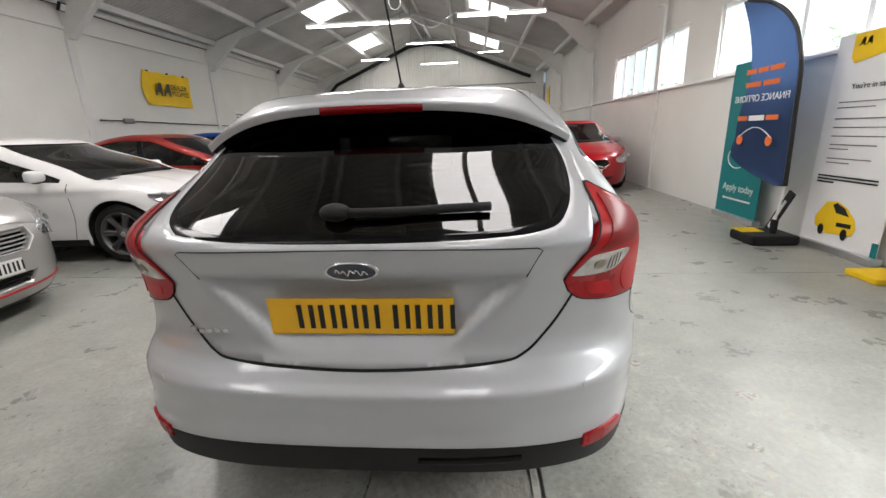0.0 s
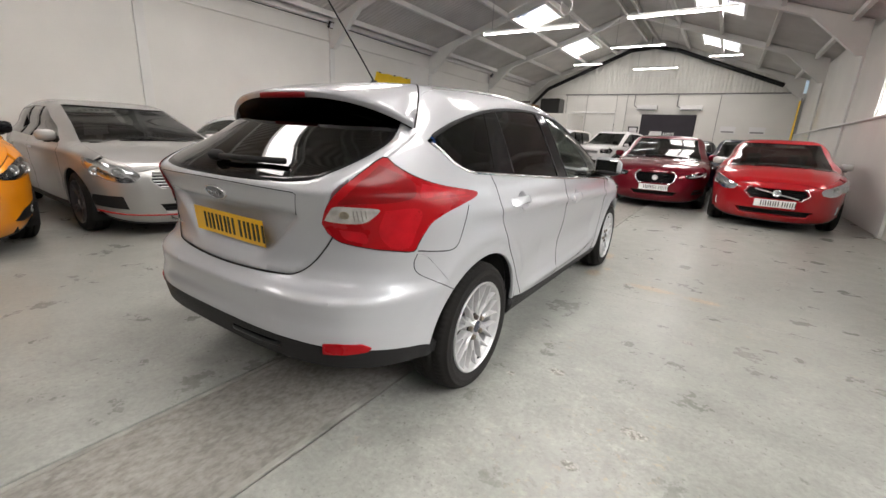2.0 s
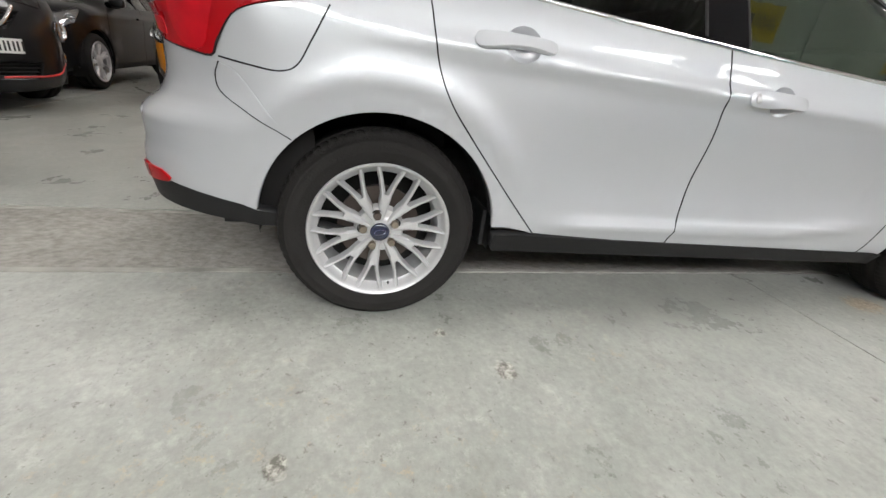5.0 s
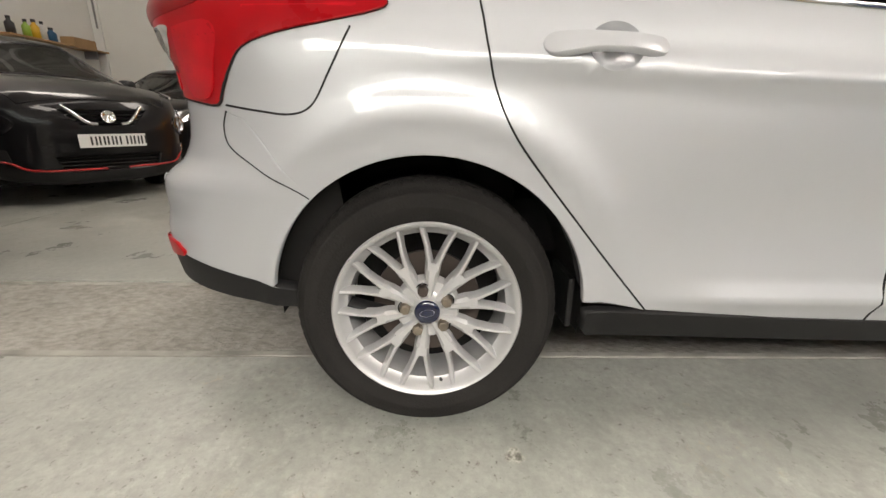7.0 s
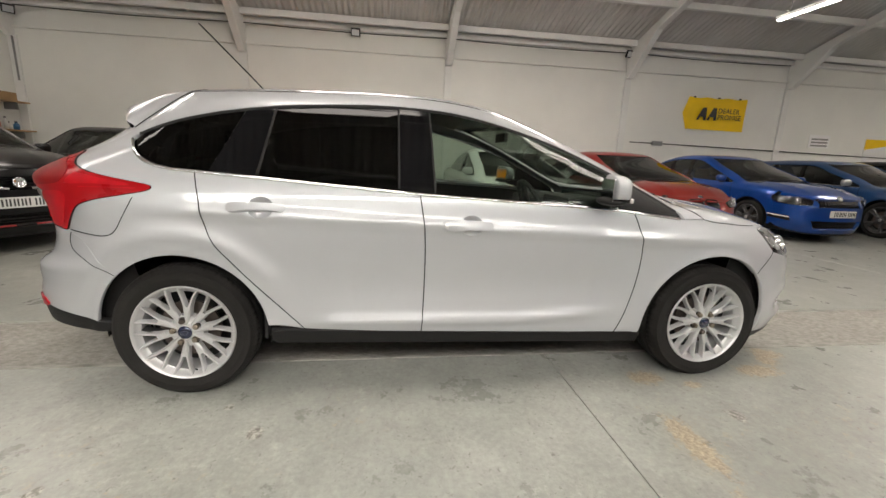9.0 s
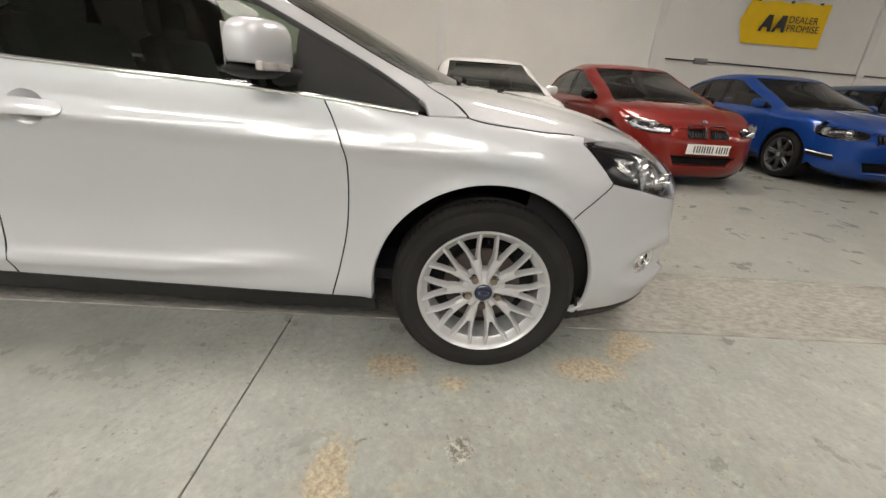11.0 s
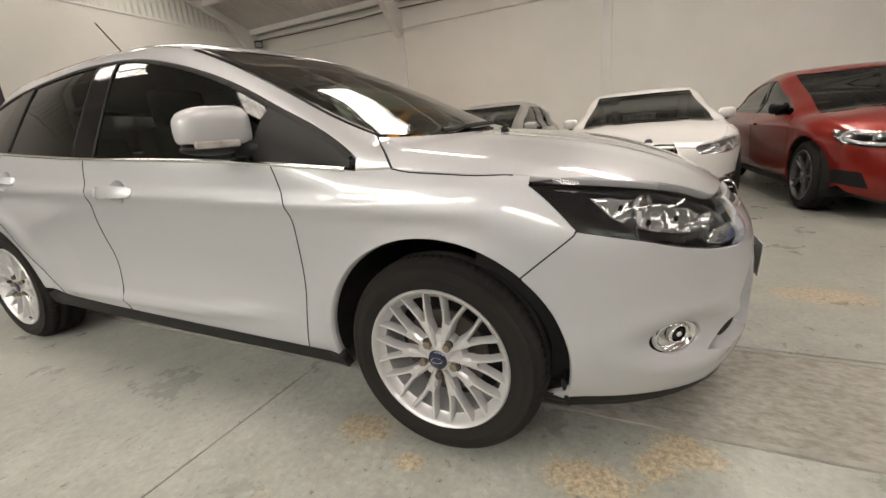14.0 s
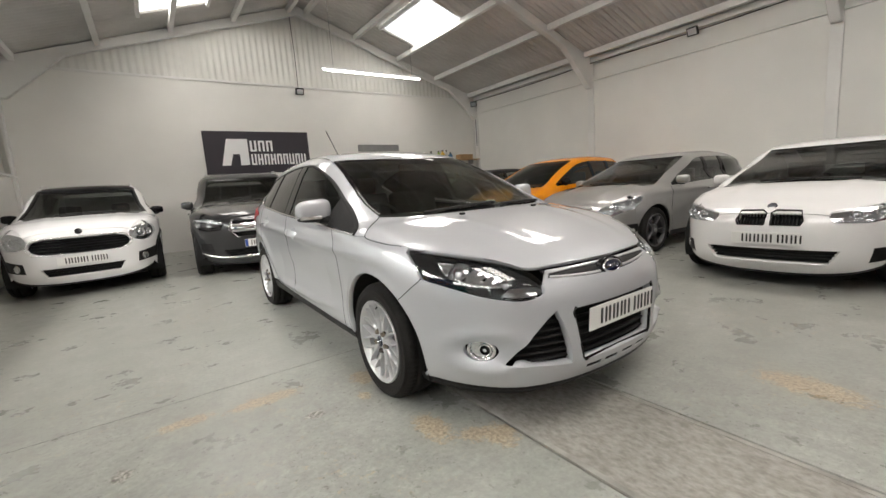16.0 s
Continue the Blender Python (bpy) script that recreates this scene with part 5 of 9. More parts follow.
        part("mirror_glass", bm, M["chrome"], mo)
        # headlamp
        hl = np.array([(0.81, 2.915, 0.830), (0.79, 2.97, 0.832), (0.74, 3.04, 0.828), (0.63, 3.18, 0.803), (0.53, 3.29, 0.768), (0.475, 3.36, 0.733), (0.435, 3.42, 0.68), (0.45, 3.435, 0.638),
                       (0.54, 3.41, 0.618), (0.68, 3.29, 0.646), (0.75, 3.18, 0.678), (0.79, 3.09, 0.698), (0.815, 3.035, 0.712), (0.82, 2.98, 0.768)])
        uv = cr(np.vstack([B.to("wfront", hl), B.to("wfront", hl)[:1]]), 4)[:-1]
        hlamp = skin("headlamp", B, "wfront", uv, "gloss", car, "clear headlamp in a black housing", h=0.025, off=-0.03, lip=0.02, **kw)
        cover = skin("lamp_cover", B, "wfront", uv, "lamp", hlamp, h=0.025, off=0.006, lip=0.03, **kw)
        cover.visible_shadow = False
        for yy, zz, rad in ((3.20, 0.735, 0.062), (3.32, 0.685, 0.042)):
            c, n = B.hit("wfront", B.to("wfront", [(0.72 if rad > 0.05 else 0.56, yy, zz)]))
            c, n = c[0] * (sx, 1, 1), n[0] * (sx, 1, 1)
            aim = Vector((n[0] * 0.5, 1.0, 0.05)).normalized()
            mt = Matrix.Translation(Vector(c) - Vector(n) * 0.028) @ aim.to_track_quat("X", "Z").to_matrix().to_4x4()
            bm = lathe([(0.012, rad), (0.0, rad * 0.93), (-0.03, rad * 0.62), (-0.045, rad * 0.25), (-0.046, 0.001)], 28)
            bmesh.ops.transform(bm, matrix=mt, verts=bm.verts[:])
            part("lamp_reflector", bm, M["reflector"], hlamp, smooth=True)
            bm = lathe([(0.004, 0.001), (0.002, rad * 0.3), (-0.03, rad * 0.36)], 20)
            bmesh.ops.transform(bm, matrix=mt, verts=bm.verts[:])
            part("bulb_shield", bm, M["bulb"], hlamp, smooth=True)
        bowl = B.to("wfront", [(0.74, 3.06, 0.795), (0.67, 3.15, 0.782), (0.58, 3.26, 0.748), (0.53, 3.33, 0.712), (0.58, 3.31, 0.682), (0.67, 3.22, 0.690), (0.735, 3.12, 0.735)])
        skin("lamp_bowl", B, "wfront", cr(np.vstack([bowl, bowl[:1]]), 4)[:-1], "reflector", hlamp, "faceted silver lamp bowl", h=0.009, off=-0.022, lip=0.01, auto=True,
             warp=lambda p, n: p - n * (0.014 * np.abs(((p[:, 1] * 15) % 1) - 0.5) + 0.006 * np.abs(((p[:, 2] * 24) % 1) - 0.5))[:, None], **kw)
        turn_l = B.to("wfront", [(0.56, 3.335, 0.668), (0.47, 3.395, 0.672), (0.435, 3.415, 0.650), (0.49, 3.395, 0.632), (0.59, 3.335, 0.640)])
        skin("indicator", B, "wfront", cr(np.vstack([turn_l, turn_l[:1]]), 4)[:-1], "reflector", hlamp, "clear indicator lens", h=0.02, off=-0.014, lip=0.01, **kw)
        # fog lamp in its bezel
        c, n = B.hit("wfront", B.to("wfront", [(0.695, 3.29, 0.392)]))
        c, n = c[0] * (sx, 1, 1), n[0] * (sx, 1, 1)
        mt = Matrix.Translation(Vector(c) - Vector(n) * 0.030) @ Vector(n).to_track_quat("X", "Z").to_matrix().to_4x4() @ Matrix.Diagonal((1, 1.35, 1, 1))
        fg = new("fog_lamp")
        fg.parent = car
        bm = lathe([(0.004, 0.050), (0.014, 0.047), (0.012, 0.041), (-0.006, 0.036)], 32)
        bmesh.ops.transform(bm, matrix=mt, verts=bm.verts[:])
        part("bezel", bm, M["chrome"], fg, smooth=True)
        bm = lathe([(-0.012, 0.001), (-0.009, 0.02), (-0.004, 0.037)], 28)
        bmesh.ops.transform(bm, matrix=mt, verts=bm.verts[:])
        part("lamp_reflector", bm, M["reflector"], fg, smooth=True)
        eye = mt @ Matrix.Translation((0.004, 0.012 * sx, 0)) @ Matrix.Diagonal((1, 0.74, 1, 1))
        for nm, pr, mm in (("lens_ring", [(-0.012, 0.030), (0.004, 0.029), (0.006, 0.026), (0.0, 0.023)], "chrome"), ("lens", [(0.003, 0.001), (0.001, 0.012), (-0.004, 0.024)], "gloss"), ("bulb", [(0.005, 0.001), (0.004, 0.006), (0.0, 0.009)], "bulb")):
            bm = lathe(pr, 26)
            bmesh.ops.transform(bm, matrix=eye, verts=bm.verts[:])
            part(nm, bm, M[mm], fg, smooth=True)
        for yc, ra in ((0.0, ARCH_R), (2.648, ARCH_F)):
            bm = bmesh.new()
            rows = []
            fall = lambda ang: 0.075 * max(0.0, math.cos(ang) * (1 if yc > 1 else -1)) ** 2
            for ang in np.radians(np.linspace(-10, 188, 34)):
                rows.append([bm.verts.new((sx * x, yc + (ra + e) * math.cos(ang), RW + (ra + e) * math.sin(ang))) for x, e in ((0.858 - fall(ang), 0.004), (0.835 - fall(ang), 0.012), (0.48, 0.012))])
            for q0, q1 in zip(rows[:-1], rows[1:]):
                for i in range(2):
                    bm.faces.new((q0[i], q0[i + 1], q1[i + 1], q1[i]))
            inner = bm.verts.new((sx * 0.48, yc, RW))
            for q0, q1 in zip(rows[:-1], rows[1:]):
                bm.faces.new((q0[2], inner, q1[2]))
            part("wheel_arch_liner", bm, M["void"], car, "black arch liner")
            wheel(car, "wheel", (sx * 0.882, yc, RW), sx, turn=11 if yc == 0 else 180)
        # mud flaps
        part("mud_flap", box(sx * 0.70, sx * 0.85, 0.355 - 0.012, 0.355 + 0.004, 0.27, 0.40, 0.006), M["plastic"], car)
        # roof ditch trim and inner door
        link("roof_trim", ribbon(B, "top", np.stack([EDGE(np.linspace(0.0, 1.45, 30)), np.linspace(0.0, 1.45, 30)], -1), 0.012, off=0.001, mirror=mir), car, "", M["gloss"])
        skin("door_inner", B, "side", np.vstack([along(lambda y: 0.0 * y + 0.30, 0.42, 2.2, 5), along(BELT, 2.3, 0.0, 10, dz=-0.02), [(0.05, 0.8), (0.3, 0.55)]]), "trim", car, h=0.15, off=-0.055, lip=0, **kw)
        part("sill_side", box(sx * 0.60, sx * 0.79, 0.40, 2.25, 0.25, 0.33), M["void"], car)

    # roof, bonnet, screen
    ys = np.linspace(-0.15, 1.50, 34)
    xs = np.linspace(-1, 1, 15)
    roof = np.vstack([np.stack([EDGE(ys) - 0.004, ys], -1), np.stack([-xs * float(EDGE(1.5)), 1.50 + 0.16 * (1 - xs ** 2)], -1)[1:-1], np.stack([-(EDGE(ys) - 0.004), ys], -1)[::-1],
                      np.stack([xs * float(EDGE(-0.15)), -0.15 + 0.10 * (1 - xs ** 2)], -1)[1:-1]])
    skin("roof", B, "top", roof, P, car, h=0.05, gap=0.001, lip=0.015)
    ys = np.linspace(1.508, 2.38, 24)
    cowl = np.stack([xs * float(EDGE(2.38)), 2.38 + 0.235 * (1 - xs ** 2)], -1)[1:-1]
    screen = np.vstack([np.stack([EDGE(ys) - 0.006, ys], -1), cowl[::-1], np.stack([-(EDGE(ys) - 0.006), ys], -1)[::-1], np.stack([xs * float(EDGE(1.508)), 1.508 + 0.16 * (1 - xs ** 2)], -1)[1:-1]])
    skin("windscreen", B, "top", screen, "screen", car, "windscreen with a light green tint", h=0.08, off=-0.004, lip=0)
    link("screen_band", ribbon(B, "top", np.stack([xs * (float(EDGE(1.508)) - 0.01), 1.53 + 0.16 * (1 - xs ** 2)], -1), 0.05, off=-0.002), car, "", M["gloss"])
    for s in (1, -1):
        link("screen_band", ribbon(B, "top", np.stack([s * (EDGE(ys) - 0.02), ys], -1), 0.028, off=-0.002), car, "", M["gloss"])
    # bonnet
    bx = np.linspace(-1, 1, 21)
    side_b = np.array([(0.690, 2.409), (0.745, 2.456), (0.805, 2.506), (0.853, 2.550), (0.857, 2.61), (0.850, 2.70), (0.837, 2.79), (0.812, 2.88), (0.79, 2.945), (0.735, 3.04), (0.63, 3.175), (0.53, 3.28), (0.475, 3.345), (0.42, 3.375)])
    sb = cr(side_b, 5)
    nose = np.stack([bx * 0.42, 3.375 + 0.055 * (1 - bx ** 2)], -1)[1:-1]
    back = np.stack([bx * 0.690, 2.412 + 0.235 * (1 - bx ** 2)], -1)[1:-1]
    bon = np.vstack([sb, nose[::-1], (sb * (-1, 1))[::-1], back])

    def bonnet_warp(p, n):
        r = np.abs(np.abs(p[:, 0]) - (0.30 + 0.16 * (3.4 - p[:, 1])))
        return p + n * (0.007 * np.exp(-((r / 0.05) ** 2)) * np.clip((p[:, 1] - 2.6) / 0.3, 0, 1) * np.clip((3.38 - p[:, 1]) / 0.2, 0, 1))[:, None]

    skin("bonnet", B, "top", bon, P, car, h=0.035, gap=0.002, lip=0.02, warp=bonnet_warp)
    part("cowl_panel", box(-0.66, 0.66, 2.42, 2.66, 0.86, 0.925, 0.01), M["plastic"], car)
    for x in (0.30, -0.30):
        part("washer_jet", box(x - 0.014, x + 0.014, 2.70, 2.725, 0.955, 0.968, 0.004), M["plastic"], car)
    for x0, x1 in ((0.45, -0.12), (-0.15, -0.62)):
        wl = np.stack([np.linspace(x0, x1, 14), 2.46 + 0.11 * (1 - np.linspace(x0, x1, 14) ** 2 * 2) - 0.04 * np.linspace(0, 1, 14)], -1)
        link("wiper", ribbon(B, "top", wl, 0.016, off=0.016, lip=0.014), car, "black wiper blade", M["plastic"])

    # tailgate and rear window
    gate = np.vstack([cr([(-0.595, 0.86), (-0.56, 0.80), (-0.51, 0.735), (-0.45, 0.685), (-0.36, 0.665), (0.0, 0.652), (0.36, 0.665), (0.45, 0.685), (0.51, 0.735), (0.56, 0.80), (0.595, 0.86)], 5),
                      cr([(0.605, 0.95), (0.635, 1.05), (0.655, 1.12), (0.655, 1.17), (0.642, 1.235), (0.595, 1.295)], 4), cr([(0.3, 1.345), (0.0, 1.355), (-0.3, 1.345)], 4),
                      cr([(-0.595, 1.295), (-0.642, 1.235), (-0.655, 1.17), (-0.655, 1.12), (-0.635, 1.05), (-0.605, 0.95)], 4)])
    rw = np.vstack([cr([(-0.50, 1.032), (-0.30, 1.018), (0.0, 1.014), (0.30, 1.018), (0.50, 1.032), (0.565, 1.065), (0.600, 1.12), (0.604, 1.19), (0.572, 1.265)], 5), [(0.45, 1.312), (0.3, 1.320), (0, 1.328), (-0.3, 1.320), (-0.45, 1.312)],
                    cr([(-0.572, 1.265), (-0.604, 1.19), (-0.600, 1.12), (-0.565, 1.065), (-0.50, 1.032)], 5)[:-1]])

    def gate_warp(p, n):
        # pressed recess round the plate
        x, z = np.abs(p[:, 0]), p[:, 2]
        top = np.clip((0.92 - z) / 0.035, 0, 1)
        sidez = np.clip((0.465 - 1.16 * np.clip(0.895 - z, 0, 1) - x) / 0.04, 0, 1)
        return p + np.stack([0 * x, 0.030 * top * sidez * np.clip((z - 0.69) / 0.06, 0, 1), 0 * x], -1)

    tg = skin("tailgate", B, "rear", gate, P, car, h=0.018, gap=0.002, lip=0.03, holes=[rw], warp=gate_warp, auto=True)
    skin("rear_window", B, "rear", rw, "tintrear", tg, "dark tinted rear window", h=0.028, off=-0.003, lip=0)
    link("window_surround", ribbon(B, "rear", np.vstack([rw, rw[:1]]), 0.05, off=-0.0015), tg, "", M["gloss"])
    lipx = np.linspace(-0.52, 0.52, 30)
    # thin black strip along the pressed crease, painted in for its shade
    link("crease_shade", ribbon(B, "rear", np.vstack([[(-0.452, 0.905), (-0.475, 0.96), (-0.488, 0.985)], np.stack([lipx * 0.475 / 0.52, 1.0 - 0.008 * (lipx / 0.52) ** 2], -1), [(0.488, 0.985), (0.475, 0.96), (0.452, 0.905)]]), 0.004, off=0.001, lip=0.002), tg, "", M["plastic"])
    link("gate_joint", ribbon(B, "rear", cr([(-0.597, 0.857), (-0.562, 0.797), (-0.512, 0.732), (-0.452, 0.682), (-0.36, 0.662), (0.0, 0.649), (0.36, 0.662), (0.452, 0.682), (0.512, 0.732), (0.562, 0.797), (0.597, 0.857)], 6), 0.007, off=0.0015, lip=0.003), car, "", M["void"])
    # badge
    c, n = B.hit("rear", [(0, 0.942)])
    bd = new("oval_badge")
    bd.parent = tg
    mt = Matrix.Translation(Vector(c[0])) @ Vector(n[0]).to_track_quat("X", "Z").to_matrix().to_4x4()
    for nm, pr, mm in (("badge_rim", [(-0.002, 0.0745), (0.005, 0.073), (0.008, 0.068), (0.006, 0.064)], "chrome"), ("badge_field", [(0.007, 0.001), (0.0065, 0.04), (0.005, 0.065)], "badge")):
        bm = lathe(pr, 40)
        bmesh.ops.transform(bm, matrix=mt @ Matrix.Diagonal((1, 1, 0.42, 1)), verts=bm.verts[:])
        part(nm, bm, M[mm], bd, "dark blue oval badge" if mm == "badge" else "", smooth=True)
    bm = tube([(0.0078, -0.042 + 0.0035 * k, 0.0075 * math.sin(k * 1.25) + 0.004 * math.sin(k * 0.55)) for k in range(25)], 0.0019, 6)
    bmesh.ops.transform(bm, matrix=mt, verts=bm.verts[:])
    part("badge_mark", bm, M["chrome"], bd)
    # script plate under the lamp
    bm = bmesh.new()
    for k in range(5):
        box(-0.50 + k * 0.024, -0.483 + k * 0.024, -0.7135, -0.7085, 0.748 - 0.002, 0.760 + (0.008 if k == 0 else 0), 0.002, bm)
    part("model_letters", bm, M["chrome"], tg, "small chrome letters")
    plate(tg, "rear_plate", Matrix.Translation((0, -0.708, 0.797)) @ Matrix.Rotation(radians(5), 4, "X"), 0.52, 0.111, "yplate", 3, blue=False)
    # wiper
    part("rear_wiper", tube([(-0.02, -0.712, 1.086), (0.10, -0.706, 1.086), (0.36, -0.672, 1.090)], 0.012, 10), M["plastic"], tg, "black rear wiper", smooth=True)
    bm = bmesh.new()
    bmesh.ops.create_uvsphere(bm, u_segments=20, v_segments=12, radius=1, matrix=Matrix.Translation((-0.04, -0.708, 1.088)) @ Matrix.Diagonal((0.042, 0.03, 0.024, 1)))
    part("wiper_pivot", bm, M["plastic"], tg, smooth=True)
    # spoiler: the tail of the roof, run out over the window and down at its ends
    nu, nt_ = 48, 10
    us = np.linspace(-1, 1, nu + 1)
    ys0 = 0.14 - 0.38 * np.abs(us) ** 3
    base, _ = B.hit("top", np.stack([us * 0.625, ys0], -1))
    ye = -0.412 + 0.148 * np.abs(us) ** 2.5
    ze = 1.368 - 0.112 * np.abs(us) ** 3.2
    xe = us * 0.640
    bm, und = bmesh.new(), bmesh.new()
    topv, edgev, botv = [], [], []
    for i in range(nu + 1):
        row = []
        for t in np.linspace(0, 1, nt_ + 1):
            x, y = base[i, 0] + (xe[i] - base[i, 0]) * t, ys0[i] + (ye[i] - ys0[i]) * t
            z = base[i, 2] + (ze[i] - base[i, 2]) * t + 0.022 * math.sin(math.pi * t) * (1 - abs(us[i]) ** 6) + 0.004
            row.append(bm.verts.new((x, y, z)))
        topv.append(row)
        edgev.append([bm.verts.new((xe[i], ye[i] + 0.002, ze[i] - 0.006)), bm.verts.new((xe[i] * 0.995, ye[i] + 0.010, ze[i] - 0.022))])
        k = 1 - 0.75 * abs(us[i]) ** 5
        botv.append([und.verts.new((xe[i] * 0.995, ye[i] + 0.010, ze[i] - 0.022)), und.verts.new((xe[i] * 0.975, ye[i] + 0.06 * k, ze[i] - 0.022 - 0.020 * k)), und.verts.new((xe[i] * 0.955, ye[i] + 0.14 * k, ze[i] - 0.022 - 0.075 * k))])
    for i in range(nu):
        for j in range(nt_):
            bm.faces.new((topv[i][j], topv[i][j + 1], topv[i + 1][j + 1], topv[i + 1][j]))
        bm.faces.new((topv[i][-1], edgev[i][0], edgev[i + 1][0], topv[i + 1][-1]))
        bm.faces.new((edgev[i][0], edgev[i][1], edgev[i + 1][1], edgev[i + 1][0]))
        for j in range(2):
            und.faces.new((botv[i][j], botv[i][j + 1], botv[i + 1][j + 1], botv[i + 1][j]))
    bmesh.ops.recalc_face_normals(bm, faces=bm.faces[:])
    spo = part("spoiler", bm, M[P], tg, "silver roof spoiler", smooth=True)
    part("spoiler_underside", und, M["gloss"], spo, smooth=True)
    link("spoiler_joint", ribbon(B, "top", np.stack([us * 0.630, ys0 + 0.004], -1), 0.007, off=0.004, lip=0.003), spo, "", M["void"])
    bm = bmesh.new()
    g = []
    for u in np.linspace(-0.27, 0.27, 18):
        y, z, x = -0.412 + 0.148 * abs(u) ** 2.5, 1.368 - 0.132 * abs(u) ** 3.2, u * 0.603
        g.append([bm.verts.new((x, y + 0.004, z - 0.001)), bm.verts.new((x, y - 0.004, z - 0.004)), bm.verts.new((x, y - 0.003, z - 0.023)), bm.verts.new((x, y + 0.012, z - 0.026))])
    for p, q in zip(g[:-1], g[1:]):
        for i in range(3):
            bm.faces.new((p[i], p[i + 1], q[i + 1], q[i]))
    part("brake_light", bm, M["lensred2"], spo, "red high-level brake light", smooth=True)
    # aerial
    c, n = B.hit("top", [(0.0, 0.20)])
    ae = new("aerial")
    ae.parent = car
    bm = bmesh.new()
    bmesh.ops.create_cone(bm, cap_ends=True, segments=20, radius1=0.030, radius2=0.011, depth=0.034, matrix=Matrix.Translation((0, 0.20, c[0][2] + 0.015)) @ Matrix.Diagonal((0.8, 1.6, 1, 1)))
    part("aerial_foot", bm, M["plastic"], ae, smooth=True)
    part("aerial_mast", tube([(0, 0.195, c[0][2] + 0.03), (0, 0.10, c[0][2] + 0.13), (0, -0.17, c[0][2] + 0.40)], 0.004, 8), M["plastic"], ae)

    # rear bumper
    a = np.radians
    def wz(pts, k=6):
        p = np.array(pts, float)
        return cr(np.stack([a(p[:, 0]), p[:, 1]], -1), k)
    right = [(34.2, 0.822), (40, 0.795), (47.2, 0.782)]
    e_side = B.side_to("wrear", np.array([(-0.455, 0.775), (-0.40, 0.755), (-0.36, 0.712), (-0.30, 0.64), (-0.262, 0.598)]))
    arch = B.side_to("wrear", arc(0, ARCH_R, 131.5, 180, 14))
    bot = B.side_to("wrear", np.array([(-0.378, 0.318)]))
    lowz = [(x, 0.450 - 0.138 * min(1, (abs(x) / 62) ** 3)) for x in np.linspace(62, -62, 31)]
    half = np.vstack([wz(right)[:-1], e_side, arch, bot])
    low = np.stack([a(np.array([l[0] for l in lowz])), [l[1] for l in lowz]], -1)
    gtop = np.array([(-0.595, 0.855), (-0.56, 0.796), (-0.51, 0.731), (-0.45, 0.681), (-0.36, 0.661), (-0.2, 0.652), (0.0, 0.648), (0.2, 0.652), (0.36, 0.661), (0.45, 0.681), (0.51, 0.731), (0.56, 0.796), (0.595, 0.855)])
    gp = B.to("wrear", B.hit("rear", cr(gtop, 4))[0])
    skin("rear_bumper", B, "wrear", np.vstack([gp, half, low[2:-2], (half * (-1, 1))[::-1]]), P, car, h=0.024, gap=0.0015, lip=0.02)
    dlow = np.vstack([low, np.stack([a(np.linspace(-66, 66, 31)), 0.362 - 0.07 * (np.abs(np.linspace(-1, 1, 31)) ** 2)], -1)])
    skin("bumper_valance", B, "wrear", dlow, "plastic", car, "black plastic lower bumper", h=0.04, off=0.003, lip=0.04)
    link("valance_grille", ribbon(B, "wrear", np.stack([a(np.linspace(8, 22, 10)), 0.405 + 0 * np.linspace(8, 22, 10)], -1), 0.03, off=0.0085, lip=0.006), car, "", M["gloss"])
    # cavity behind joints
    skin("inner_shell", B, "wrear", np.stack([a(np.array([-60, 60, 60, -60])), [0.28, 0.28, 0.98, 0.98]], -1), "void", car, h=0.1, off=-0.065, lip=0)
    skin("inner_shell", B, "wfront", np.stack([a(np.array([-62, 62, 62, -62])), [0.20, 0.20, 0.70, 0.70]], -1), "void", car, h=0.1, off=-0.07, lip=0)
    part("underbody", box(-0.58, 0.58, -0.50, 3.05, 0.24, 0.30), M["void"], car)

    # front bumper with its openings
    F2 = lambda q: B.to("wfront", B.hit("front", q)[0])
    tri_r = np.array([(0.625, 0.335), (0.335, 0.300), (0.335, 0.36), (0.37, 0.48), (0.405, 0.560), (0.45, 0.53)])
    cen = np.array([(-0.315, 0.555), (0.315, 0.555), (0.325, 0.535), (0.275, 0.315), (0.26, 0.300), (-0.26, 0.300), (-0.275, 0.315), (-0.325, 0.535)])
    up_g = np.vstack([np.stack([np.linspace(-0.40, 0.40, 17), 0.672 + 0.022 * (np.linspace(-1, 1, 17)) ** 2], -1), np.stack([np.linspace(0.38, -0.38, 17), 0.722 - 0.008 * np.linspace(-1, 1, 17) ** 2], -1)])
    slots = [rect(x, x + 0.10, 0.245, 0.272) for x in (-0.245, -0.118, 0.018, 0.145)]
    fogc = B.to("wfront", [(0.695, 3.29, 0.392)])[0]
    fog_r = disc(fogc[0], fogc[1], 0.066, 0.047, 28)
    hl_low = B.to("wfront", np.array([(0.815, 3.033, 0.706), (0.79, 3.09, 0.692), (0.75, 3.18, 0.671), (0.68, 3.29, 0.639), (0.54, 3.41, 0.611), (0.45, 3.435, 0.632), (0.432, 3.425, 0.672)]))
    hl_low = cr(hl_low, 4)
    seam = B.side_to("wfront", np.array([(3.036, 0.705), (3.0, 0.675), (2.978, 0.655), (2.911, 0.602)]))
    archf = B.side_to("wfront", arc(2.648, ARCH_F, 46, -10, 14))
    lowf = np.stack([a(np.linspace(56, -56, 41)), 0.215 - 0.018 * np.cos(a(np.linspace(56, -56, 41)) * 1.5)], -1)
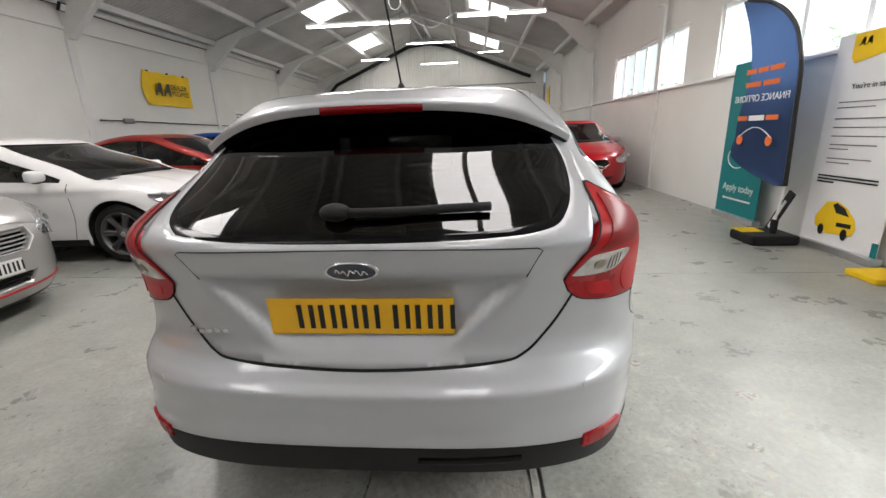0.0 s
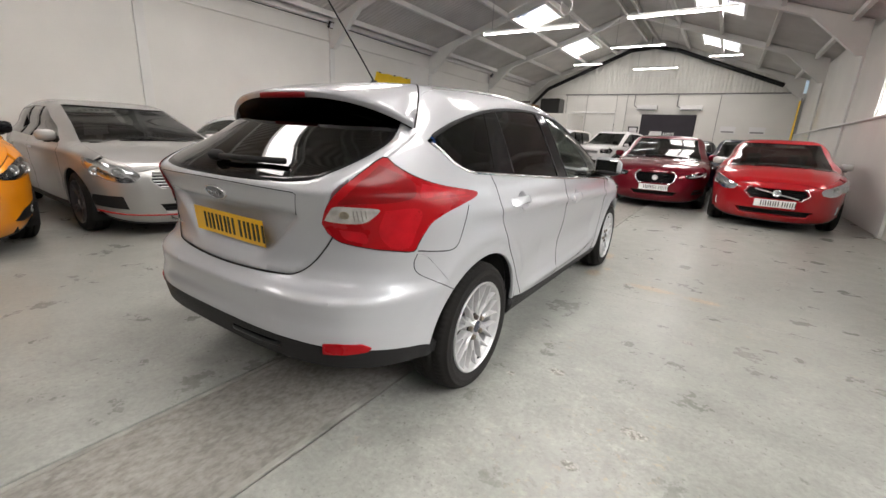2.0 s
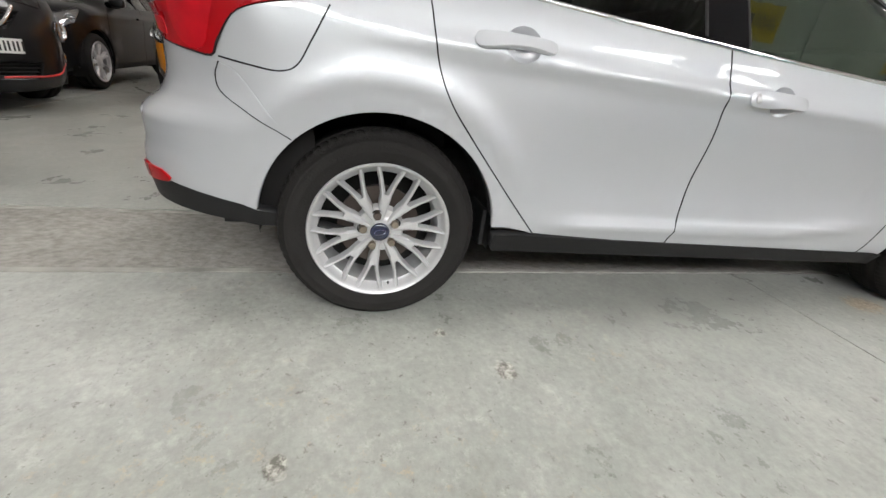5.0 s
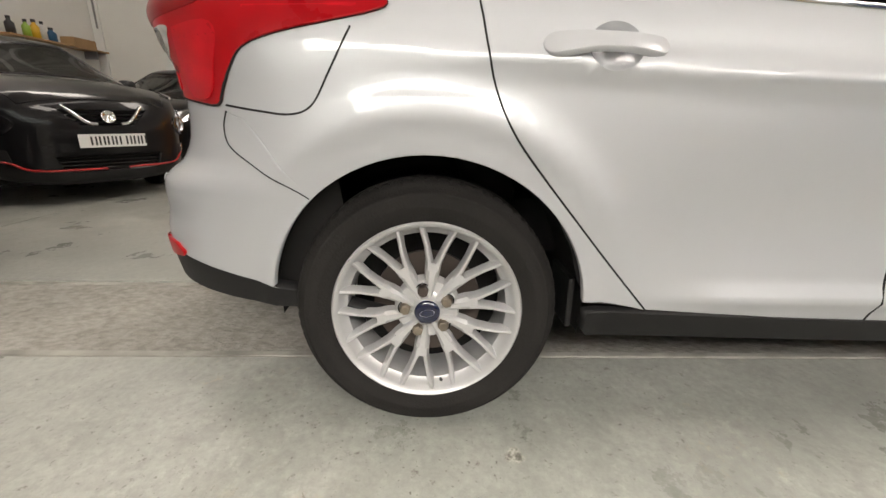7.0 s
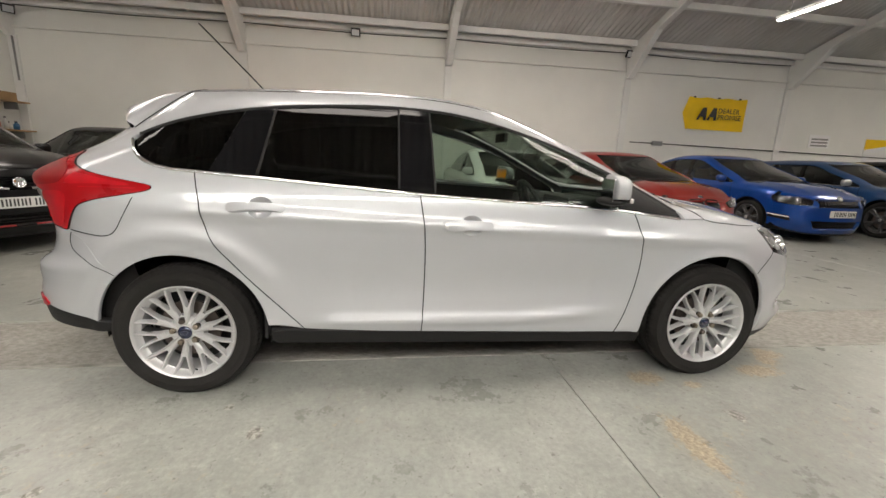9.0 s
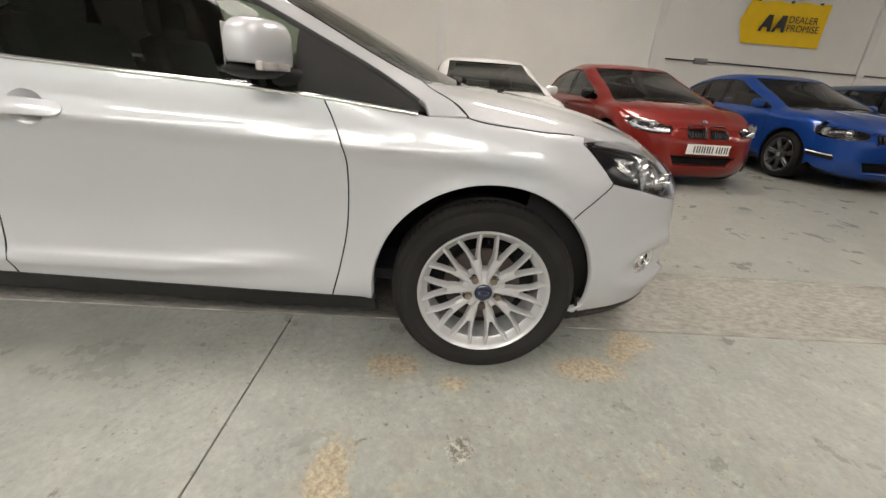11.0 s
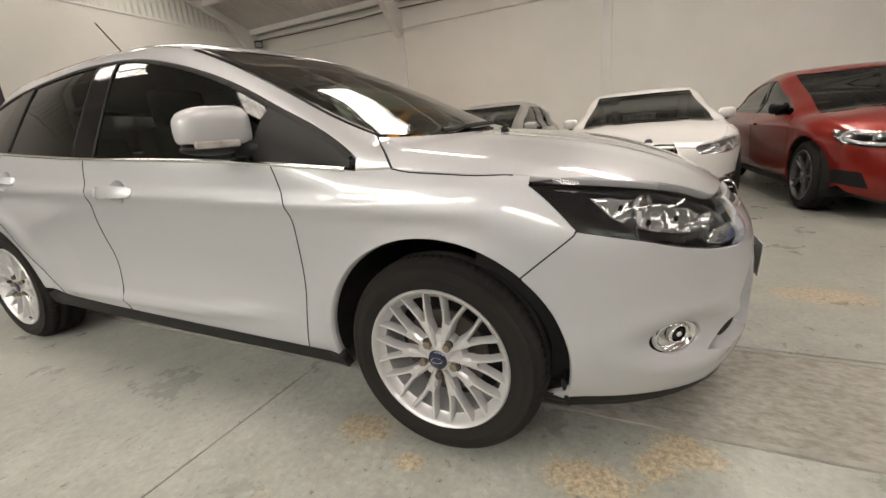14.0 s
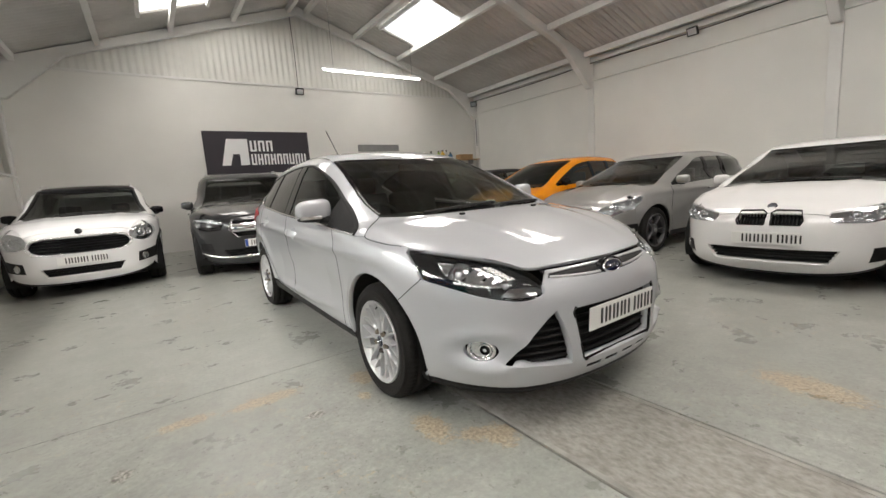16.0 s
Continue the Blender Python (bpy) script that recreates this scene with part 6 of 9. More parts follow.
    top_f = F2(np.stack([np.linspace(0.425, -0.425, 21), 0.725 + 0.0 * np.linspace(-1, 1, 21)], -1))
    halfF = np.vstack([hl_low[::-1], seam[1:], archf, B.side_to("wfront", np.array([(3.0, 0.235)]))])
    halfF[:, 0] = np.abs(halfF[:, 0])
    outer = np.vstack([(halfF * (-1, 1))[::-1], top_f[::-1][1:-1], halfF, lowf[2:-2]])
    holes = [F2(cen), F2(tri_r), F2(tri_r * (-1, 1))[::-1], F2(up_g), fog_r, (fog_r * (-1, 1))[::-1]] + [F2(s) for s in slots]
    fb = skin("front_bumper", B, "wfront", outer, P, car, h=0.028, lip=0.02, holes=holes, hole_lip=0.045,
              warp=lambda p, n: p + n * (0.014 * np.exp(-((np.hypot((np.abs(p[:, 0]) - 0.66) / 0.13, (p[:, 2] - 0.39) / 0.085) - 1.0) / 0.25) ** 2) - 0.02 * np.exp(-(np.hypot((np.abs(p[:, 0]) - 0.69) / 0.09, (p[:, 2] - 0.39) / 0.06)) ** 2))[:, None])
    link("bumper_lip", ribbon(B, "wfront", np.stack([a(np.linspace(53, -53, 41)), 0.214 - 0.018 * np.cos(a(np.linspace(53, -53, 41)) * 1.5)], -1), 0.034, off=0.004, lip=0.006), car, "black lower bumper lip", M["plastic"])
    for sx in (1, -1):
        flap = box(0.60, 0.80, -0.006, 0.006, -0.030, 0.055, 0.004)
        bmesh.ops.transform(flap, matrix=Matrix.Scale(sx, 4, (1, 0, 0)) @ Matrix.Translation((0, 3.010, 0.225)) @ Matrix.Rotation(radians(12), 4, "X"), verts=flap.verts[:])
        part("air_deflector", flap, M["plastic"], car, "black plastic flap ahead of the wheel")
    def slats(name, poly, zs, pad=0.0):
        for z in zs:
            xs_in = np.linspace(poly[:, 0].min(), poly[:, 0].max(), 60)
            ok = inside(np.stack([xs_in, np.full(60, z)], -1), poly)
            if ok.sum() > 3:
                xx = np.linspace(xs_in[ok].min() - pad, xs_in[ok].max() + pad, 16)
                link(name, ribbon(B, "front", np.stack([xx, np.full(16, z)], -1), 0.014, off=-0.034, lip=0.02), fb, "", M["plastic"])
    slats("grille_slat", cen, np.arange(0.33, 0.55, 0.042), -0.004)
    slats("grille_slat", tri_r, np.arange(0.33, 0.55, 0.034), -0.004)
    slats("grille_slat", tri_r * (-1, 1), np.arange(0.33, 0.55, 0.034), -0.004)
    link("grille_frame", ribbon(B, "front", np.vstack([cen, cen[:1]]), 0.018, off=0.002, lip=0.01), fb, "", M["gloss"])
    link("grille_bar", ribbon(B, "front", np.stack([np.linspace(-0.385, 0.385, 30), 0.684 + 0.016 * np.linspace(-1, 1, 30) ** 2], -1), 0.011, off=-0.001, lip=0.008), fb, "chrome grille bar", M["satin"])
    link("grille_back", ribbon(B, "front", np.stack([np.linspace(-0.40, 0.40, 24), 0.699 + 0.008 * np.linspace(-1, 1, 24) ** 2], -1), 0.06, off=-0.020, lip=0.0), fb, "", M["gloss"])
    link("grille_lining", ribbon(B, "front", np.stack([np.linspace(-0.40, 0.40, 24), 0.698 + 0.009 * np.linspace(-1, 1, 24) ** 2], -1), 0.040, off=-0.006, lip=0.004), fb, "", M["plastic"])
    # near-black sheet just inside each slot, put in for the shade of its depth
    for sl in slots:
        xx = np.linspace(sl[:, 0].min() + 0.002, sl[:, 0].max() - 0.002, 6)
        link("slot_shade", ribbon(B, "front", np.stack([xx, np.full(6, 0.2585)], -1), 0.025, off=-0.004, lip=0.002), fb, "", M["void"])
    c, n = B.hit("front", [(0, 0.694)])
    fbd = new("oval_badge")
    fbd.parent = fb
    mt = Matrix.Translation(Vector(c[0]) + Vector((0, 0.006, 0))) @ Vector((0, 1, 0.35)).normalized().to_track_quat("X", "Z").to_matrix().to_4x4()
    for nm, pr, mm in (("badge_rim", [(-0.02, 0.0745), (0.005, 0.073), (0.008, 0.068), (0.006, 0.064)], "chrome"), ("badge_field", [(0.007, 0.001), (0.0065, 0.04), (0.005, 0.065)], "badge")):
        bm = lathe(pr, 40)
        bmesh.ops.transform(bm, matrix=mt @ Matrix.Diagonal((1, 1, 0.42, 1)), verts=bm.verts[:])
        part(nm, bm, M[mm], fbd, "dark blue oval badge" if mm == "badge" else "", smooth=True)
    bm = tube([(0.0078, -0.042 + 0.0035 * k, 0.0075 * math.sin(k * 1.25) + 0.004 * math.sin(k * 0.55)) for k in range(25)], 0.0019, 6)
    bmesh.ops.transform(bm, matrix=mt, verts=bm.verts[:])
    part("badge_mark", bm, M["chrome"], fbd)
    bm = lathe([(-0.045, 0.094), (-0.006, 0.092), (0.001, 0.084), (-0.002, 0.070)], 40)
    bmesh.ops.transform(bm, matrix=mt @ Matrix.Diagonal((1, 1, 0.52, 1)), verts=bm.verts[:])
    part("badge_housing", bm, M["gloss"], fbd, smooth=True)
    plate(fb, "front_plate", Matrix.Translation((0, 3.537, 0.492)) @ Matrix.Rotation(math.pi, 4, "Z") @ Matrix.Rotation(radians(3), 4, "X"), 0.52, 0.111, "wplate", 4, blue=False)
    lipf = np.stack([a(np.linspace(57, -57, 41)), 0.195 - 0.018 * np.cos(a(np.linspace(57, -57, 41)) * 1.5)], -1)
    link("front_lip", ribbon(B, "wfront", lipf, 0.05, off=0.0, lip=0.01), car, "black plastic front lip", M["plastic"])

    # cabin
    cab = new("cabin")
    cab.parent = car
    part("cabin_floor", box(-0.70, 0.70, -0.5, 2.5, 0.27, 0.31), M["cloth"], cab)
    part("parcel_shelf", box(-0.56, 0.56, -0.60, -0.10, 0.94, 0.96, 0.005), M["cloth"], cab)
    bm = box(-0.70, 0.70, 1.98, 2.45, 0.60, 0.90, 0.06)
    part("dashboard", bm, M["trim"], cab, smooth=False)
    part("instrument_hood", box(0.16, 0.56, 1.93, 2.20, 0.86, 0.955, 0.03), M["trim"], cab)
    for x in (0.36, -0.36):
        for y0, rake in ((1.20, 14), (0.22, 18)):
            seat = part("seat_cushion", box(x - 0.25, x + 0.25, y0, y0 + 0.5, 0.38, 0.56, 0.05), M["cloth"], cab)
            bm = box(x - 0.24, x + 0.24, -0.07, 0.07, 0.0, 0.62, 0.05)
            bmesh.ops.transform(bm, matrix=Matrix.Translation((0, y0 - 0.02, 0.50)) @ Matrix.Rotation(radians(rake), 4, "X"), verts=bm.verts[:])
            part("seat_back", bm, M["cloth"], cab)
            hy = y0 - 0.02 - math.sin(radians(rake)) * 0.74
            bm = box(x - 0.13, x + 0.13, hy - 0.05, hy + 0.05, 1.10, 1.29, 0.045)
            part("headrest", bm, M["cloth"], cab)
    bm = bmesh.new()
    n = 36
    mt = Matrix.Translation((0.36, 1.80, 0.86)) @ Matrix.Rotation(radians(-66), 4, "X")
    tube([mt @ Vector((0.185 * math.cos(2 * math.pi * k / n), 0.185 * math.sin(2 * math.pi * k / n), 0)) for k in range(n + 1)], 0.014, 8, bm)
    for k in (0, 2, 3):
        rod(mt @ Vector((0, 0, -0.02)), mt @ Vector((0.18 * math.cos(k * 1.57), 0.18 * math.sin(k * 1.57), 0)), 0.017, 8, bm)
    part("steering_wheel", bm, M["trim"], cab, smooth=True)
    part("interior_mirror", box(-0.115, 0.115, 1.66, 1.69, 1.265, 1.325, 0.012), M["plastic"], cab)
    skin("headlining", B, "top", np.vstack([np.stack([EDGE(np.linspace(-0.3, 1.45, 12)) - 0.03, np.linspace(-0.3, 1.45, 12)], -1), np.stack([-EDGE(np.linspace(1.45, -0.3, 12)) + 0.03, np.linspace(1.45, -0.3, 12)], -1)]),
         "headlining", cab, h=0.12, off=-0.03, lip=0)
    return car


focus(pose(0, 0, 0))


# ---- the other cars ----
def make_body(c):
    n, ro, hw, h, wb = c["wb"] + c["fo"], c["ro"], c["hw"], c["h"], c["wb"]
    zb, zh, zc, yc, yf = c["belt"], c["zh"], c["zc"], c["yc"], c["yrf"]
    if c["kind"] == "notch":
        zd = c["zd"]
        top = [(-ro, zd - 0.06), (-ro + 0.10, zd), (-ro + 0.45, zd + 0.025), (c["ywb"], zd + 0.04), (c["yrr"] - 0.12, h - 0.09), (c["yrr"] + 0.12, h - 0.035)]
        rear = [(0.15, -ro + 0.12), (0.3, -ro + 0.03), (0.55, -ro), (0.8, -ro + 0.03), (1.0, -ro + 0.05), (1.5, -ro + 0.1)]
    else:
        top = [(-ro - 0.02, h - 0.22), (-ro + 0.18, h - 0.13), (-ro + 0.55, h - 0.05), (c["yrr"], h - 0.012)]
        s = c.get("tail", 0.45)
        rear = [(0.15, -ro + 0.12), (0.3, -ro + 0.03), (0.55, -ro), (0.85, -ro + 0.03), (zb + 0.05, -ro + 0.08), (h - 0.1, -ro + 0.08 + s * (h - 0.15 - zb)), (h + 0.1, -ro + 0.2 + s * (h - zb))]
    top += [((c["yrr"] + yf) / 2 + 0.15, h), (yf, h - 0.035), (yf + 0.3 * (yc - yf), h - 0.04 - 0.27 * (h - zc)), (yc - 0.15, zc + 0.085), (yc + 0.06, zc), (yc + 0.3, zc - 0.03),
            ((yc + n) / 2 + 0.1, zh + 0.55 * (zc - zh)), (n - 0.22, zh + 0.03), (n - 0.08, zh - 0.03), (n, zh - 0.12)]
    front = [(0.12, n - 0.10), (0.2, n - 0.04), (0.3, n), (0.45, n + 0.005), (zh - 0.18, n - 0.005), (zh - 0.08, n - 0.03), (zh, n - 0.09), (zh + 0.12, n - 0.3)]
    zs, k = np.array([0.15, 0.24, 0.34, 0.5, 0.68, 0.82, 0.92, 1.0]), zb
    side = [(z * k, hw * w) for z, w in zip(zs, (0.90, 0.945, 0.968, 0.985, 1.0, 0.998, 0.982, 0.955))]
    tum = c.get("tumble", 0.26)
    side += [(zb + 0.12 * (h - zb) / 0.45, hw * (0.955 - 0.115 * tum / 0.26)), (zb + 0.55 * (h - zb), hw * (0.955 - 0.6 * tum)), (h - 0.02, hw * (0.955 - 1.12 * tum)), (h + 0.1, hw * (0.95 - 1.45 * tum))]
    plan = [(-ro, -0.12), (-ro + 0.3, -0.05), (-0.1, -0.005), (0.5, 0), (wb - 0.3, 0), (wb + 0.1, -0.012), (n - 0.5, -0.045), (n - 0.2, -0.11), (n, -0.2)]
    return Body(top, rear, front, side, plan, wb, c["rw"], kt=c.get("kt", 0.22), kr=(0.08, 0.35), kf=c.get("kf", (0.18, 0.5)), crown=0.05, belt=zb, r_roof=0.13, r_side=0.17, r_end=0.06,
                cab=[(-ro, -0.10), (0.0, -0.03), (0.7, 0.0), (wb, 0.0)],
                extra=lambda y, z: 0.014 * np.exp(-(((z - (zb - 0.12)) / 0.035) ** 2)) - 0.012 * np.exp(-(((z - 0.52 * zb) / 0.11) ** 2)) * np.clip((y - 0.45) / 0.2, 0, 1) * np.clip((wb - 0.45 - y) / 0.2, 0, 1))


def car(name, label, c, m, group="cars parked in the hall"):
    """A parked car of kind hatch, notch or high, seen mostly from its front."""
    B = c.get("body") or make_body(c)
    wb, n, ro, hw, h, rw = c["wb"], c["wb"] + c["fo"], c["ro"], c["hw"], c["h"], c["rw"]
    zb, yc, yf, zh = c["belt"], c["yc"], c["yrf"], c["zh"]
    o = thing(name, label, "car", m @ pose(0, -n, 0), group)
    P, H, a = c["paint"], 0.075, np.radians
    ra, clear = rw + 0.05, c.get("clear", 0.22)
    edge = pch((-ro, 0.52 * hw), (-0.2, 0.60 * hw), (0.7, 0.64 * hw), (yf, 0.65 * hw), ((yf + yc) / 2, 0.71 * hw), (yc, 0.80 * hw), (wb + 0.1, 0.84 * hw), (n - 0.45, 0.80 * hw), (n - 0.2, 0.66 * hw))
    belt = pch((-ro, zb + 0.06), (0.3, zb + 0.02), (1.4, zb - 0.01), (wb, zb - 0.055))
    dtop = lambda y: B.top(np.asarray(y) + 0.09) - c.get("dt", 0.105)
    ysplit = wb + ra + 0.05
    # window line: from rear end to where the top line meets the belt at the front
    yy = np.linspace(c["dlo"], yc + 0.35, 120)
    ok = dtop(yy) > belt(yy) + 0.03
    y1 = yy[np.where(ok)[0].max()]
    y0 = yy[np.where(ok)[0].min()]
    dlo = np.vstack([along(belt, y0 + c.get("cut", 0.12), y1, 18), along(dtop, y1, y0, 24)])
    door = [(y0 + 0.62, y0 + 0.5)] if c["doors"] == 2 else [(0.40, 0.1), (c["bp"], c["bp"])]
    arcs = lambda yc_, a0, a1: arc(yc_, ra, a0, a1, 16, cz=rw)
    low = np.vstack([[(ysplit, clear + 0.08)], arcs(wb, -10, 190), along(lambda y: 0 * y + clear, wb - ra - 0.02, ra + 0.02, 6), arcs(0, -10, 190), [(-ro + 0.35, clear + 0.1), (-ro + 0.33, 0.6), (-ro + 0.36, zb - 0.05)]])
    ys = np.linspace(-ro + 0.42, ysplit - 0.03, 40)
    up3 = B.hit("top", np.stack([edge(ys), ys], -1))[0]
    up = B.to("barrel", up3)
    lowb = B.side_to("barrel", low)
    frontcol = B.side_to("barrel", np.array([(ysplit, 0.45), (ysplit, 0.58), (ysplit - 0.01, 0.68)]))
    hole = B.side_to("barrel", dlo)
    for mir in (False, True):
        kw = {"mirror": mir}
        sx = -1 if mir else 1
        skin("body_side", B, "barrel", np.vstack([frontcol, up[::-1], lowb[::-1]]), P, o, h=H, lip=0.02, holes=[hole], hole_lip=0.012, **kw)
        skin("side_glass", B, "barrel", hole, "dim", o, "dark side windows", h=0.12, off=-0.012, lip=0, **kw)
        for k, (yb, yt) in enumerate([(c["bp"], c["bp"] - 0.03)] + ([(0.52, 0.42)] if c["doors"] == 4 else [])):
            w = 0.045
            q = np.array([(yb - w, float(belt(yb - w)) - 0.002), (yb + w, float(belt(yb + w)) - 0.002), (yt + w, float(dtop(yt + w)) + 0.004), (yt - w, float(dtop(yt - w)) + 0.004)])
            skin("pillar_trim", B, "side", q, "gloss", o, h=0.1, off=-0.004, lip=0.01, **kw)
        if c.get("strip"):
            link("bright_strip", ribbon(B, "side", along(belt, y0 + 0.1, y1, 30, dz=-0.004), 0.016, off=0.004, mirror=mir), o, "", M[c["strip"]])
        # door joints and handles
        yb = c["bp"]
        fs = yc - 0.18
        lines = [cr([(yb + 0.01, clear + 0.04), (yb + 0.02, 0.6), (yb, float(belt(yb)))], 5), cr([(fs - 0.06, clear + 0.04), (fs + 0.02, 0.55), (fs, float(belt(fs)) - 0.01)], 5),
                 np.stack([np.linspace(0.45, fs - 0.06, 20), np.full(20, clear + 0.05)], -1)]
        if c["doors"] == 4:
            lines.append(cr([(0.42, clear + 0.05), (0.30, 0.58), (0.12, 0.75), (0.10, float(belt(0.1)))], 5))
        for ln in lines:
            link("door_joint", ribbon(B, "side", ln, 0.009, off=0.0015, lip=0.003, mirror=mir), o, "", M["void"])
        for yh in ([yb + 0.18] if c["doors"] == 2 else [yb + 0.18, 0.30]):
            zz = zb - 0.13
            hp, hn = B.hit("side", [(yh, zz)])
            bm = box(-0.012, 0.022, -0.095, 0.095, -0.014, 0.014, 0.008)
            bmesh.ops.translate(bm, vec=(hp[0][0] + 0.012, yh, zz), verts=bm.verts[:])
            if mir:
                bmesh.ops.scale(bm, vec=(-1, 1, 1), verts=bm.verts[:])
                bmesh.ops.reverse_faces(bm, faces=bm.faces[:])
            part("door_handle", bm, M[c.get("handle", P)], o)
        # sill strip
        skin("sill_cover", B, "side", np.array([(ra + 0.03, clear), (wb - ra - 0.03, clear), (wb - ra - 0.03, clear + 0.07), (ra + 0.03, clear + 0.07)]), c.get("sill", "plastic"), o, h=0.15, off=0.008, lip=0.03, **kw)
        if c.get("cladding"):
            for yw in (0, wb):
                link("arch_trim", ribbon(B, "side", arc(yw, ra + 0.03, 8, 172, 30, cz=rw), 0.06, off=0.008, lip=0.012, mirror=mir), o, "black arch trim", M["plastic"])
        # mirror
        mo = new("door_mirror")
        mo.parent = o
        mx, my, mz = hw + 0.01, y1 - 0.22, float(belt(y1)) + 0.075
        bm = bmesh.new()
        bmesh.ops.create_uvsphere(bm, u_segments=20, v_segments=12, radius=1)
        for v in bm.verts:
            q = v.co
            kk = lambda t: math.copysign(abs(t) ** 0.6, t)
            q.x, q.y, q.z = kk(q.x) * 0.092, (kk(q.y) if q.y > 0 else q.y * 0.25) * 0.07, kk(q.z) * 0.062
        bmesh.ops.transform(bm, matrix=Matrix.Translation((sx * mx, my, mz)) @ Matrix.Rotation(radians(-10 * sx), 4, "Z"), verts=bm.verts[:])
        part("mirror_shell", bm, M[c.get("mirror", P)], mo, smooth=True)
        part("mirror_arm", tube([(sx * (hw - 0.12), my + 0.05, mz - 0.06), (sx * (hw + 0.03), my, mz - 0.05)], 0.025, 8), M["plastic"], mo)
        # headlamp
        hl = np.array(c["lamp"], float)
        uv = cr(np.vstack([np.stack([a(hl[:, 0]), hl[:, 1]], -1)] * 2)[: len(hl) + 1], 4)[:-1]
        lamp = skin("headlamp", B, "wfront", uv, c.get("lampback", "gloss"), o, "clear headlamp", h=0.04, off=0.004, lip=0.02, **kw)
        cover = skin("lamp_cover", B, "wfront", uv, "lamp", lamp, h=0.05, off=0.028, lip=0.022, **kw)
        cover.visible_shadow = False
        cen_t = hl.mean(0)
        for th, zz, rad in c.get("eyes", [(cen_t[0] - 4, cen_t[1], 0.045), (cen_t[0] + 6, cen_t[1] + 0.008, 0.05)]):
            q, nn = B.hit("wfront", [(a(th), zz)])
            q, nn = q[0] * (sx, 1, 1), nn[0] * (sx, 1, 1)
            aim = Vector((nn[0] * 0.6, 1.0, 0.05)).normalized()
            mt = Matrix.Translation(Vector(q) + Vector(nn) * 0.016) @ aim.to_track_quat("X", "Z").to_matrix().to_4x4()
            bm = lathe([(0.004, rad), (0.006, rad * 0.86), (-0.006, rad * 0.8), (-0.012, rad * 0.5), (0.0, rad * 0.3), (0.003, 0.001)], 22)
            bmesh.ops.transform(bm, matrix=mt, verts=bm.verts[:])
            part("lamp_reflector", bm, M["reflector"], lamp, smooth=True)
        if c.get("brow"):
            bw = np.array(c["brow"], float)
            link("day_lamp", ribbon(B, "wfront", cr(np.stack([a(bw[:, 0]), bw[:, 1]], -1), 5), 0.02, off=0.024, lip=0.008, mirror=mir), lamp, "white day-running lamp", M["bulb"])
        for poly in c.get("intakes", []):
            q = np.array(poly, float)
            q[:, 0] = a(q[:, 0])
            skin("side_intake", B, "wfront", q, "plastic", o, "black bumper intake", h=0.06, off=0.003, lip=0.01, **kw)
        for th, zz, rad in c.get("fogs", []):
            q, nn = B.hit("wfront", [(a(th), zz)])
            q, nn = q[0] * (sx, 1, 1), nn[0] * (sx, 1, 1)
            mt = Matrix.Translation(Vector(q) + Vector(nn) * 0.006) @ Vector(nn).to_track_quat("X", "Z").to_matrix().to_4x4()
            bm = lathe([(0.0, rad), (0.01, rad * 0.9), (0.004, rad * 0.75), (0.006, 0.001)], 20)
            bmesh.ops.transform(bm, matrix=mt, verts=bm.verts[:])
            part("fog_lamp", bm, M["reflector"], o, smooth=True)
        for kind_, pts_, mm_, wd_ in c.get("lines", []):
            q = np.array(pts_, float)
            if kind_ == "wfront":
                q[:, 0] = a(q[:, 0])
            link("bumper_trim", ribbon(B, kind_, cr(q, 5), wd_, off=0.008, lip=0.01, mirror=mir), o, "", M[mm_])
        # arches and wheels
        for yw in (0.0, wb):
            bm = bmesh.new()
            rows = []
            for ang in np.radians(np.linspace(-25, 205, 22)):
                rows.append([bm.verts.new((sx * x, yw + (ra + e) * math.cos(ang), rw + (ra + e) * math.sin(ang))) for x, e in ((hw - 0.035, 0.003), (hw - 0.42, 0.01))])
            for q0, q1 in zip(rows[:-1], rows[1:]):
                bm.faces.new((q0[0], q0[1], q1[1], q1[0]))
            inner = bm.verts.new((sx * (hw - 0.42), yw, rw))
            for q0, q1 in zip(rows[:-1], rows[1:]):
                bm.faces.new((q0[1], inner, q1[1]))
            part("wheel_arch_liner", bm, M["void"], o)
            wheel(o, "wheel", (sx * (hw - 0.015), yw, rw), sx, R=rw, rim=rw - c.get("wall", 0.085), width=0.225, spokes=c.get("spokes", "5"), rimmat=c.get("rim", "alloy"), detail=False, turn=c.get("spin", 10))
    # roof, screen, bonnet, tail
    x9 = np.linspace(-1, 1, 13)
    ys = np.linspace(c["yrr"] - (0.25 if c["kind"] != "notch" else 0.1), yf, 20)
    fr = lambda y, b: np.stack([-x9 * float(edge(y)), y + b * (1 - x9 ** 2)], -1)[1:-1]
    strip = lambda y0, y1, k=20: np.linspace(y0, y1, k)
    ring = lambda ya, yb, ba, bb: np.vstack([np.stack([edge(strip(ya, yb)) - 0.003, strip(ya, yb)], -1), fr(yb, bb), np.stack([-(edge(strip(yb, ya)) - 0.003), strip(yb, ya)], -1), fr(ya, ba)[::-1]])
    yrr = c["yrr"] if c["kind"] == "notch" else -ro + 0.44
    skin("roof", B, "top", ring(yrr, yf, 0, 0.12), c.get("roof", P), o, h=0.09, lip=0.015)
    skin("windscreen", B, "top", ring(yf + 0.008, yc, 0.12, 0.10), "dim", o, "windscreen reflecting the roof", h=0.12, off=-0.006, lip=0)
    if c.get("pillars"):
        ps = np.linspace(yf - 0.05, yc - 0.02, 16)
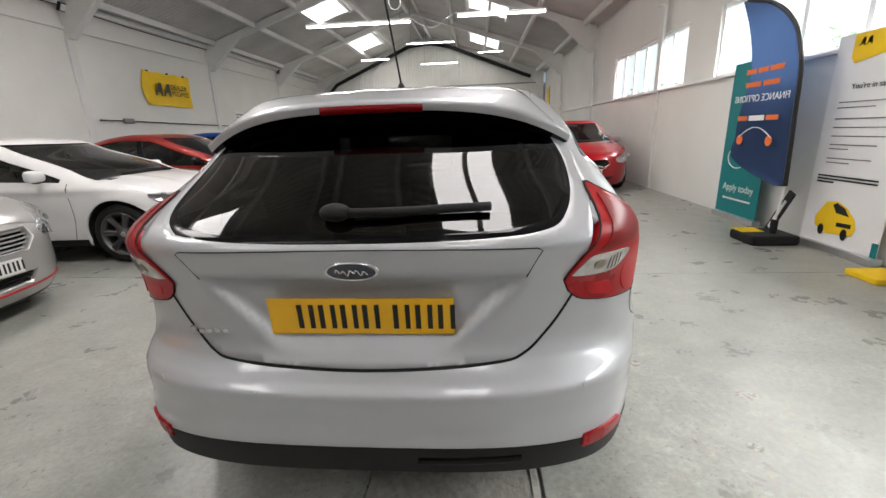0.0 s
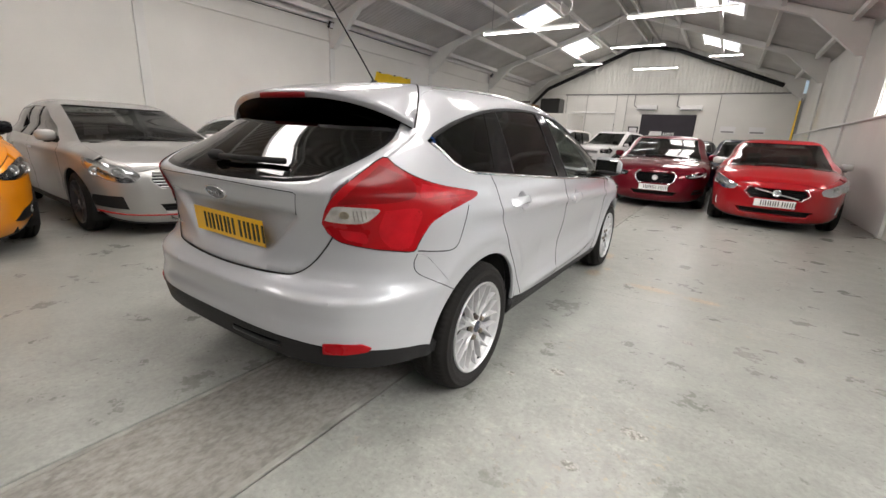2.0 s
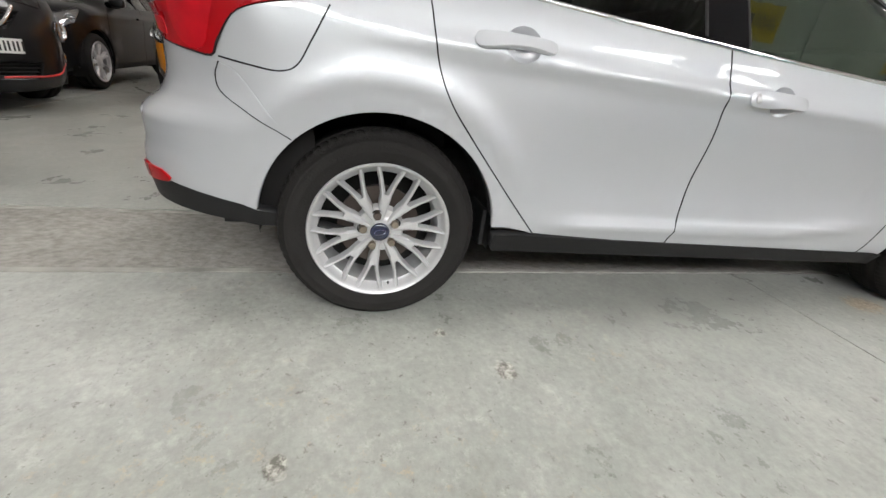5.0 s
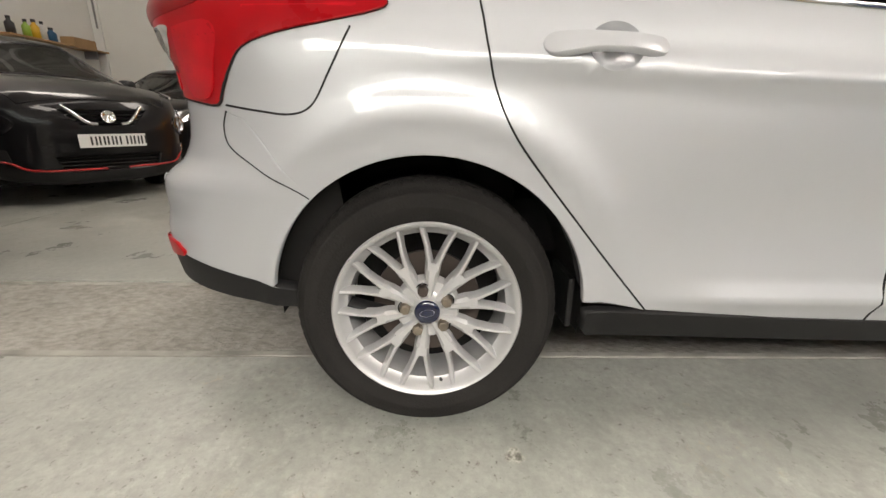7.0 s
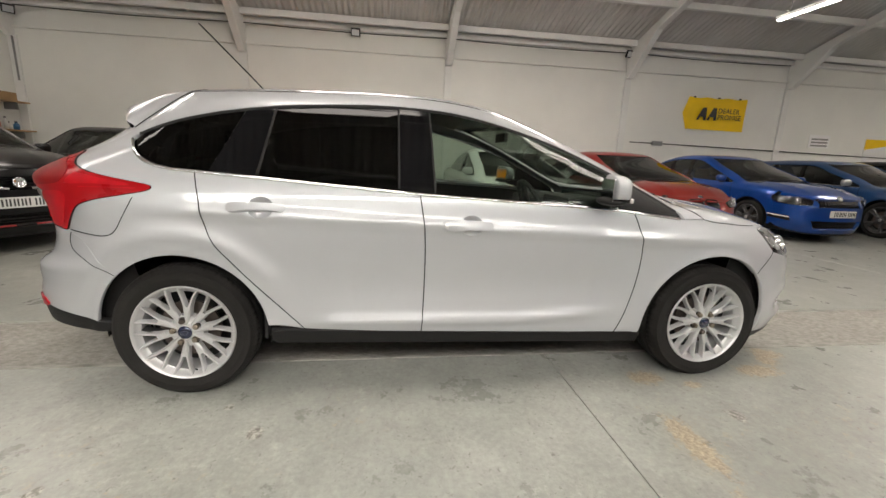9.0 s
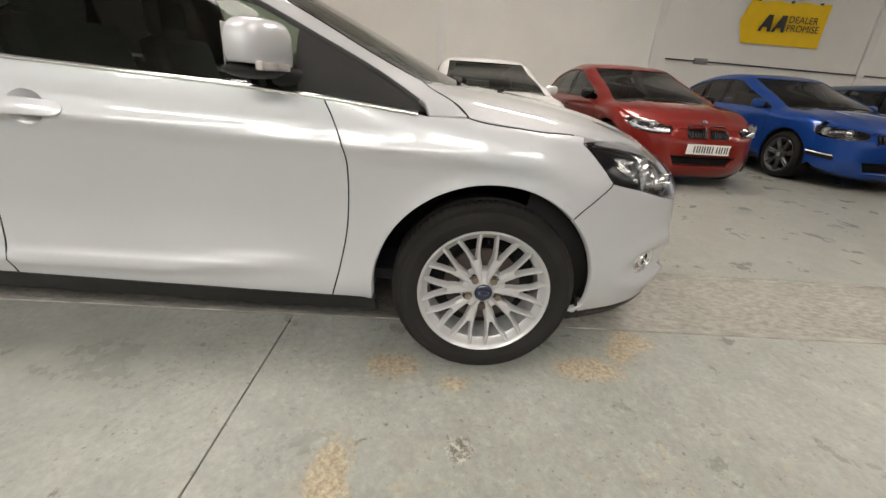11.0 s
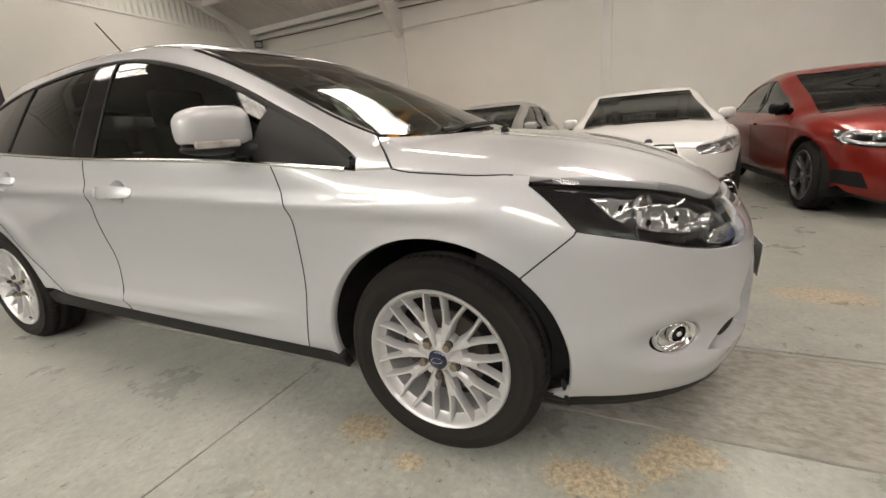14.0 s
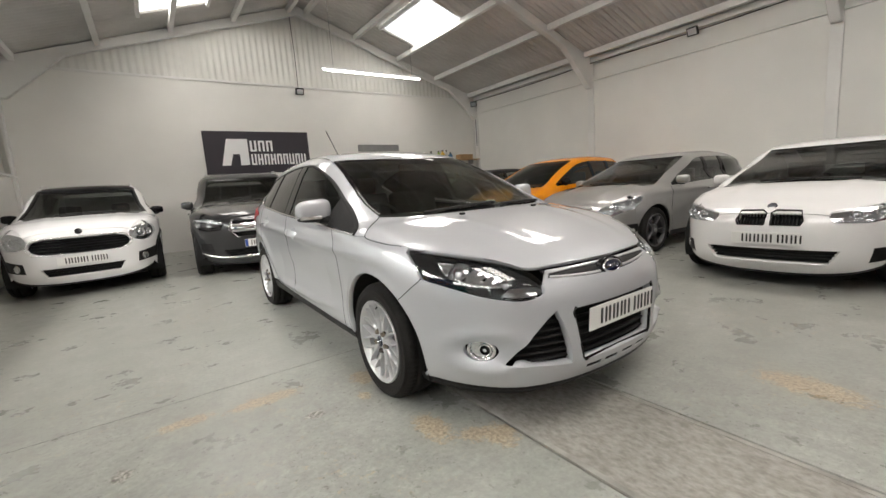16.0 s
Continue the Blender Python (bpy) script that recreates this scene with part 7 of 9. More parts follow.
        for sx in (1, -1):
            link("pillar_cover", ribbon(B, "top", np.stack([sx * (edge(ps) + 0.022), ps], -1), 0.062, off=0.003, lip=0.004), o, "black screen pillar", M[c["pillars"]])
    link("screen_band", ribbon(B, "top", np.stack([x9 * (float(edge(yf)) - 0.02), yf + 0.03 + 0.12 * (1 - x9 ** 2)], -1), 0.05, off=-0.003), o, "", M["gloss"])
    bonnet_front = n - c.get("bon", 0.13)
    skin("bonnet", B, "top", ring(yc + 0.05, bonnet_front, 0.10, 0.05), P, o, h=0.06, lip=0.02, gap=0.002,
         warp=lambda p, q: p + q * (0.010 * np.exp(-(((np.abs(p[:, 0]) - 0.34 * hw / 0.9 - 0.08 * (n - p[:, 1])) / 0.05) ** 2)) * np.clip((n - 0.15 - p[:, 1]) / 0.3, 0, 1))[:, None])
    part("cowl_panel", box(-0.74 * hw, 0.74 * hw, yc - 0.08, yc + 0.16, c["zc"] - 0.12, c["zc"] - 0.035, 0.01), M["plastic"], o)
    wl = np.linspace(0.35, -0.45, 10)
    link("wiper", ribbon(B, "top", np.stack([wl, yc - 0.02 + 0.06 * (1 - wl ** 2)], -1), 0.018, off=0.016, lip=0.014), o, "", M["plastic"])
    if c["kind"] == "notch":
        skin("rear_screen", B, "top", ring(c["ywb"], c["yrr"] - 0.006, 0, 0), "dim", o, h=0.12, off=-0.004, lip=0)
        skin("boot_lid", B, "top", ring(-ro + 0.12, c["ywb"] - 0.006, 0, 0), P, o, h=0.1, lip=0.02)
    tailz = c["zd"] - 0.02 if c["kind"] == "notch" else h - 0.14
    tw = np.stack([a(np.array([-50, 50, 47, 36, -36, -47])), [0.3, 0.3, zb, tailz, tailz, zb]], -1)
    skin("tail_panel", B, "wrear", tw, P, o, h=0.1, lip=0.02)
    # front bumper and openings
    col = B.side_to("wfront", np.array([(ysplit + 0.003, zz) for zz in np.linspace(clear + 0.08, 0.68, 8)]))
    yb3 = np.linspace(ysplit, bonnet_front, 14)
    top3 = B.to("wfront", B.hit("top", np.stack([edge(yb3) + 0.004, yb3], -1))[0])
    across = B.to("wfront", B.hit("top", np.stack([np.linspace(1, -1, 17) * float(edge(bonnet_front)), bonnet_front + 0.006 + 0.05 * (1 - np.linspace(1, -1, 17) ** 2)], -1))[0])[1:-1]
    t9 = float(col[0, 0])
    lowf = np.stack([np.linspace(-t9, t9, 25), clear - 0.06 + 0.12 * (np.abs(np.linspace(-1, 1, 25)) ** 3)], -1)[1:-1]
    F2 = lambda q: B.to("wfront", B.hit("front", np.asarray(q, float))[0])
    holes = [F2(g) for g in c.get("grilles", [])]
    fb = skin("front_bumper", B, "wfront", np.vstack([lowf, col, top3[1:], across, (top3[1:] * (-1, 1))[::-1], (col * (-1, 1))[::-1]]), P, o, h=0.06, lip=0.02, holes=holes, hole_lip=0.05)
    skin("inner_shell", B, "wfront", np.stack([a(np.array([-42, 42, 42, -42])), [clear, clear, zh - 0.04, zh - 0.04]], -1), "void", o, h=0.15, off=-0.06, lip=0)
    for g, sl in zip(c.get("grilles", []), c.get("slats", [])):
        q = np.array(g, float)
        kind_, step, mm = sl
        if kind_ == "h":
            for z in np.arange(q[:, 1].min() + step / 2, q[:, 1].max(), step):
                xs = np.linspace(q[:, 0].min(), q[:, 0].max(), 60)
                ok = inside(np.stack([xs, np.full(60, z)], -1), q)
                if ok.sum() > 3:
                    xx = np.linspace(xs[ok].min() - 0.005, xs[ok].max() + 0.005, 14)
                    link("grille_slat", ribbon(B, "front", np.stack([xx, np.full(14, z)], -1), step * 0.45, off=-0.026, lip=0.015), fb, "", M[mm])
        elif kind_ == "v":
            for x in np.arange(q[:, 0].min() + step / 2, q[:, 0].max(), step):
                zs = np.linspace(q[:, 1].min(), q[:, 1].max(), 40)
                ok = inside(np.stack([np.full(40, x), zs], -1), q)
                if ok.sum() > 3:
                    zz = np.linspace(zs[ok].min() - 0.004, zs[ok].max() + 0.004, 6)
                    link("grille_slat", ribbon(B, "front", np.stack([np.full(6, x), zz], -1), step * 0.4, off=-0.008, lip=0.015), fb, "", M[mm])
    for q, mm, wd in c.get("frames", []):
        q = np.array(q, float)
        link("grille_frame", ribbon(B, "front", np.vstack([q, q[:1]]), wd, off=0.006, lip=0.012), fb, "", M[mm])
    for pts_, mm, wd in c.get("bars", []):
        link("grille_bar", ribbon(B, "front", cr(np.array(pts_, float), 6), wd, off=0.012, lip=0.02), fb, "", M[mm])
    if c.get("badge"):
        x, z, r, mm = c["badge"]
        q, nn = B.hit("front", [(x, z)])
        mt = Matrix.Translation(Vector(q[0]) + Vector((0, 0.010, 0))) @ Vector((0, 1, max(0.1, nn[0][2]))).normalized().to_track_quat("X", "Z").to_matrix().to_4x4()
        bm = lathe([(-0.01, r), (0.006, r * 0.97), (0.008, r * 0.82), (0.003, r * 0.78), (0.004, 0.001)], 26)
        bmesh.ops.transform(bm, matrix=mt, verts=bm.verts[:])
        part("round_badge", bm, M[mm], fb, smooth=True)
    pz, pf = c.get("plate", 0.45), c.get("pface", "wplate")
    q, nn = B.hit("front", [(0, pz)])
    plate(fb, "front_plate", Matrix.Translation(Vector(q[0]) + Vector((0, 0.016, 0))) @ Matrix.Rotation(math.pi, 4, "Z"), 0.52, 0.111, pf, 7, blue=c.get("euro", False))
    link("front_lip", ribbon(B, "wfront", np.stack([np.linspace(-t9 * 0.95, t9 * 0.95, 25), clear - 0.075 + 0.12 * (np.abs(np.linspace(-0.95, 0.95, 25)) ** 3)], -1), 0.04, off=-0.002, lip=0.01), o, "", M[c.get("lipm", "plastic")])
    # cabin
    part("underbody", box(-hw + 0.25, hw - 0.25, -ro + 0.2, n - 0.25, 0.18, 0.30), M["void"], o)
    part("cabin_floor", box(-hw + 0.2, hw - 0.2, -0.3, yc - 0.1, 0.32, 0.40), M["cloth"], o)
    part("dashboard", box(-hw + 0.17, hw - 0.17, yc - 0.55, yc - 0.05, 0.55, c["zc"] - 0.10, 0.05), M["trim"], o)
    for x in (0.37, -0.37):
        for y0_ in (c["bp"] + 0.02, 0.35):
            bm = box(x - 0.23, x + 0.23, -0.07, 0.07, 0.0, zb - 0.40, 0.05)
            bmesh.ops.transform(bm, matrix=Matrix.Translation((0, y0_, 0.42)) @ Matrix.Rotation(radians(14), 4, "X"), verts=bm.verts[:])
            part("seat_back", bm, M["cloth"], o)
            part("headrest", box(x - 0.12, x + 0.12, y0_ - 0.24, y0_ - 0.14, zb + 0.0, zb + 0.19, 0.04), M["cloth"], o)
    if c.get("rails"):
        for sx in (1, -1):
            rr = [Vector(B.hit("top", [(sx * (float(edge(y)) - 0.0), y)])[0][0]) + Vector((0, 0, 0.035)) for y in np.linspace(0.0, yf - 0.1, 10)]
            part("roof_rail", tube(rr, 0.014, 8), M["satin"], o)
    return o


def facing(x, y, deg):
    """Front centre of a car on the floor, its nose turned deg from +y towards -x."""
    return pose(x, y, 0, 0, 0, deg)


hatch = dict(kind="hatch", doors=4, wb=2.65, fo=0.90, ro=0.80, hw=0.90, h=1.46, rw=0.32, belt=0.98, zh=0.74, zc=0.985, yc=2.48, yrf=1.42, yrr=0.2, dlo=-0.35, bp=1.06,
             lamp=[(25, 0.62), (24, 0.68), (33, 0.74), (45, 0.79), (50, 0.80), (47, 0.72), (38, 0.64), (31, 0.61)])
notch = dict(hatch, kind="notch", wb=2.76, fo=0.78, ro=1.06, hw=0.89, h=1.38, rw=0.325, belt=0.93, zd=1.02, ywb=-0.25, yrr=0.42, yrf=1.32, yc=2.45, dlo=-0.2, doors=2, bp=1.05, zc=0.94, zh=0.72, dt=0.10, tumble=0.215)
high = dict(hatch, kind="hatch", h=1.64, belt=1.06, zh=0.92, zc=1.10, clear=0.26, rw=0.36, tail=0.3, cladding=True, tumble=0.22, yc=2.4, yrf=1.35, fo=0.86)

kid = lambda s: [(s * 0.022, 0.575), (s * 0.235, 0.575), (s * 0.25, 0.615), (s * 0.225, 0.70), (s * 0.05, 0.705), (s * 0.016, 0.68)]
bmw_lamp = [(23, 0.60), (22, 0.665), (30, 0.695), (42, 0.725), (49, 0.735), (49, 0.70), (44, 0.64), (34, 0.60)]
lowmouth = lambda w, z0, z1, k=0.85: [(-w * k, z0), (w * k, z0), (w, z1), (-w, z1)]

car("white_coupe", "white two-door coupe with twin grilles and dark glass", dict(
    notch, paint="white", lamp=bmw_lamp, grilles=[kid(1), kid(-1), lowmouth(0.50, 0.235, 0.365)], slats=[("v", 0.026, "gloss"), ("v", 0.026, "gloss"), ("h", 0.03, "plastic")],
    frames=[(kid(1), "gloss", 0.014), (kid(-1), "gloss", 0.014)], badge=(0, 0.735, 0.038, "badge"), plate=0.46, intakes=[[(35, 0.265), (49, 0.30), (48, 0.40), (36, 0.385)]], fogs=[(43, 0.34, 0.042)],
    eyes=[(30, 0.65, 0.042), (39, 0.668, 0.046)], rim="alloydark", spokes="7", clear=0.2, lampback="reflector"), facing(-2.75, 3.25, -88))
car("red_coupe", "orange-red two-door coupe with black twin grilles", dict(
    notch, paint="brick", lamp=bmw_lamp, wb=2.69, fo=0.76, ro=0.98, h=1.41, grilles=[kid(1), kid(-1), lowmouth(0.40, 0.26, 0.38)], slats=[("v", 0.03, "gloss"), ("v", 0.03, "gloss"), ("h", 0.03, "plastic")],
    frames=[(kid(1), "gloss", 0.016), (kid(-1), "gloss", 0.016)], badge=(0, 0.735, 0.038, "badge"), plate=0.46, intakes=[[(33, 0.27), (49, 0.31), (47, 0.42), (36, 0.40)]], brow=[(25, 0.615), (36, 0.63), (46, 0.68)],
    rim="alloydark", spokes="5", clear=0.2, mirror="gloss"), facing(-2.6, 5.52, -86))
car("blue_saloon", "bright blue four-door saloon with a black mesh grille", dict(
    notch, paint="blue", doors=4, wb=2.69, fo=0.90, ro=1.07, hw=0.905, h=1.45, belt=0.96, zd=1.07, zc=0.985, zh=0.78, yc=2.45, yrf=1.4, yrr=0.30, ywb=-0.45, lamp=[(24, 0.63), (23.5, 0.71), (33, 0.745), (46, 0.765), (49, 0.74), (46, 0.655), (34, 0.62)],
    grilles=[[(-0.40, 0.60), (0.40, 0.60), (0.42, 0.715), (0.06, 0.725), (0, 0.735), (-0.06, 0.725), (-0.42, 0.715)], lowmouth(0.5, 0.24, 0.38)], slats=[("v", 0.045, "gloss"), ("h", 0.03, "plastic")],
    frames=[([(-0.41, 0.595), (0.41, 0.595), (0.43, 0.72), (0.0, 0.735), (-0.43, 0.72)], "gloss", 0.02)], badge=(0, 0.75, 0.045, "satin"), plate=0.50, intakes=[[(35, 0.36), (50, 0.40), (48, 0.46), (36, 0.44)]], fogs=[], lines=[("wfront", [(36, 0.42), (44, 0.435), (50, 0.45)], "bulb", 0.02)],
    rim="alloydark", spokes="7", spin=0), facing(-3.0, 8.3, -88))
car("blue_estate", "metallic denim-blue four-door car with slim headlamps", dict(
    hatch, paint="blue2", wb=2.87, fo=0.87, ro=0.97, hw=0.925, h=1.43, belt=0.95, zc=0.98, zh=0.80, yc=2.60, yrf=1.5, bp=1.15, lamp=[(24, 0.67), (24, 0.725), (34, 0.76), (47, 0.785), (47, 0.74), (38, 0.68)], brow=[(27, 0.705), (36, 0.72), (45, 0.76)],
    grilles=[[(-0.33, 0.52), (0.33, 0.52), (0.40, 0.62), (0.37, 0.735), (-0.37, 0.735), (-0.40, 0.62)], lowmouth(0.6, 0.26, 0.36)], slats=[("v", 0.04, "gloss"), ("h", 0.03, "plastic")], frames=[([(-0.33, 0.515), (0.33, 0.515), (0.41, 0.62), (0.37, 0.74), (-0.37, 0.74), (-0.41, 0.62)], "satin", 0.018)],
    bars=[([(-0.3, 0.53), (0.0, 0.63), (0.3, 0.73)], "satin", 0.022)], badge=(0, 0.63, 0.06, "satin"), plate=0.44, intakes=[[(34, 0.32), (48, 0.36), (46, 0.46), (35, 0.44)]], fogs=[(41, 0.385, 0.04)], strip="chrome", mirror="satin", spokes="5", rim="alloydark", rw=0.335), facing(-2.85, 10.95, -88))
car("silver_family_hatch", "silver five-door hatchback with a diamond grille and red trim", dict(
    hatch, paint="silver2", wb=2.70, fo=0.87, ro=0.72, hw=0.89, h=1.43, belt=0.96, zc=0.985, zh=0.78, lamp=[(27, 0.59), (25, 0.66), (33, 0.73), (46, 0.79), (52, 0.805), (50, 0.72), (40, 0.62), (32, 0.58)],
    grilles=[[(-0.36, 0.52), (0.36, 0.52), (0.44, 0.60), (0.42, 0.69), (-0.42, 0.69), (-0.44, 0.60)], lowmouth(0.40, 0.26, 0.36)], slats=[("h", 0.035, "satin"), ("h", 0.03, "plastic")], frames=[([(-0.36, 0.515), (0.36, 0.515), (0.45, 0.60), (0.42, 0.695), (-0.42, 0.695), (-0.45, 0.60)], "satin", 0.012)],
    badge=(0, 0.61, 0.085, "chrome"), plate=0.43, intakes=[[(31, 0.31), (50, 0.34), (49, 0.45), (33, 0.44)]], lines=[("wfront", [(3, 0.225), (30, 0.25), (50, 0.29)], "redtrim", 0.02)], rim="alloydark", spokes="5", clear=0.2, lampback="reflector"), facing(-3.1, 0.72, -92))
car("orange_hatchback", "bright orange five-door hatchback with a black trapezoid grille", dict(
    hatch, body=FO, paint="orange", wb=2.648, fo=0.90, ro=0.80, hw=0.90, h=1.48, rw=0.325, yc=2.48, yrf=1.45, zc=1.0, zh=0.76, lamp=[(30, 0.625), (27.5, 0.65), (33, 0.695), (42, 0.755), (52, 0.785), (54, 0.735), (46, 0.66), (36, 0.62)],
    grilles=[[(-0.30, 0.425), (0.30, 0.425), (0.48, 0.44), (0.505, 0.465), (0.47, 0.52), (0.40, 0.58), (0.33, 0.61), (0.0, 0.622), (-0.33, 0.61), (-0.40, 0.58), (-0.47, 0.52), (-0.505, 0.465), (-0.48, 0.44)], lowmouth(0.38, 0.265, 0.350, 0.95)],
    slats=[("h", 0.034, "plastic"), ("h", 0.03, "plastic")], badge=(0, 0.655, 0.028, "gloss"), plate=0.405, intakes=[[(31, 0.285), (36, 0.268), (52, 0.300), (53, 0.385), (49, 0.405), (37, 0.36)]], fogs=[(45, 0.345, 0.034)], mirror="gloss", spokes="5", rim="alloydark", clear=0.2),
    facing(-3.15, -1.38, -90) @ Matrix.Diagonal((1, 1, 1.05, 1)))
car("black_small_hatch", "black small five-door hatchback with swept-back headlamps", dict(
    hatch, paint="black", wb=2.49, fo=0.80, ro=0.68, hw=0.86, h=1.48, belt=0.98, yc=2.32, yrf=1.3, bp=1.0, lamp=[(28, 0.66), (26, 0.72), (36, 0.78), (50, 0.85), (56, 0.87), (50, 0.77), (40, 0.68)], lampback="reflector",
    grilles=[[(-0.26, 0.38), (0.26, 0.38), (0.36, 0.54), (-0.36, 0.54)]], slats=[("h", 0.04, "satin")], badge=(0, 0.66, 0.045, "badge"), plate=0.34, spokes="7"), facing(-3.5, -3.9, -88))
car("black_crossover", "glossy black crossover with round lamps and red trim", dict(
    high, paint="black", wb=2.53, fo=0.85, ro=0.75, hw=0.88, h=1.57, belt=1.05, yc=2.3, yrf=1.3, bp=1.0, rw=0.345, lamp=[(32, 0.60), (29, 0.67), (32, 0.74), (39, 0.76), (44, 0.71), (43, 0.63), (38, 0.58)], eyes=[(36.5, 0.67, 0.075)], brow=[(38, 0.90), (46, 0.93), (54, 0.97)],
    grilles=[[(-0.20, 0.66), (0.20, 0.66), (0.34, 0.80), (-0.34, 0.80)], lowmouth(0.42, 0.28, 0.42)], slats=[("h", 0.04, "gloss"), ("h", 0.035, "plastic")], bars=[([(-0.30, 0.83), (-0.17, 0.70), (-0.09, 0.68)], "chrome", 0.03), ([(0.30, 0.83), (0.17, 0.70), (0.09, 0.68)], "chrome", 0.03)], badge=(0, 0.74, 0.055, "chrome"), plate=0.54,
    lines=[("wfront", [(4, 0.30), (26, 0.31), (34, 0.38), (46, 0.40)], "redtrim", 0.018)], intakes=[[(32, 0.36), (48, 0.42), (46, 0.50), (33, 0.47)]], fogs=[(40, 0.44, 0.04)], spokes="5", rim="alloydark"), facing(-2.1, -2.85, -30))
car("grey_suv", "dark grey SUV with a twin-bar chrome grille and roof rails", dict(
    high, paint="grey", wb=2.87, fo=0.83, ro=0.95, hw=0.945, h=1.64, belt=1.07, zh=0.95, zc=1.12, yc=2.55, yrf=1.66, bp=1.12, cladding=False, rails=True, lamp=[(27, 0.72), (26, 0.82), (36, 0.87), (49, 0.90), (52, 0.86), (46, 0.76), (36, 0.71)], brow=[(28, 0.80), (38, 0.85), (49, 0.875)],
    grilles=[[(-0.34, 0.60), (0.34, 0.60), (0.44, 0.72), (0.40, 0.845), (-0.40, 0.845), (-0.44, 0.72)], lowmouth(0.55, 0.30, 0.42)], slats=[("h", 0.30, "chrome"), ("h", 0.035, "plastic")], bars=[([(-0.40, 0.765), (0, 0.765), (0.40, 0.765)], "satin", 0.03), ([(-0.40, 0.69), (0, 0.69), (0.40, 0.69)], "satin", 0.03)],
    frames=[([(-0.34, 0.595), (0.34, 0.595), (0.45, 0.72), (0.40, 0.85), (-0.40, 0.85), (-0.45, 0.72)], "chrome", 0.014)], badge=(0, 0.73, 0.105, "chrome"), plate=0.50, euro=True, intakes=[[(33, 0.38), (47, 0.42), (46, 0.53), (35, 0.52)]],
    lines=[("wfront", [(2, 0.295), (22, 0.30), (36, 0.335), (48, 0.38)], "chrome", 0.03)], rw=0.36, strip="chrome"), facing(0.45, -2.07, -5))
mouth = [(-0.40, 0.59), (0.40, 0.59), (0.52, 0.63), (0.56, 0.69), (0.52, 0.76), (0.38, 0.805), (-0.38, 0.805), (-0.52, 0.76), (-0.56, 0.69), (-0.52, 0.63)]
car("white_crossover", "white crossover with a black roof and oval headlamps", dict(
    high, paint="white", roof="gloss", mirror="gloss", pillars="gloss", wb=2.67, fo=0.80, ro=0.83, hw=0.91, h=1.56, belt=1.04, zh=0.93, zc=1.09, yc=2.32, yrf=1.48, bp=1.05, kt=0.15, rails=True, lamp=[(29, 0.70), (27, 0.79), (31, 0.86), (40, 0.89), (46, 0.86), (47, 0.77), (42, 0.70), (35, 0.67)], eyes=[(34, 0.775, 0.06), (40, 0.785, 0.05)], lampback="reflector",
    grilles=[mouth, lowmouth(0.45, 0.29, 0.41)], slats=[("h", 0.04, "gloss"), ("h", 0.035, "plastic")], badge=(0, 0.875, 0.04, "gloss"), plate=0.50,
    frames=[(cr(mouth + mouth[:1], 4)[:-1], "chrome", 0.012)], intakes=[[(30, 0.37), (47, 0.40), (49, 0.53), (46, 0.545), (31, 0.50)]], fogs=[(35, 0.44, 0.05)], rw=0.34), facing(2.62, -2.65, 0))
car("dark_red_saloon", "dark red four-door saloon with a rounded mesh grille", dict(
    notch, paint="darkred", doors=4, wb=2.91, fo=0.92, ro=1.13, hw=0.94, h=1.46, belt=0.97, zd=1.10, zc=0.99, zh=0.80, yc=2.55, yrf=1.45, yrr=0.2, ywb=-0.6, bp=1.15, lamp=[(25, 0.62), (24, 0.68), (34, 0.725), (46, 0.755), (48, 0.72), (40, 0.65), (31, 0.615)], brow=[(26, 0.64), (36, 0.67), (46, 0.73)],
    grilles=[[(-0.28, 0.50), (0.28, 0.50), (0.34, 0.56), (0.36, 0.66), (0.31, 0.72), (-0.31, 0.72), (-0.36, 0.66), (-0.34, 0.56)], lowmouth(0.42, 0.26, 0.35)], slats=[("h", 0.03, "gloss"), ("h", 0.03, "plastic")], frames=[([(-0.28, 0.495), (0.28, 0.495), (0.345, 0.56), (0.365, 0.66), (0.31, 0.725), (-0.31, 0.725), (-0.365, 0.66), (-0.345, 0.56)], "chrome", 0.02)],
    badge=(0, 0.61, 0.05, "satin"), plate=0.42, intakes=[[(31, 0.31), (47, 0.35), (46, 0.42), (33, 0.41)]], lines=[("wfront", [(32, 0.36), (40, 0.375), (46, 0.40)], "chrome", 0.014)], strip="chrome", rw=0.34), facing(0.66, 7.5, 183))
car("red_hatchback", "bright red five-door hatchback with a black grille and diagonal bar", dict(
    hatch, paint="red", wb=2.65, fo=0.90, ro=0.82, hw=0.90, h=1.44, belt=0.97, zh=0.79, lamp=[(26, 0.60), (25, 0.67), (33, 0.735), (45, 0.80), (50, 0.815), (48, 0.73), (40, 0.64), (32, 0.59)], lampback="reflector",
    grilles=[[(-0.32, 0.50), (0.32, 0.50), (0.40, 0.58), (0.36, 0.66), (-0.36, 0.66), (-0.40, 0.58)], lowmouth(0.50, 0.24, 0.34)], slats=[("h", 0.035, "gloss"), ("h", 0.035, "plastic")], frames=[([(-0.32, 0.495), (0.32, 0.495), (0.41, 0.58), (0.36, 0.665), (-0.36, 0.665), (-0.41, 0.58)], "chrome", 0.014)],
    bars=[([(-0.28, 0.52), (0, 0.58), (0.28, 0.64)], "satin", 0.02)], badge=(0, 0.585, 0.055, "chrome"), plate=0.43, lines=[("wfront", [(40, 0.32), (41, 0.37), (41, 0.44)], "bulb", 0.02)], mirror="satin"), facing(2.5, 6.55, 178))
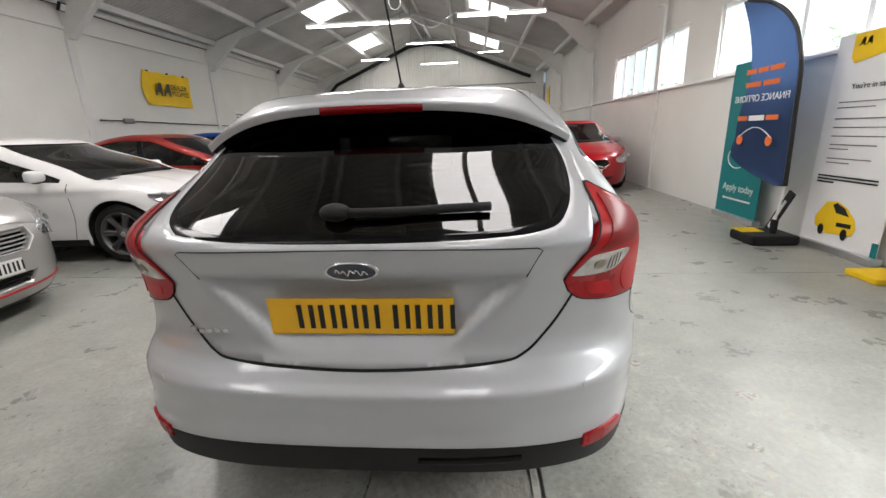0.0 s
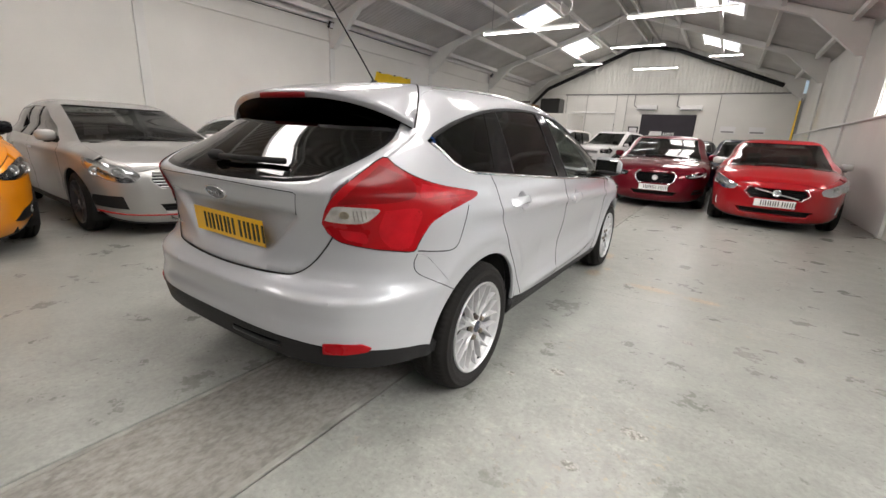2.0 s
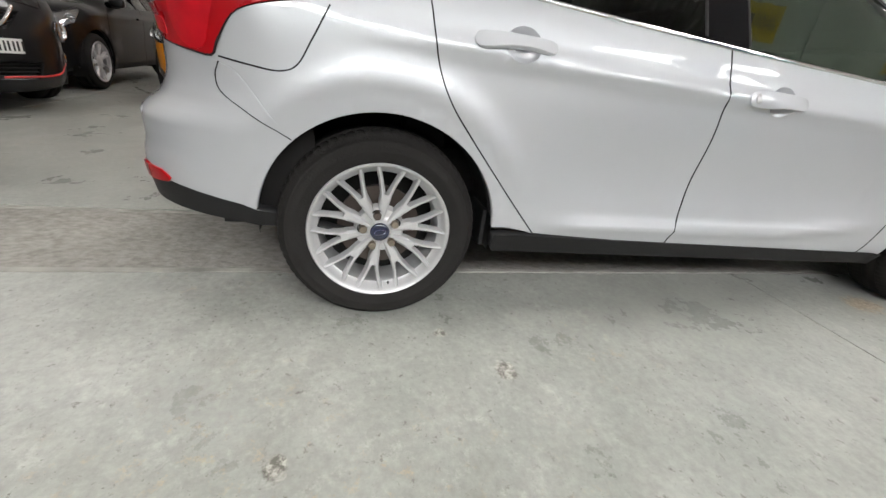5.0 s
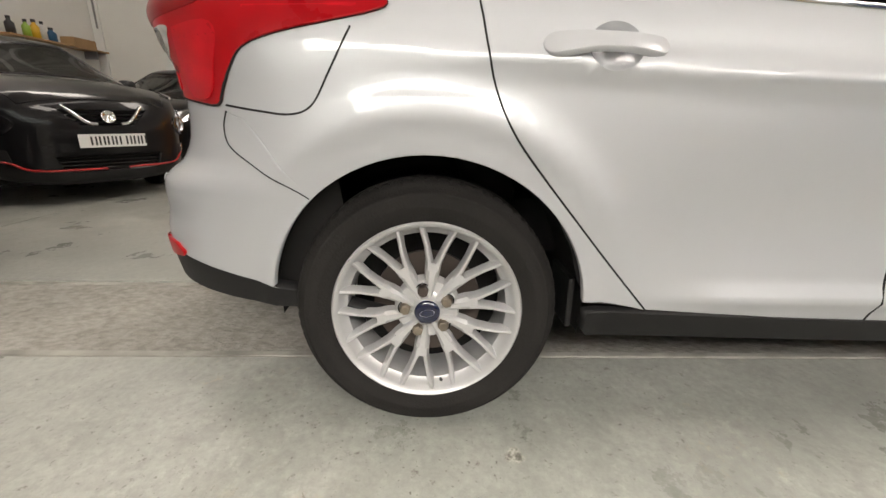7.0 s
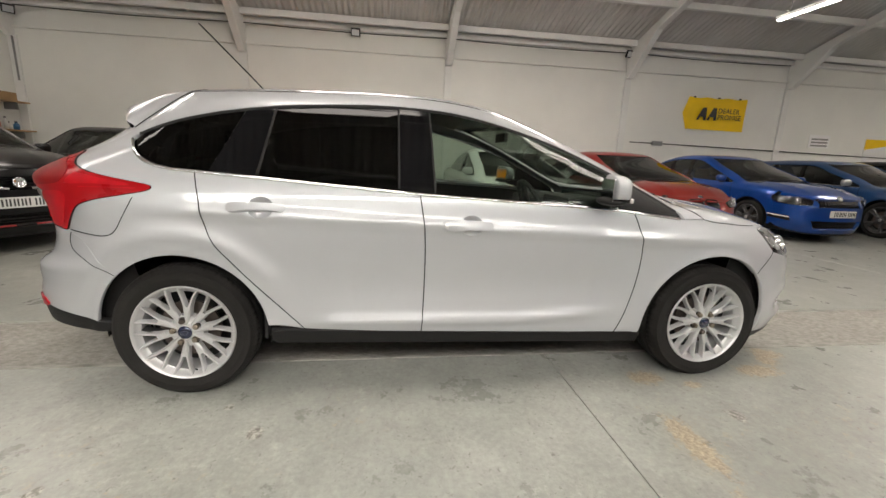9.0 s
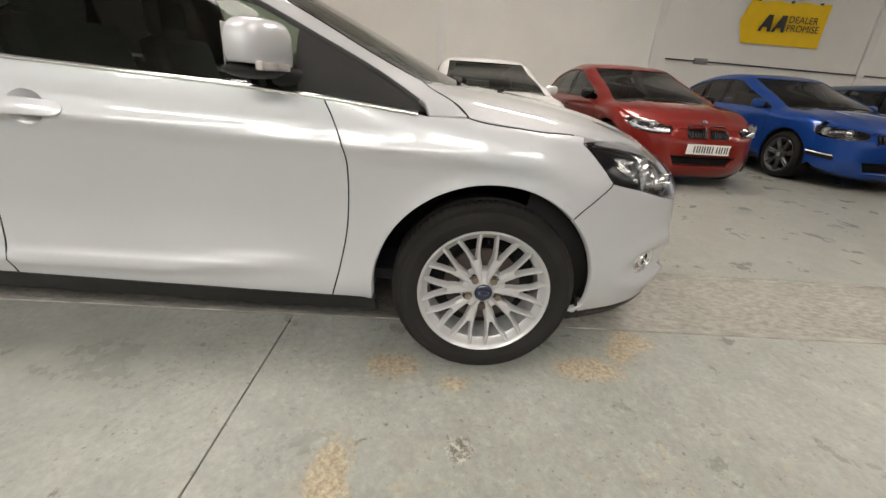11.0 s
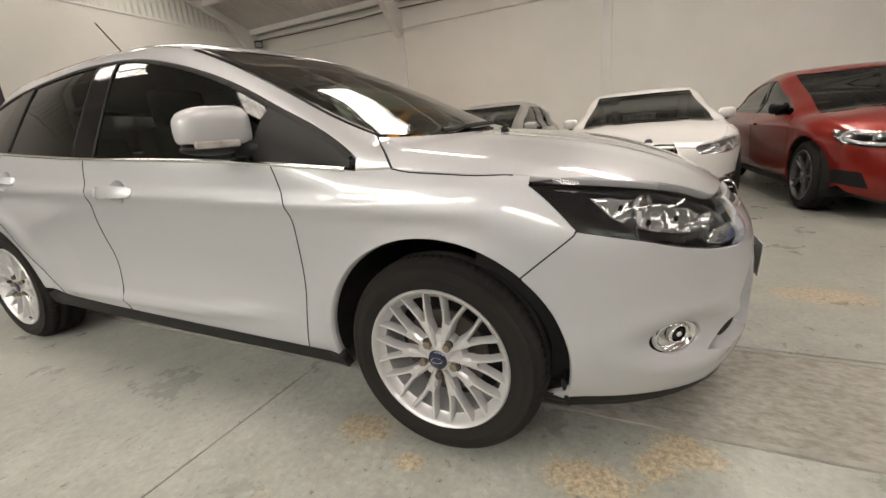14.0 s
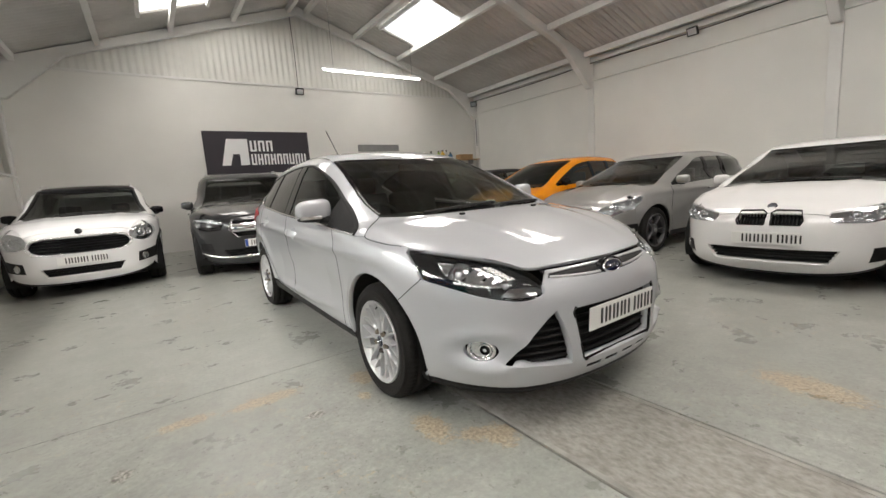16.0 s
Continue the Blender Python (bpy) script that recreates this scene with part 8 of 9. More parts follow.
car("black_saloon", "black four-door saloon with chrome window line", dict(
    notch, paint="black", doors=4, wb=2.97, fo=0.85, ro=1.1, hw=0.93, h=1.47, belt=0.97, zd=1.1, zc=0.99, zh=0.80, yc=2.6, yrf=1.5, yrr=0.25, ywb=-0.55, bp=1.15, lamp=bmw_lamp, brow=[(25, 0.64), (36, 0.66), (46, 0.71)], grilles=[kid(1), kid(-1), lowmouth(0.45, 0.27, 0.38)], slats=[("v", 0.03, "satin"), ("v", 0.03, "satin"), ("h", 0.03, "plastic")],
    frames=[(kid(1), "chrome", 0.014), (kid(-1), "chrome", 0.014)], plate=0.45, strip="chrome", rw=0.34), facing(-2.7, 13.2, -80))
car("white_suv", "white boxy SUV with a chrome-barred grille", dict(
    high, paint="white", wb=2.66, fo=0.85, ro=0.99, hw=0.95, h=1.74, belt=1.12, zh=1.02, zc=1.17, yc=2.35, yrf=1.45, bp=1.05, rw=0.36, tail=0.15, tumble=0.18, lamp=[(26, 0.78), (25, 0.92), (36, 0.95), (48, 0.96), (50, 0.88), (44, 0.79)], eyes=[(31, 0.86, 0.06), (41, 0.87, 0.06)],
    grilles=[[(-0.42, 0.76), (0.42, 0.76), (0.44, 0.90), (-0.44, 0.90)], lowmouth(0.5, 0.36, 0.5)], slats=[("h", 0.045, "satin"), ("h", 0.04, "plastic")], plate=0.62, intakes=[[(33, 0.42), (48, 0.44), (47, 0.54), (34, 0.54)]], fogs=[(40, 0.49, 0.045)], rails=True), facing(-3.2, 16.9, 167))
car("white_estate_suv", "white SUV with dark glass parked by the wall", dict(
    high, paint="white", wb=2.93, fo=0.88, ro=1.05, hw=0.965, h=1.74, belt=1.10, zh=0.95, zc=1.15, yc=2.5, yrf=1.5, bp=1.12, rw=0.37, lamp=bmw_lamp, grilles=[kid(1), kid(-1)], slats=[("v", 0.03, "gloss"), ("v", 0.03, "gloss")], plate=0.50), facing(-5.6, 15.9, 167))
car("dark_parked_car", "dark navy four-door car behind the red cars", dict(hatch, paint="navy", plate=0.45, h=1.50, grilles=[lowmouth(0.35, 0.5, 0.62)], slats=[("h", 0.04, "gloss")]), facing(2.2, 11.6, 180))
car("dark_parked_car", "black four-door car behind the red saloon", dict(hatch, paint="black", plate=0.45, h=1.45, grilles=[lowmouth(0.35, 0.5, 0.62)], slats=[("h", 0.04, "gloss")]), facing(0.7, 13.2, 180))


# ---- things on the walls and floor ----
def text_mesh(words, size, depth=0.001, align="CENTER", flip=False):
    c = bpy.data.curves.new("words", "FONT")
    c.body, c.size, c.extrude, c.align_x, c.align_y = words, size, depth, align, "CENTER"
    o = new("words", c)
    bpy.context.view_layer.update()
    me = bpy.data.meshes.new_from_object(o.evaluated_get(bpy.context.evaluated_depsgraph_get()))
    bpy.data.objects.remove(o)
    bpy.data.curves.remove(c)
    if flip:
        me.transform(Matrix.Diagonal((-1, 1, 1, 1)))
        me.flip_normals()
    return me


def words(name, txt, size, m, material, parent, flip=False, align="CENTER"):
    me = text_mesh(txt, size, align=align, flip=flip)
    me.transform(m)
    return link(name, me, parent, "", M[material])


def flat(name, pts, m, material, parent, depth=0.002):
    """A flat printed shape with a little thickness."""
    bm = bmesh.new()
    v = [bm.verts.new(m @ Vector((x, y, 0))) for x, y in pts]
    f = bm.faces.new(v)
    r = bmesh.ops.extrude_face_region(bm, geom=[f])
    nz = (m.to_3x3() @ Vector((0, 0, 1))) * depth
    bmesh.ops.translate(bm, vec=nz, verts=[e for e in r["geom"] if isinstance(e, bmesh.types.BMVert)])
    bmesh.ops.recalc_face_normals(bm, faces=bm.faces[:])
    return part(name, bm, M[material], parent)


def cloth(name, w, h, m, material, parent, wave=0.02, notch=0.0, seed=1, nx=40, ny=24, hang=0.03):
    """A hung sheet with soft folds; notch points one edge."""
    r = random.Random(seed)
    ph = [r.uniform(0, 6) for _ in range(6)]
    bm = bmesh.new()
    g = []
    for j in range(ny + 1):
        v = j / ny
        row = []
        for i in range(nx + 1):
            u = i / nx
            x0 = -w / 2 + notch * abs(2 * v - 1) - 0.0
            x = x0 + (w / 2 - x0) * u
            z = wave * (math.sin(4 * u + 3 * v + ph[0]) + 0.6 * math.sin(9 * u - 4 * v + ph[1]) + 0.35 * math.sin(17 * u + 6 * v + ph[2])) + wave * 1.7
            sag = -hang * math.sin(math.pi * u * 3) ** 2 * (v > 0.98) - 0.02 * u * (1 - v)
            row.append(bm.verts.new(m @ Vector((x, -h / 2 + h * v + sag, z))))
        g.append(row)
    for j in range(ny):
        for i in range(nx):
            bm.faces.new((g[j][i], g[j][i + 1], g[j + 1][i + 1], g[j + 1][i]))
    return part(name, bm, M[material], parent, smooth=True)


WEST = lambda y, z, d=0.012: Matrix.Translation((XW + d, y, z)) @ Euler((math.pi / 2, 0, math.pi / 2)).to_matrix().to_4x4()
SOUTH = lambda x, z, d=0.012: Matrix.Translation((x, YS + d, z)) @ Euler((math.pi / 2, 0, math.pi)).to_matrix().to_4x4()
NORTH = lambda x, z, d=0.012: Matrix.Translation((x, YN - d, z)) @ Euler((math.pi / 2, 0, 0)).to_matrix().to_4x4()
EAST = lambda y, z, x=XE - 0.012: Matrix.Translation((x, y, z)) @ Euler((math.pi / 2, 0, -math.pi / 2)).to_matrix().to_4x4()


def twin_peaks(parent, m, s, material="ink"):
    """The two slanted peaks of the mark on the yellow banners, as plain shapes."""
    for k in (0, 1):
        x = (k - 1) * s * 0.95
        flat("mark", [(x, 0), (x + 0.22 * s, 0), (x + 0.34 * s, 0.26 * s), (x + 0.62 * s, 0.26 * s), (x + 0.66 * s, 0), (x + 0.9 * s, 0), (x + 0.86 * s, 1.0 * s), (x + 0.52 * s, 1.0 * s)], m, material, parent)


# yellow dealer banner on the long wall
b = thing("yellow_banner", "yellow fabric banner with black lettering pinned to the wall", "banner", kind="")
cloth("cloth", 1.95, 0.86, WEST(10.0, 2.66), "yellow", b, 0.012, notch=0.16)
bm_m = WEST(10.0, 2.66, 0.075)
twin_peaks(b, bm_m @ Matrix.Translation((-0.24, -0.18, 0)), 0.33)
words("lettering", "DEALER", 0.19, bm_m @ Matrix.Translation((0.42, 0.075, 0)), "ink", b)
words("lettering", "PROMISE", 0.19, bm_m @ Matrix.Translation((0.46, -0.095, 0)), "ink", b)
for yy in (9.35, 10.1, 10.75):
    part("clip", box(XW, XW + 0.05, yy - 0.02, yy + 0.02, 3.06, 3.10, 0.004), M["ink"], b)


def trade_board(name, w, h, m, label, hung=False, lettered=0.33):
    o = thing(name, label, "sign")
    if hung:
        cloth("cloth", w, h, m, "bannerblack", o, 0.010, hang=0.0)
        mm = m @ Matrix.Translation((0, 0, 0.05))
    else:
        part("board", box(-w / 2, w / 2, -h / 2, h / 2, 0, 0.02, 0.004, m=m), M["bannerblack"], o)
        mm = m @ Matrix.Translation((0, 0, 0.022))
    s = min(h * 0.62, w * 0.30)
    # slanted capital-like emblem with a cut-out, then bars for the trade name
    x = -w * 0.36
    y = -h * 0.30
    flat("emblem", [(x, y), (x + 0.30 * s, y), (x + 0.42 * s, y + 0.42 * s), (x + 0.66 * s, y + 0.42 * s), (x + 0.66 * s, y), (x + 0.98 * s, y), (x + 0.98 * s, y + s), (x + 0.24 * s, y + s)], mm, "bannerwhite", o)
    r = random.Random(3)
    for row, n, y0 in ((0, 3, y + 0.52 * s), (1, 9, y + 0.0 * s)):
        xx = x + 1.06 * s
        cw = (w * 0.47 - xx + 0.0) / 9
        for k in range(n):
            cwk = cw * (1.25 if row == 0 else 1.0)
            hh = 0.42 * s
            flat("bar", [(xx, y0), (xx + cwk * 0.26, y0), (xx + cwk * 0.26, y0 + hh), (xx, y0 + hh)], mm, "bannerwhite", o)
            flat("bar", [(xx + cwk * 0.52, y0), (xx + cwk * 0.78, y0), (xx + cwk * 0.78, y0 + hh), (xx + cwk * 0.52, y0 + hh)], mm, "bannerwhite", o)
            yk = y0 + hh * r.choice((0.0, 0.42, 0.84))
            flat("bar", [(xx + cwk * 0.26, yk), (xx + cwk * 0.52, yk), (xx + cwk * 0.52, yk + hh * 0.16), (xx + cwk * 0.26, yk + hh * 0.16)], mm, "bannerwhite", o)
            xx += cwk
    return o


trade_board("trade_sign", 2.6, 1.07, SOUTH(-0.79, 2.35), "dark sign board with white emblem and bars on the wall")
trade_board("trade_banner", 2.4, 1.9, NORTH(-0.92, 1.73), "dark fabric banner with white emblem on the end wall", hung=True)

# floodlights and their cable along the eaves
def floodlight(x, y, z, turn):
    o = thing("floodlight", "small black floodlight under the eaves", "light", pose(x, y, z, 0, 0, turn), "floodlights")
    part("housing", box(-0.11, 0.11, -0.03, 0.03, -0.09, 0.09, 0.012, m=Matrix.Rotation(radians(-25), 4, "X")), M["plastic"], o)
    part("front_glass", box(-0.085, 0.085, 0.028, 0.036, -0.065, 0.065, 0.004, m=Matrix.Rotation(radians(-25), 4, "X")), M["bulb"], o)
    part("bracket", box(-0.015, 0.015, -0.13, -0.02, -0.02, 0.02, 0.004), M["plastic"], o)


for y in (0.18, 7.2, 17.0):
    floodlight(XW + 0.17, y, 4.0, -90)
floodlight(XW + 0.22, YS + 0.25, 3.92, -45)
floodlight(-1.98, YS + 0.16, 3.95, 0)
o = thing("eaves_cable", "black cable clipped along the eaves", "cable")
pts = [Vector((XW + 0.15, y, 4.03 - 0.04 * abs(math.sin((y + 2.42) * math.pi / 4.87)))) for y in np.linspace(-7.0, 12.0, 60)]
part("cable", tube(pts, 0.012, 6), M["black_cable"], o)
part("down_cable", tube([(XW + 0.06, YS + 0.12, 3.9), (XW + 0.05, YS + 0.12, 2.5)], 0.022, 6), M["conduit"], o)
o = thing("ridge_cable", "thin black cable hanging down the gable", "cable")
part("cable", tube([(-1.95, YS + 0.06, 6.0), (-1.98, YS + 0.07, 5.0), (-1.98, YS + 0.06, 4.05)], 0.009, 6), M["black_cable"], o)
# conduit with socket
o = thing("conduit_run", "black conduit with a twin socket along the wall", "conduit")
part("conduit", tube([(XW + 0.03, 7.58, 1.80), (XW + 0.03, 8.6, 1.79), (XW + 0.03, 16.4, 1.66)], 0.014, 8), M["black_cable"], o)
part("socket", box(XW, XW + 0.06, 8.25, 8.55, 1.735, 1.855, 0.01), M["conduit"], o)
# wall posters
o = thing("wall_poster", "small grey and white poster on the wall", "poster")
part("sheet", box(XW, XW + 0.012, 13.25, 13.95, 1.88, 2.25), M["bannerwhite"], o)
for k in range(3):
    part("bar", box(XW + 0.012, XW + 0.016, 13.32, 13.88, 1.92 + 0.09 * k, 1.97 + 0.09 * k), M["conduit"], o)
o = thing("wall_poster", "yellow and white poster on the wall", "poster")
part("sheet", box(XW, XW + 0.012, 15.2, 16.4, 1.5, 2.2), M["bannerwhite"], o)
flat("yellow_field", [(-0.6, 0.03), (0.55, 0.22), (0.6, 0.34), (-0.6, 0.34)], WEST(15.8, 1.86, 0.014), "yellow", o)

# feather flag on a weighted base
fl = thing("feather_flag", "navy feather flag with orange print on a black base", "flag")
part("base", box(3.22, 3.70, 2.70, 3.12, 0.0, 0.11, 0.035), M["plastic"], fl)
part("sticker", box(3.225, 3.46, 2.90, 3.115, 0.111, 0.116, 0.002), M["yellow"], fl, "yellow warning sticker")
part("socket", rod((3.5, 2.84, 0.10), (3.5, 2.84, 0.26), 0.035, 14), M["plastic"], fl)
pole = [(3.5, 2.84, 0.25), (3.5, 2.80, 0.62), (3.5, 2.84, 1.3), (3.5, 2.92, 1.92), (3.5, 3.08, 2.22), (3.5, 3.34, 2.42), (3.5, 3.66, 2.56), (3.5, 3.98, 2.64)]
part("pole", tube([Vector(v) for v in cr(pole, 6)], 0.012, 8), M["batten"], fl)
yr = pch((0.60, 2.80), (1.3, 2.85), (1.92, 2.93), (2.22, 3.09), (2.42, 3.35), (2.56, 3.67), (2.63, 3.95))
yl = pch((0.60, 2.86), (0.70, 3.30), (0.80, 3.62), (1.12, 3.74), (1.9, 3.72), (2.4, 3.88), (2.63, 3.99))
bm, g = bmesh.new(), []
for z in np.linspace(0.61, 2.63, 50):
    a0, a1 = float(yr(z)), max(float(yl(z)), float(yr(z)) + 0.02)
    g.append([bm.verts.new((3.5 + 0.035 * math.sin(3.2 * u + 2.4 * z) * u, a0 + (a1 - a0) * u, z)) for u in np.linspace(0, 1, 16)])
for p, q in zip(g[:-1], g[1:]):
    for i in range(15):
        bm.faces.new((p[i], p[i + 1], q[i + 1], q[i]))
part("sail", bm, M["flagblue"], fl, smooth=True)
part("pole_sleeve", tube([Vector((3.5, float(yr(z)) - 0.012, z)) for z in np.linspace(0.62, 2.62, 40)], 0.022, 8), M["ink"], fl)
FX = 3.448
fm = lambda y, z: EAST(y, z, FX)
words("print", "FINANCE OPTIONS", 0.105, fm(3.33, 1.52), "bannerwhite", fl, flip=True)
for zz, ends in ((1.81, (-0.30, -0.13, -0.10, 0.06, 0.09, 0.30)), (1.67, (-0.28, -0.02, 0.02, 0.27)), (1.31, (-0.34, -0.17, 0.15, 0.34))):
    for x0, x1 in zip(ends[::2], ends[1::2]):
        flat("bar", [(x0, -0.026), (x1, -0.026), (x1, 0.026), (x0, 0.026)], fm(3.33, zz), "flagorange", fl)
flat("bar", [(-0.14, -0.028), (0.12, -0.028), (0.12, 0.028), (-0.14, 0.028)], fm(3.33, 1.31), "bannerwhite", fl)
for yy in (3.08, 3.58):
    flat("print_ring", [(0.055 * math.cos(t), 0.055 * math.sin(t)) for t in np.linspace(0, 2 * math.pi, 18, endpoint=False)], fm(yy, 1.07), "flagorange", fl)
arcp = [Vector((FX, 3.05 + 0.56 * u, 1.10 + 0.11 * math.sin(math.pi * u))) for u in np.linspace(0, 1, 14)]
part("print_line", tube(arcp, 0.006, 6), M["bannerwhite"], fl)

# teal roll-up
t = thing("teal_banner", "teal roll-up banner with white lettering against the wall", "banner")
part("sheet", box(3.80, 3.806, 3.62, 4.50, 0.06, 2.0), M["teal"], t)
part("cassette", box(3.76, 3.86, 3.60, 4.52, 0.0, 0.07, 0.012), M["satin"], t)
words("lettering", "Apply today", 0.135, EAST(4.06, 0.42, 3.797), "bannerwhite", t)
flat("bar", [(-0.30, -0.012), (0.3, -0.012), (0.3, 0.012), (-0.3, 0.012)], EAST(4.06, 0.27, 3.797), "bannerwhite", t)
ring = [Vector((3.796, 4.16 + 0.2 * math.cos(a_), 0.82 + 0.14 * math.sin(a_))) for a_ in np.linspace(0, 2 * math.pi, 26)]
part("print_line", tube(ring, 0.008, 6), M["bannerwhite"], t)
st = thing("hand_sign", "narrow black sign panel leaning by the flag base", "sign", pose(3.70, 3.25, 0.0, 0, 8, 0))
part("panel", box(-0.012, 0.012, -0.05, 0.05, 0.0, 0.56, 0.004, m=Matrix.Rotation(radians(22), 4, "X")), M["ink"], st)
part("bar", box(-0.016, -0.012, -0.02, 0.02, 0.10, 0.45, m=Matrix.Rotation(radians(22), 4, "X")), M["bannerwhite"], st)

# white roll-up with the small yellow car
a = thing("white_banner", "white and yellow roll-up banner with printed lines and a car", "banner")
part("sheet", box(3.83, 3.836, 2.02, 2.90, 0.06, 2.02), M["bannerwhite"], a)
part("cassette", box(3.78, 3.88, 2.0, 2.92, 0.0, 0.07, 0.012), M["satin"], a)
part("edge_strip", box(3.826, 3.83, 2.02, 2.08, 0.06, 0.2), M["teal"], a)
EM = lambda y, z: EAST(y, z, 3.826)
flat("yellow_field", [(-0.26, 0.02), (-0.22, -0.03), (0.44, 0.08), (0.44, 0.22), (-0.26, 0.22)], EM(2.46, 1.79), "yellow", a)
twin_peaks(a, EM(2.60, 1.90), 0.07)
words("lettering", "You're in safe", 0.070, EM(2.66, 1.555) @ Matrix.Translation((0.20, 0, 0)), "ink", a)
for k, zz in enumerate((1.42, 1.37, 1.27, 1.19, 1.11, 1.03, 0.99, 0.90, 0.86)):
    ww = (0.62, 0.40, 0.52, 0.60, 0.56, 0.50, 0.22, 0.48, 0.26)[k]
    flat("bar", [(0, -0.005), (ww, -0.005), (ww, 0.005), (0, 0.005)], EM(2.76, zz), "conduit", a)
for zz, ww in ((0.73, 0.66), (0.70, 0.66), (0.67, 0.2)):
    flat("bar", [(0, -0.008), (ww, -0.008), (ww, 0.008), (0, 0.008)], EM(2.82, zz), "ink", a)
cm = EM(2.50, 0.20)
flat("printed_car", [(-0.24, 0.03), (-0.10, -0.03), (0.20, 0.0), (0.23, 0.08), (0.20, 0.16), (0.10, 0.25), (-0.02, 0.30), (-0.14, 0.28), (-0.21, 0.18), (-0.25, 0.12)], cm, "yellow", a)
flat("printed_glass", [(-0.01, 0.19), (0.14, 0.175), (0.08, 0.245), (-0.02, 0.285), (-0.06, 0.26)], cm @ Matrix.Translation((0, 0, 0.003)), "ink", a)
flat("printed_grille", [(0.02, 0.06), (0.18, 0.07), (0.18, 0.11), (0.02, 0.10)], cm @ Matrix.Translation((0, 0, 0.003)), "ink", a)
for xx in (-0.15, 0.12):
    flat("printed_wheel", [(xx + 0.035 * math.cos(t_), 0.0 + 0.055 * math.sin(t_)) for t_ in np.linspace(0, 6.28, 14, endpoint=False)], cm @ Matrix.Translation((0, 0, 0.004)), "ink", a)
w = thing("floor_sign", "yellow plastic sign folded on the floor", "sign")
part("panel", box(3.45, 3.75, 1.55, 1.85, 0.0, 0.05, 0.01), M["yellow"], w)

# shelves at the back wall
def bottle(x, y, z, h, r_, color, cap, name="bottle"):
    key = "item_%02d%02d%02d" % tuple(int(c * 99) for c in color)
    if key not in M:
        M[key] = mat("coloured_plastic", color, 0.4, vary=0.05)
    o = thing(name, cap + " plastic bottle of car-care product on a shelf", "bottle", pose(x, y, z), "bottles on the shelves")
    pr = [(0.0, 0.001), (0.0, r_), (h * 0.62, r_), (h * 0.78, r_ * 0.42), (h * 0.86, r_ * 0.4)]
    bm = lathe(pr, 14)
    bmesh.ops.transform(bm, matrix=Matrix.Rotation(-math.pi / 2, 4, "Y"), verts=bm.verts[:])
    part("container", bm, M[key], o, smooth=True)
    part("cap", rod((0, 0, h * 0.85), (0, 0, h), r_ * 0.48, 12), M["ink"], o)


for nm, x0, x1, z in (("upper", -8.15, -5.95, 2.03), ("lower", -8.2, -6.3, 1.42)):
    o = thing("wall_shelf", "pine wall shelf on brackets carrying bottles", "shelf", group="wall shelves")
    part("board", box(x0, x1, YS, YS + 0.30, z - 0.03, z, 0.004), M["wood"], o)
    for xb in (x0 + 0.3, x1 - 0.3):
        part("bracket", box(xb - 0.015, xb + 0.015, YS, YS + 0.26, z - 0.18, z - 0.03, 0.004), M["conduit"], o)
r = random.Random(21)
cols = [(0.55, 0.25, 0.2), (0.6, 0.6, 0.56), (0.03, 0.03, 0.03), (0.6, 0.6, 0.58), (0.25, 0.4, 0.05), (0.5, 0.5, 0.48), (0.02, 0.1, 0.2), (0.6, 0.35, 0.02)]
capn = ["pink", "white", "black", "clear", "green", "grey", "blue", "amber"]
for x in (-6.15, -6.45, -6.62, -6.78, -6.95):
    k = r.randrange(8)
    bottle(x, YS + 0.15, 2.03, r.uniform(0.24, 0.34), r.uniform(0.055, 0.085), cols[k], capn[k])
for i in range(12):
    k = r.randrange(8)
    bottle(-6.42 - i * 0.13, YS + 0.12 + 0.05 * (i % 2), 1.42, r.uniform(0.15, 0.30), r.uniform(0.035, 0.055), cols[k], capn[k])
o = thing("cardboard_box", "open brown cardboard box on the upper shelf", "box", pose(-7.55, YS + 0.16, 2.03))
part("carton", box(-0.28, 0.28, -0.13, 0.13, 0, 0.16, 0.004), M["wood"], o)
o = thing("tool_bag", "green cloth bag hanging below the shelf", "bag", pose(-7.55, YS + 0.2, 1.02))
M["green"] = mat("green_cloth", (0.01, 0.16, 0.06), 0.8, bump=0.3, scale=30, vary=0.3)
bm = bmesh.new()
bmesh.ops.create_icosphere(bm, subdivisions=3, radius=1)
for v in bm.verts:
    v.co *= 1 + 0.14 * math.sin(7 * v.co.x + 3 * v.co.z) + 0.08 * math.sin(13 * v.co.z)
bmesh.ops.scale(bm, vec=(0.55, 0.13, 0.17), verts=bm.verts[:])
part("cloth", bm, M["green"], o, smooth=True)
part("strap", tube([(-0.2, -0.19, 0.1), (-0.1, -0.19, 0.37), (0.1, -0.19, 0.37), (0.2, -0.19, 0.1)], 0.012, 6), M["green"], o)
o = thing("display_board", "white and yellow display board standing by the back wall", "board", pose(-5.42, YS + 0.1, 0))
part("panel", box(-0.55, 0.55, -0.02, 0.02, 0.0, 2.27, 0.006), M["bannerwhite"], o)
flat("yellow_field", [(-0.55, -0.24), (0.1, -0.2), (0.55, 0.0), (0.55, 0.0), (0.55, 0.01), (-0.55, 0.01)][::-1], Matrix.Translation((0, 0.022, 2.255)) @ Euler((math.pi / 2, 0, math.pi)).to_matrix().to_4x4() @ Matrix.Diagonal((-1, 1, 1, 1)), "yellow", o)
twin_peaks(o, Matrix.Translation((0.22, 0.027, 2.10)) @ Euler((math.pi / 2, 0, math.pi)).to_matrix().to_4x4(), 0.09)

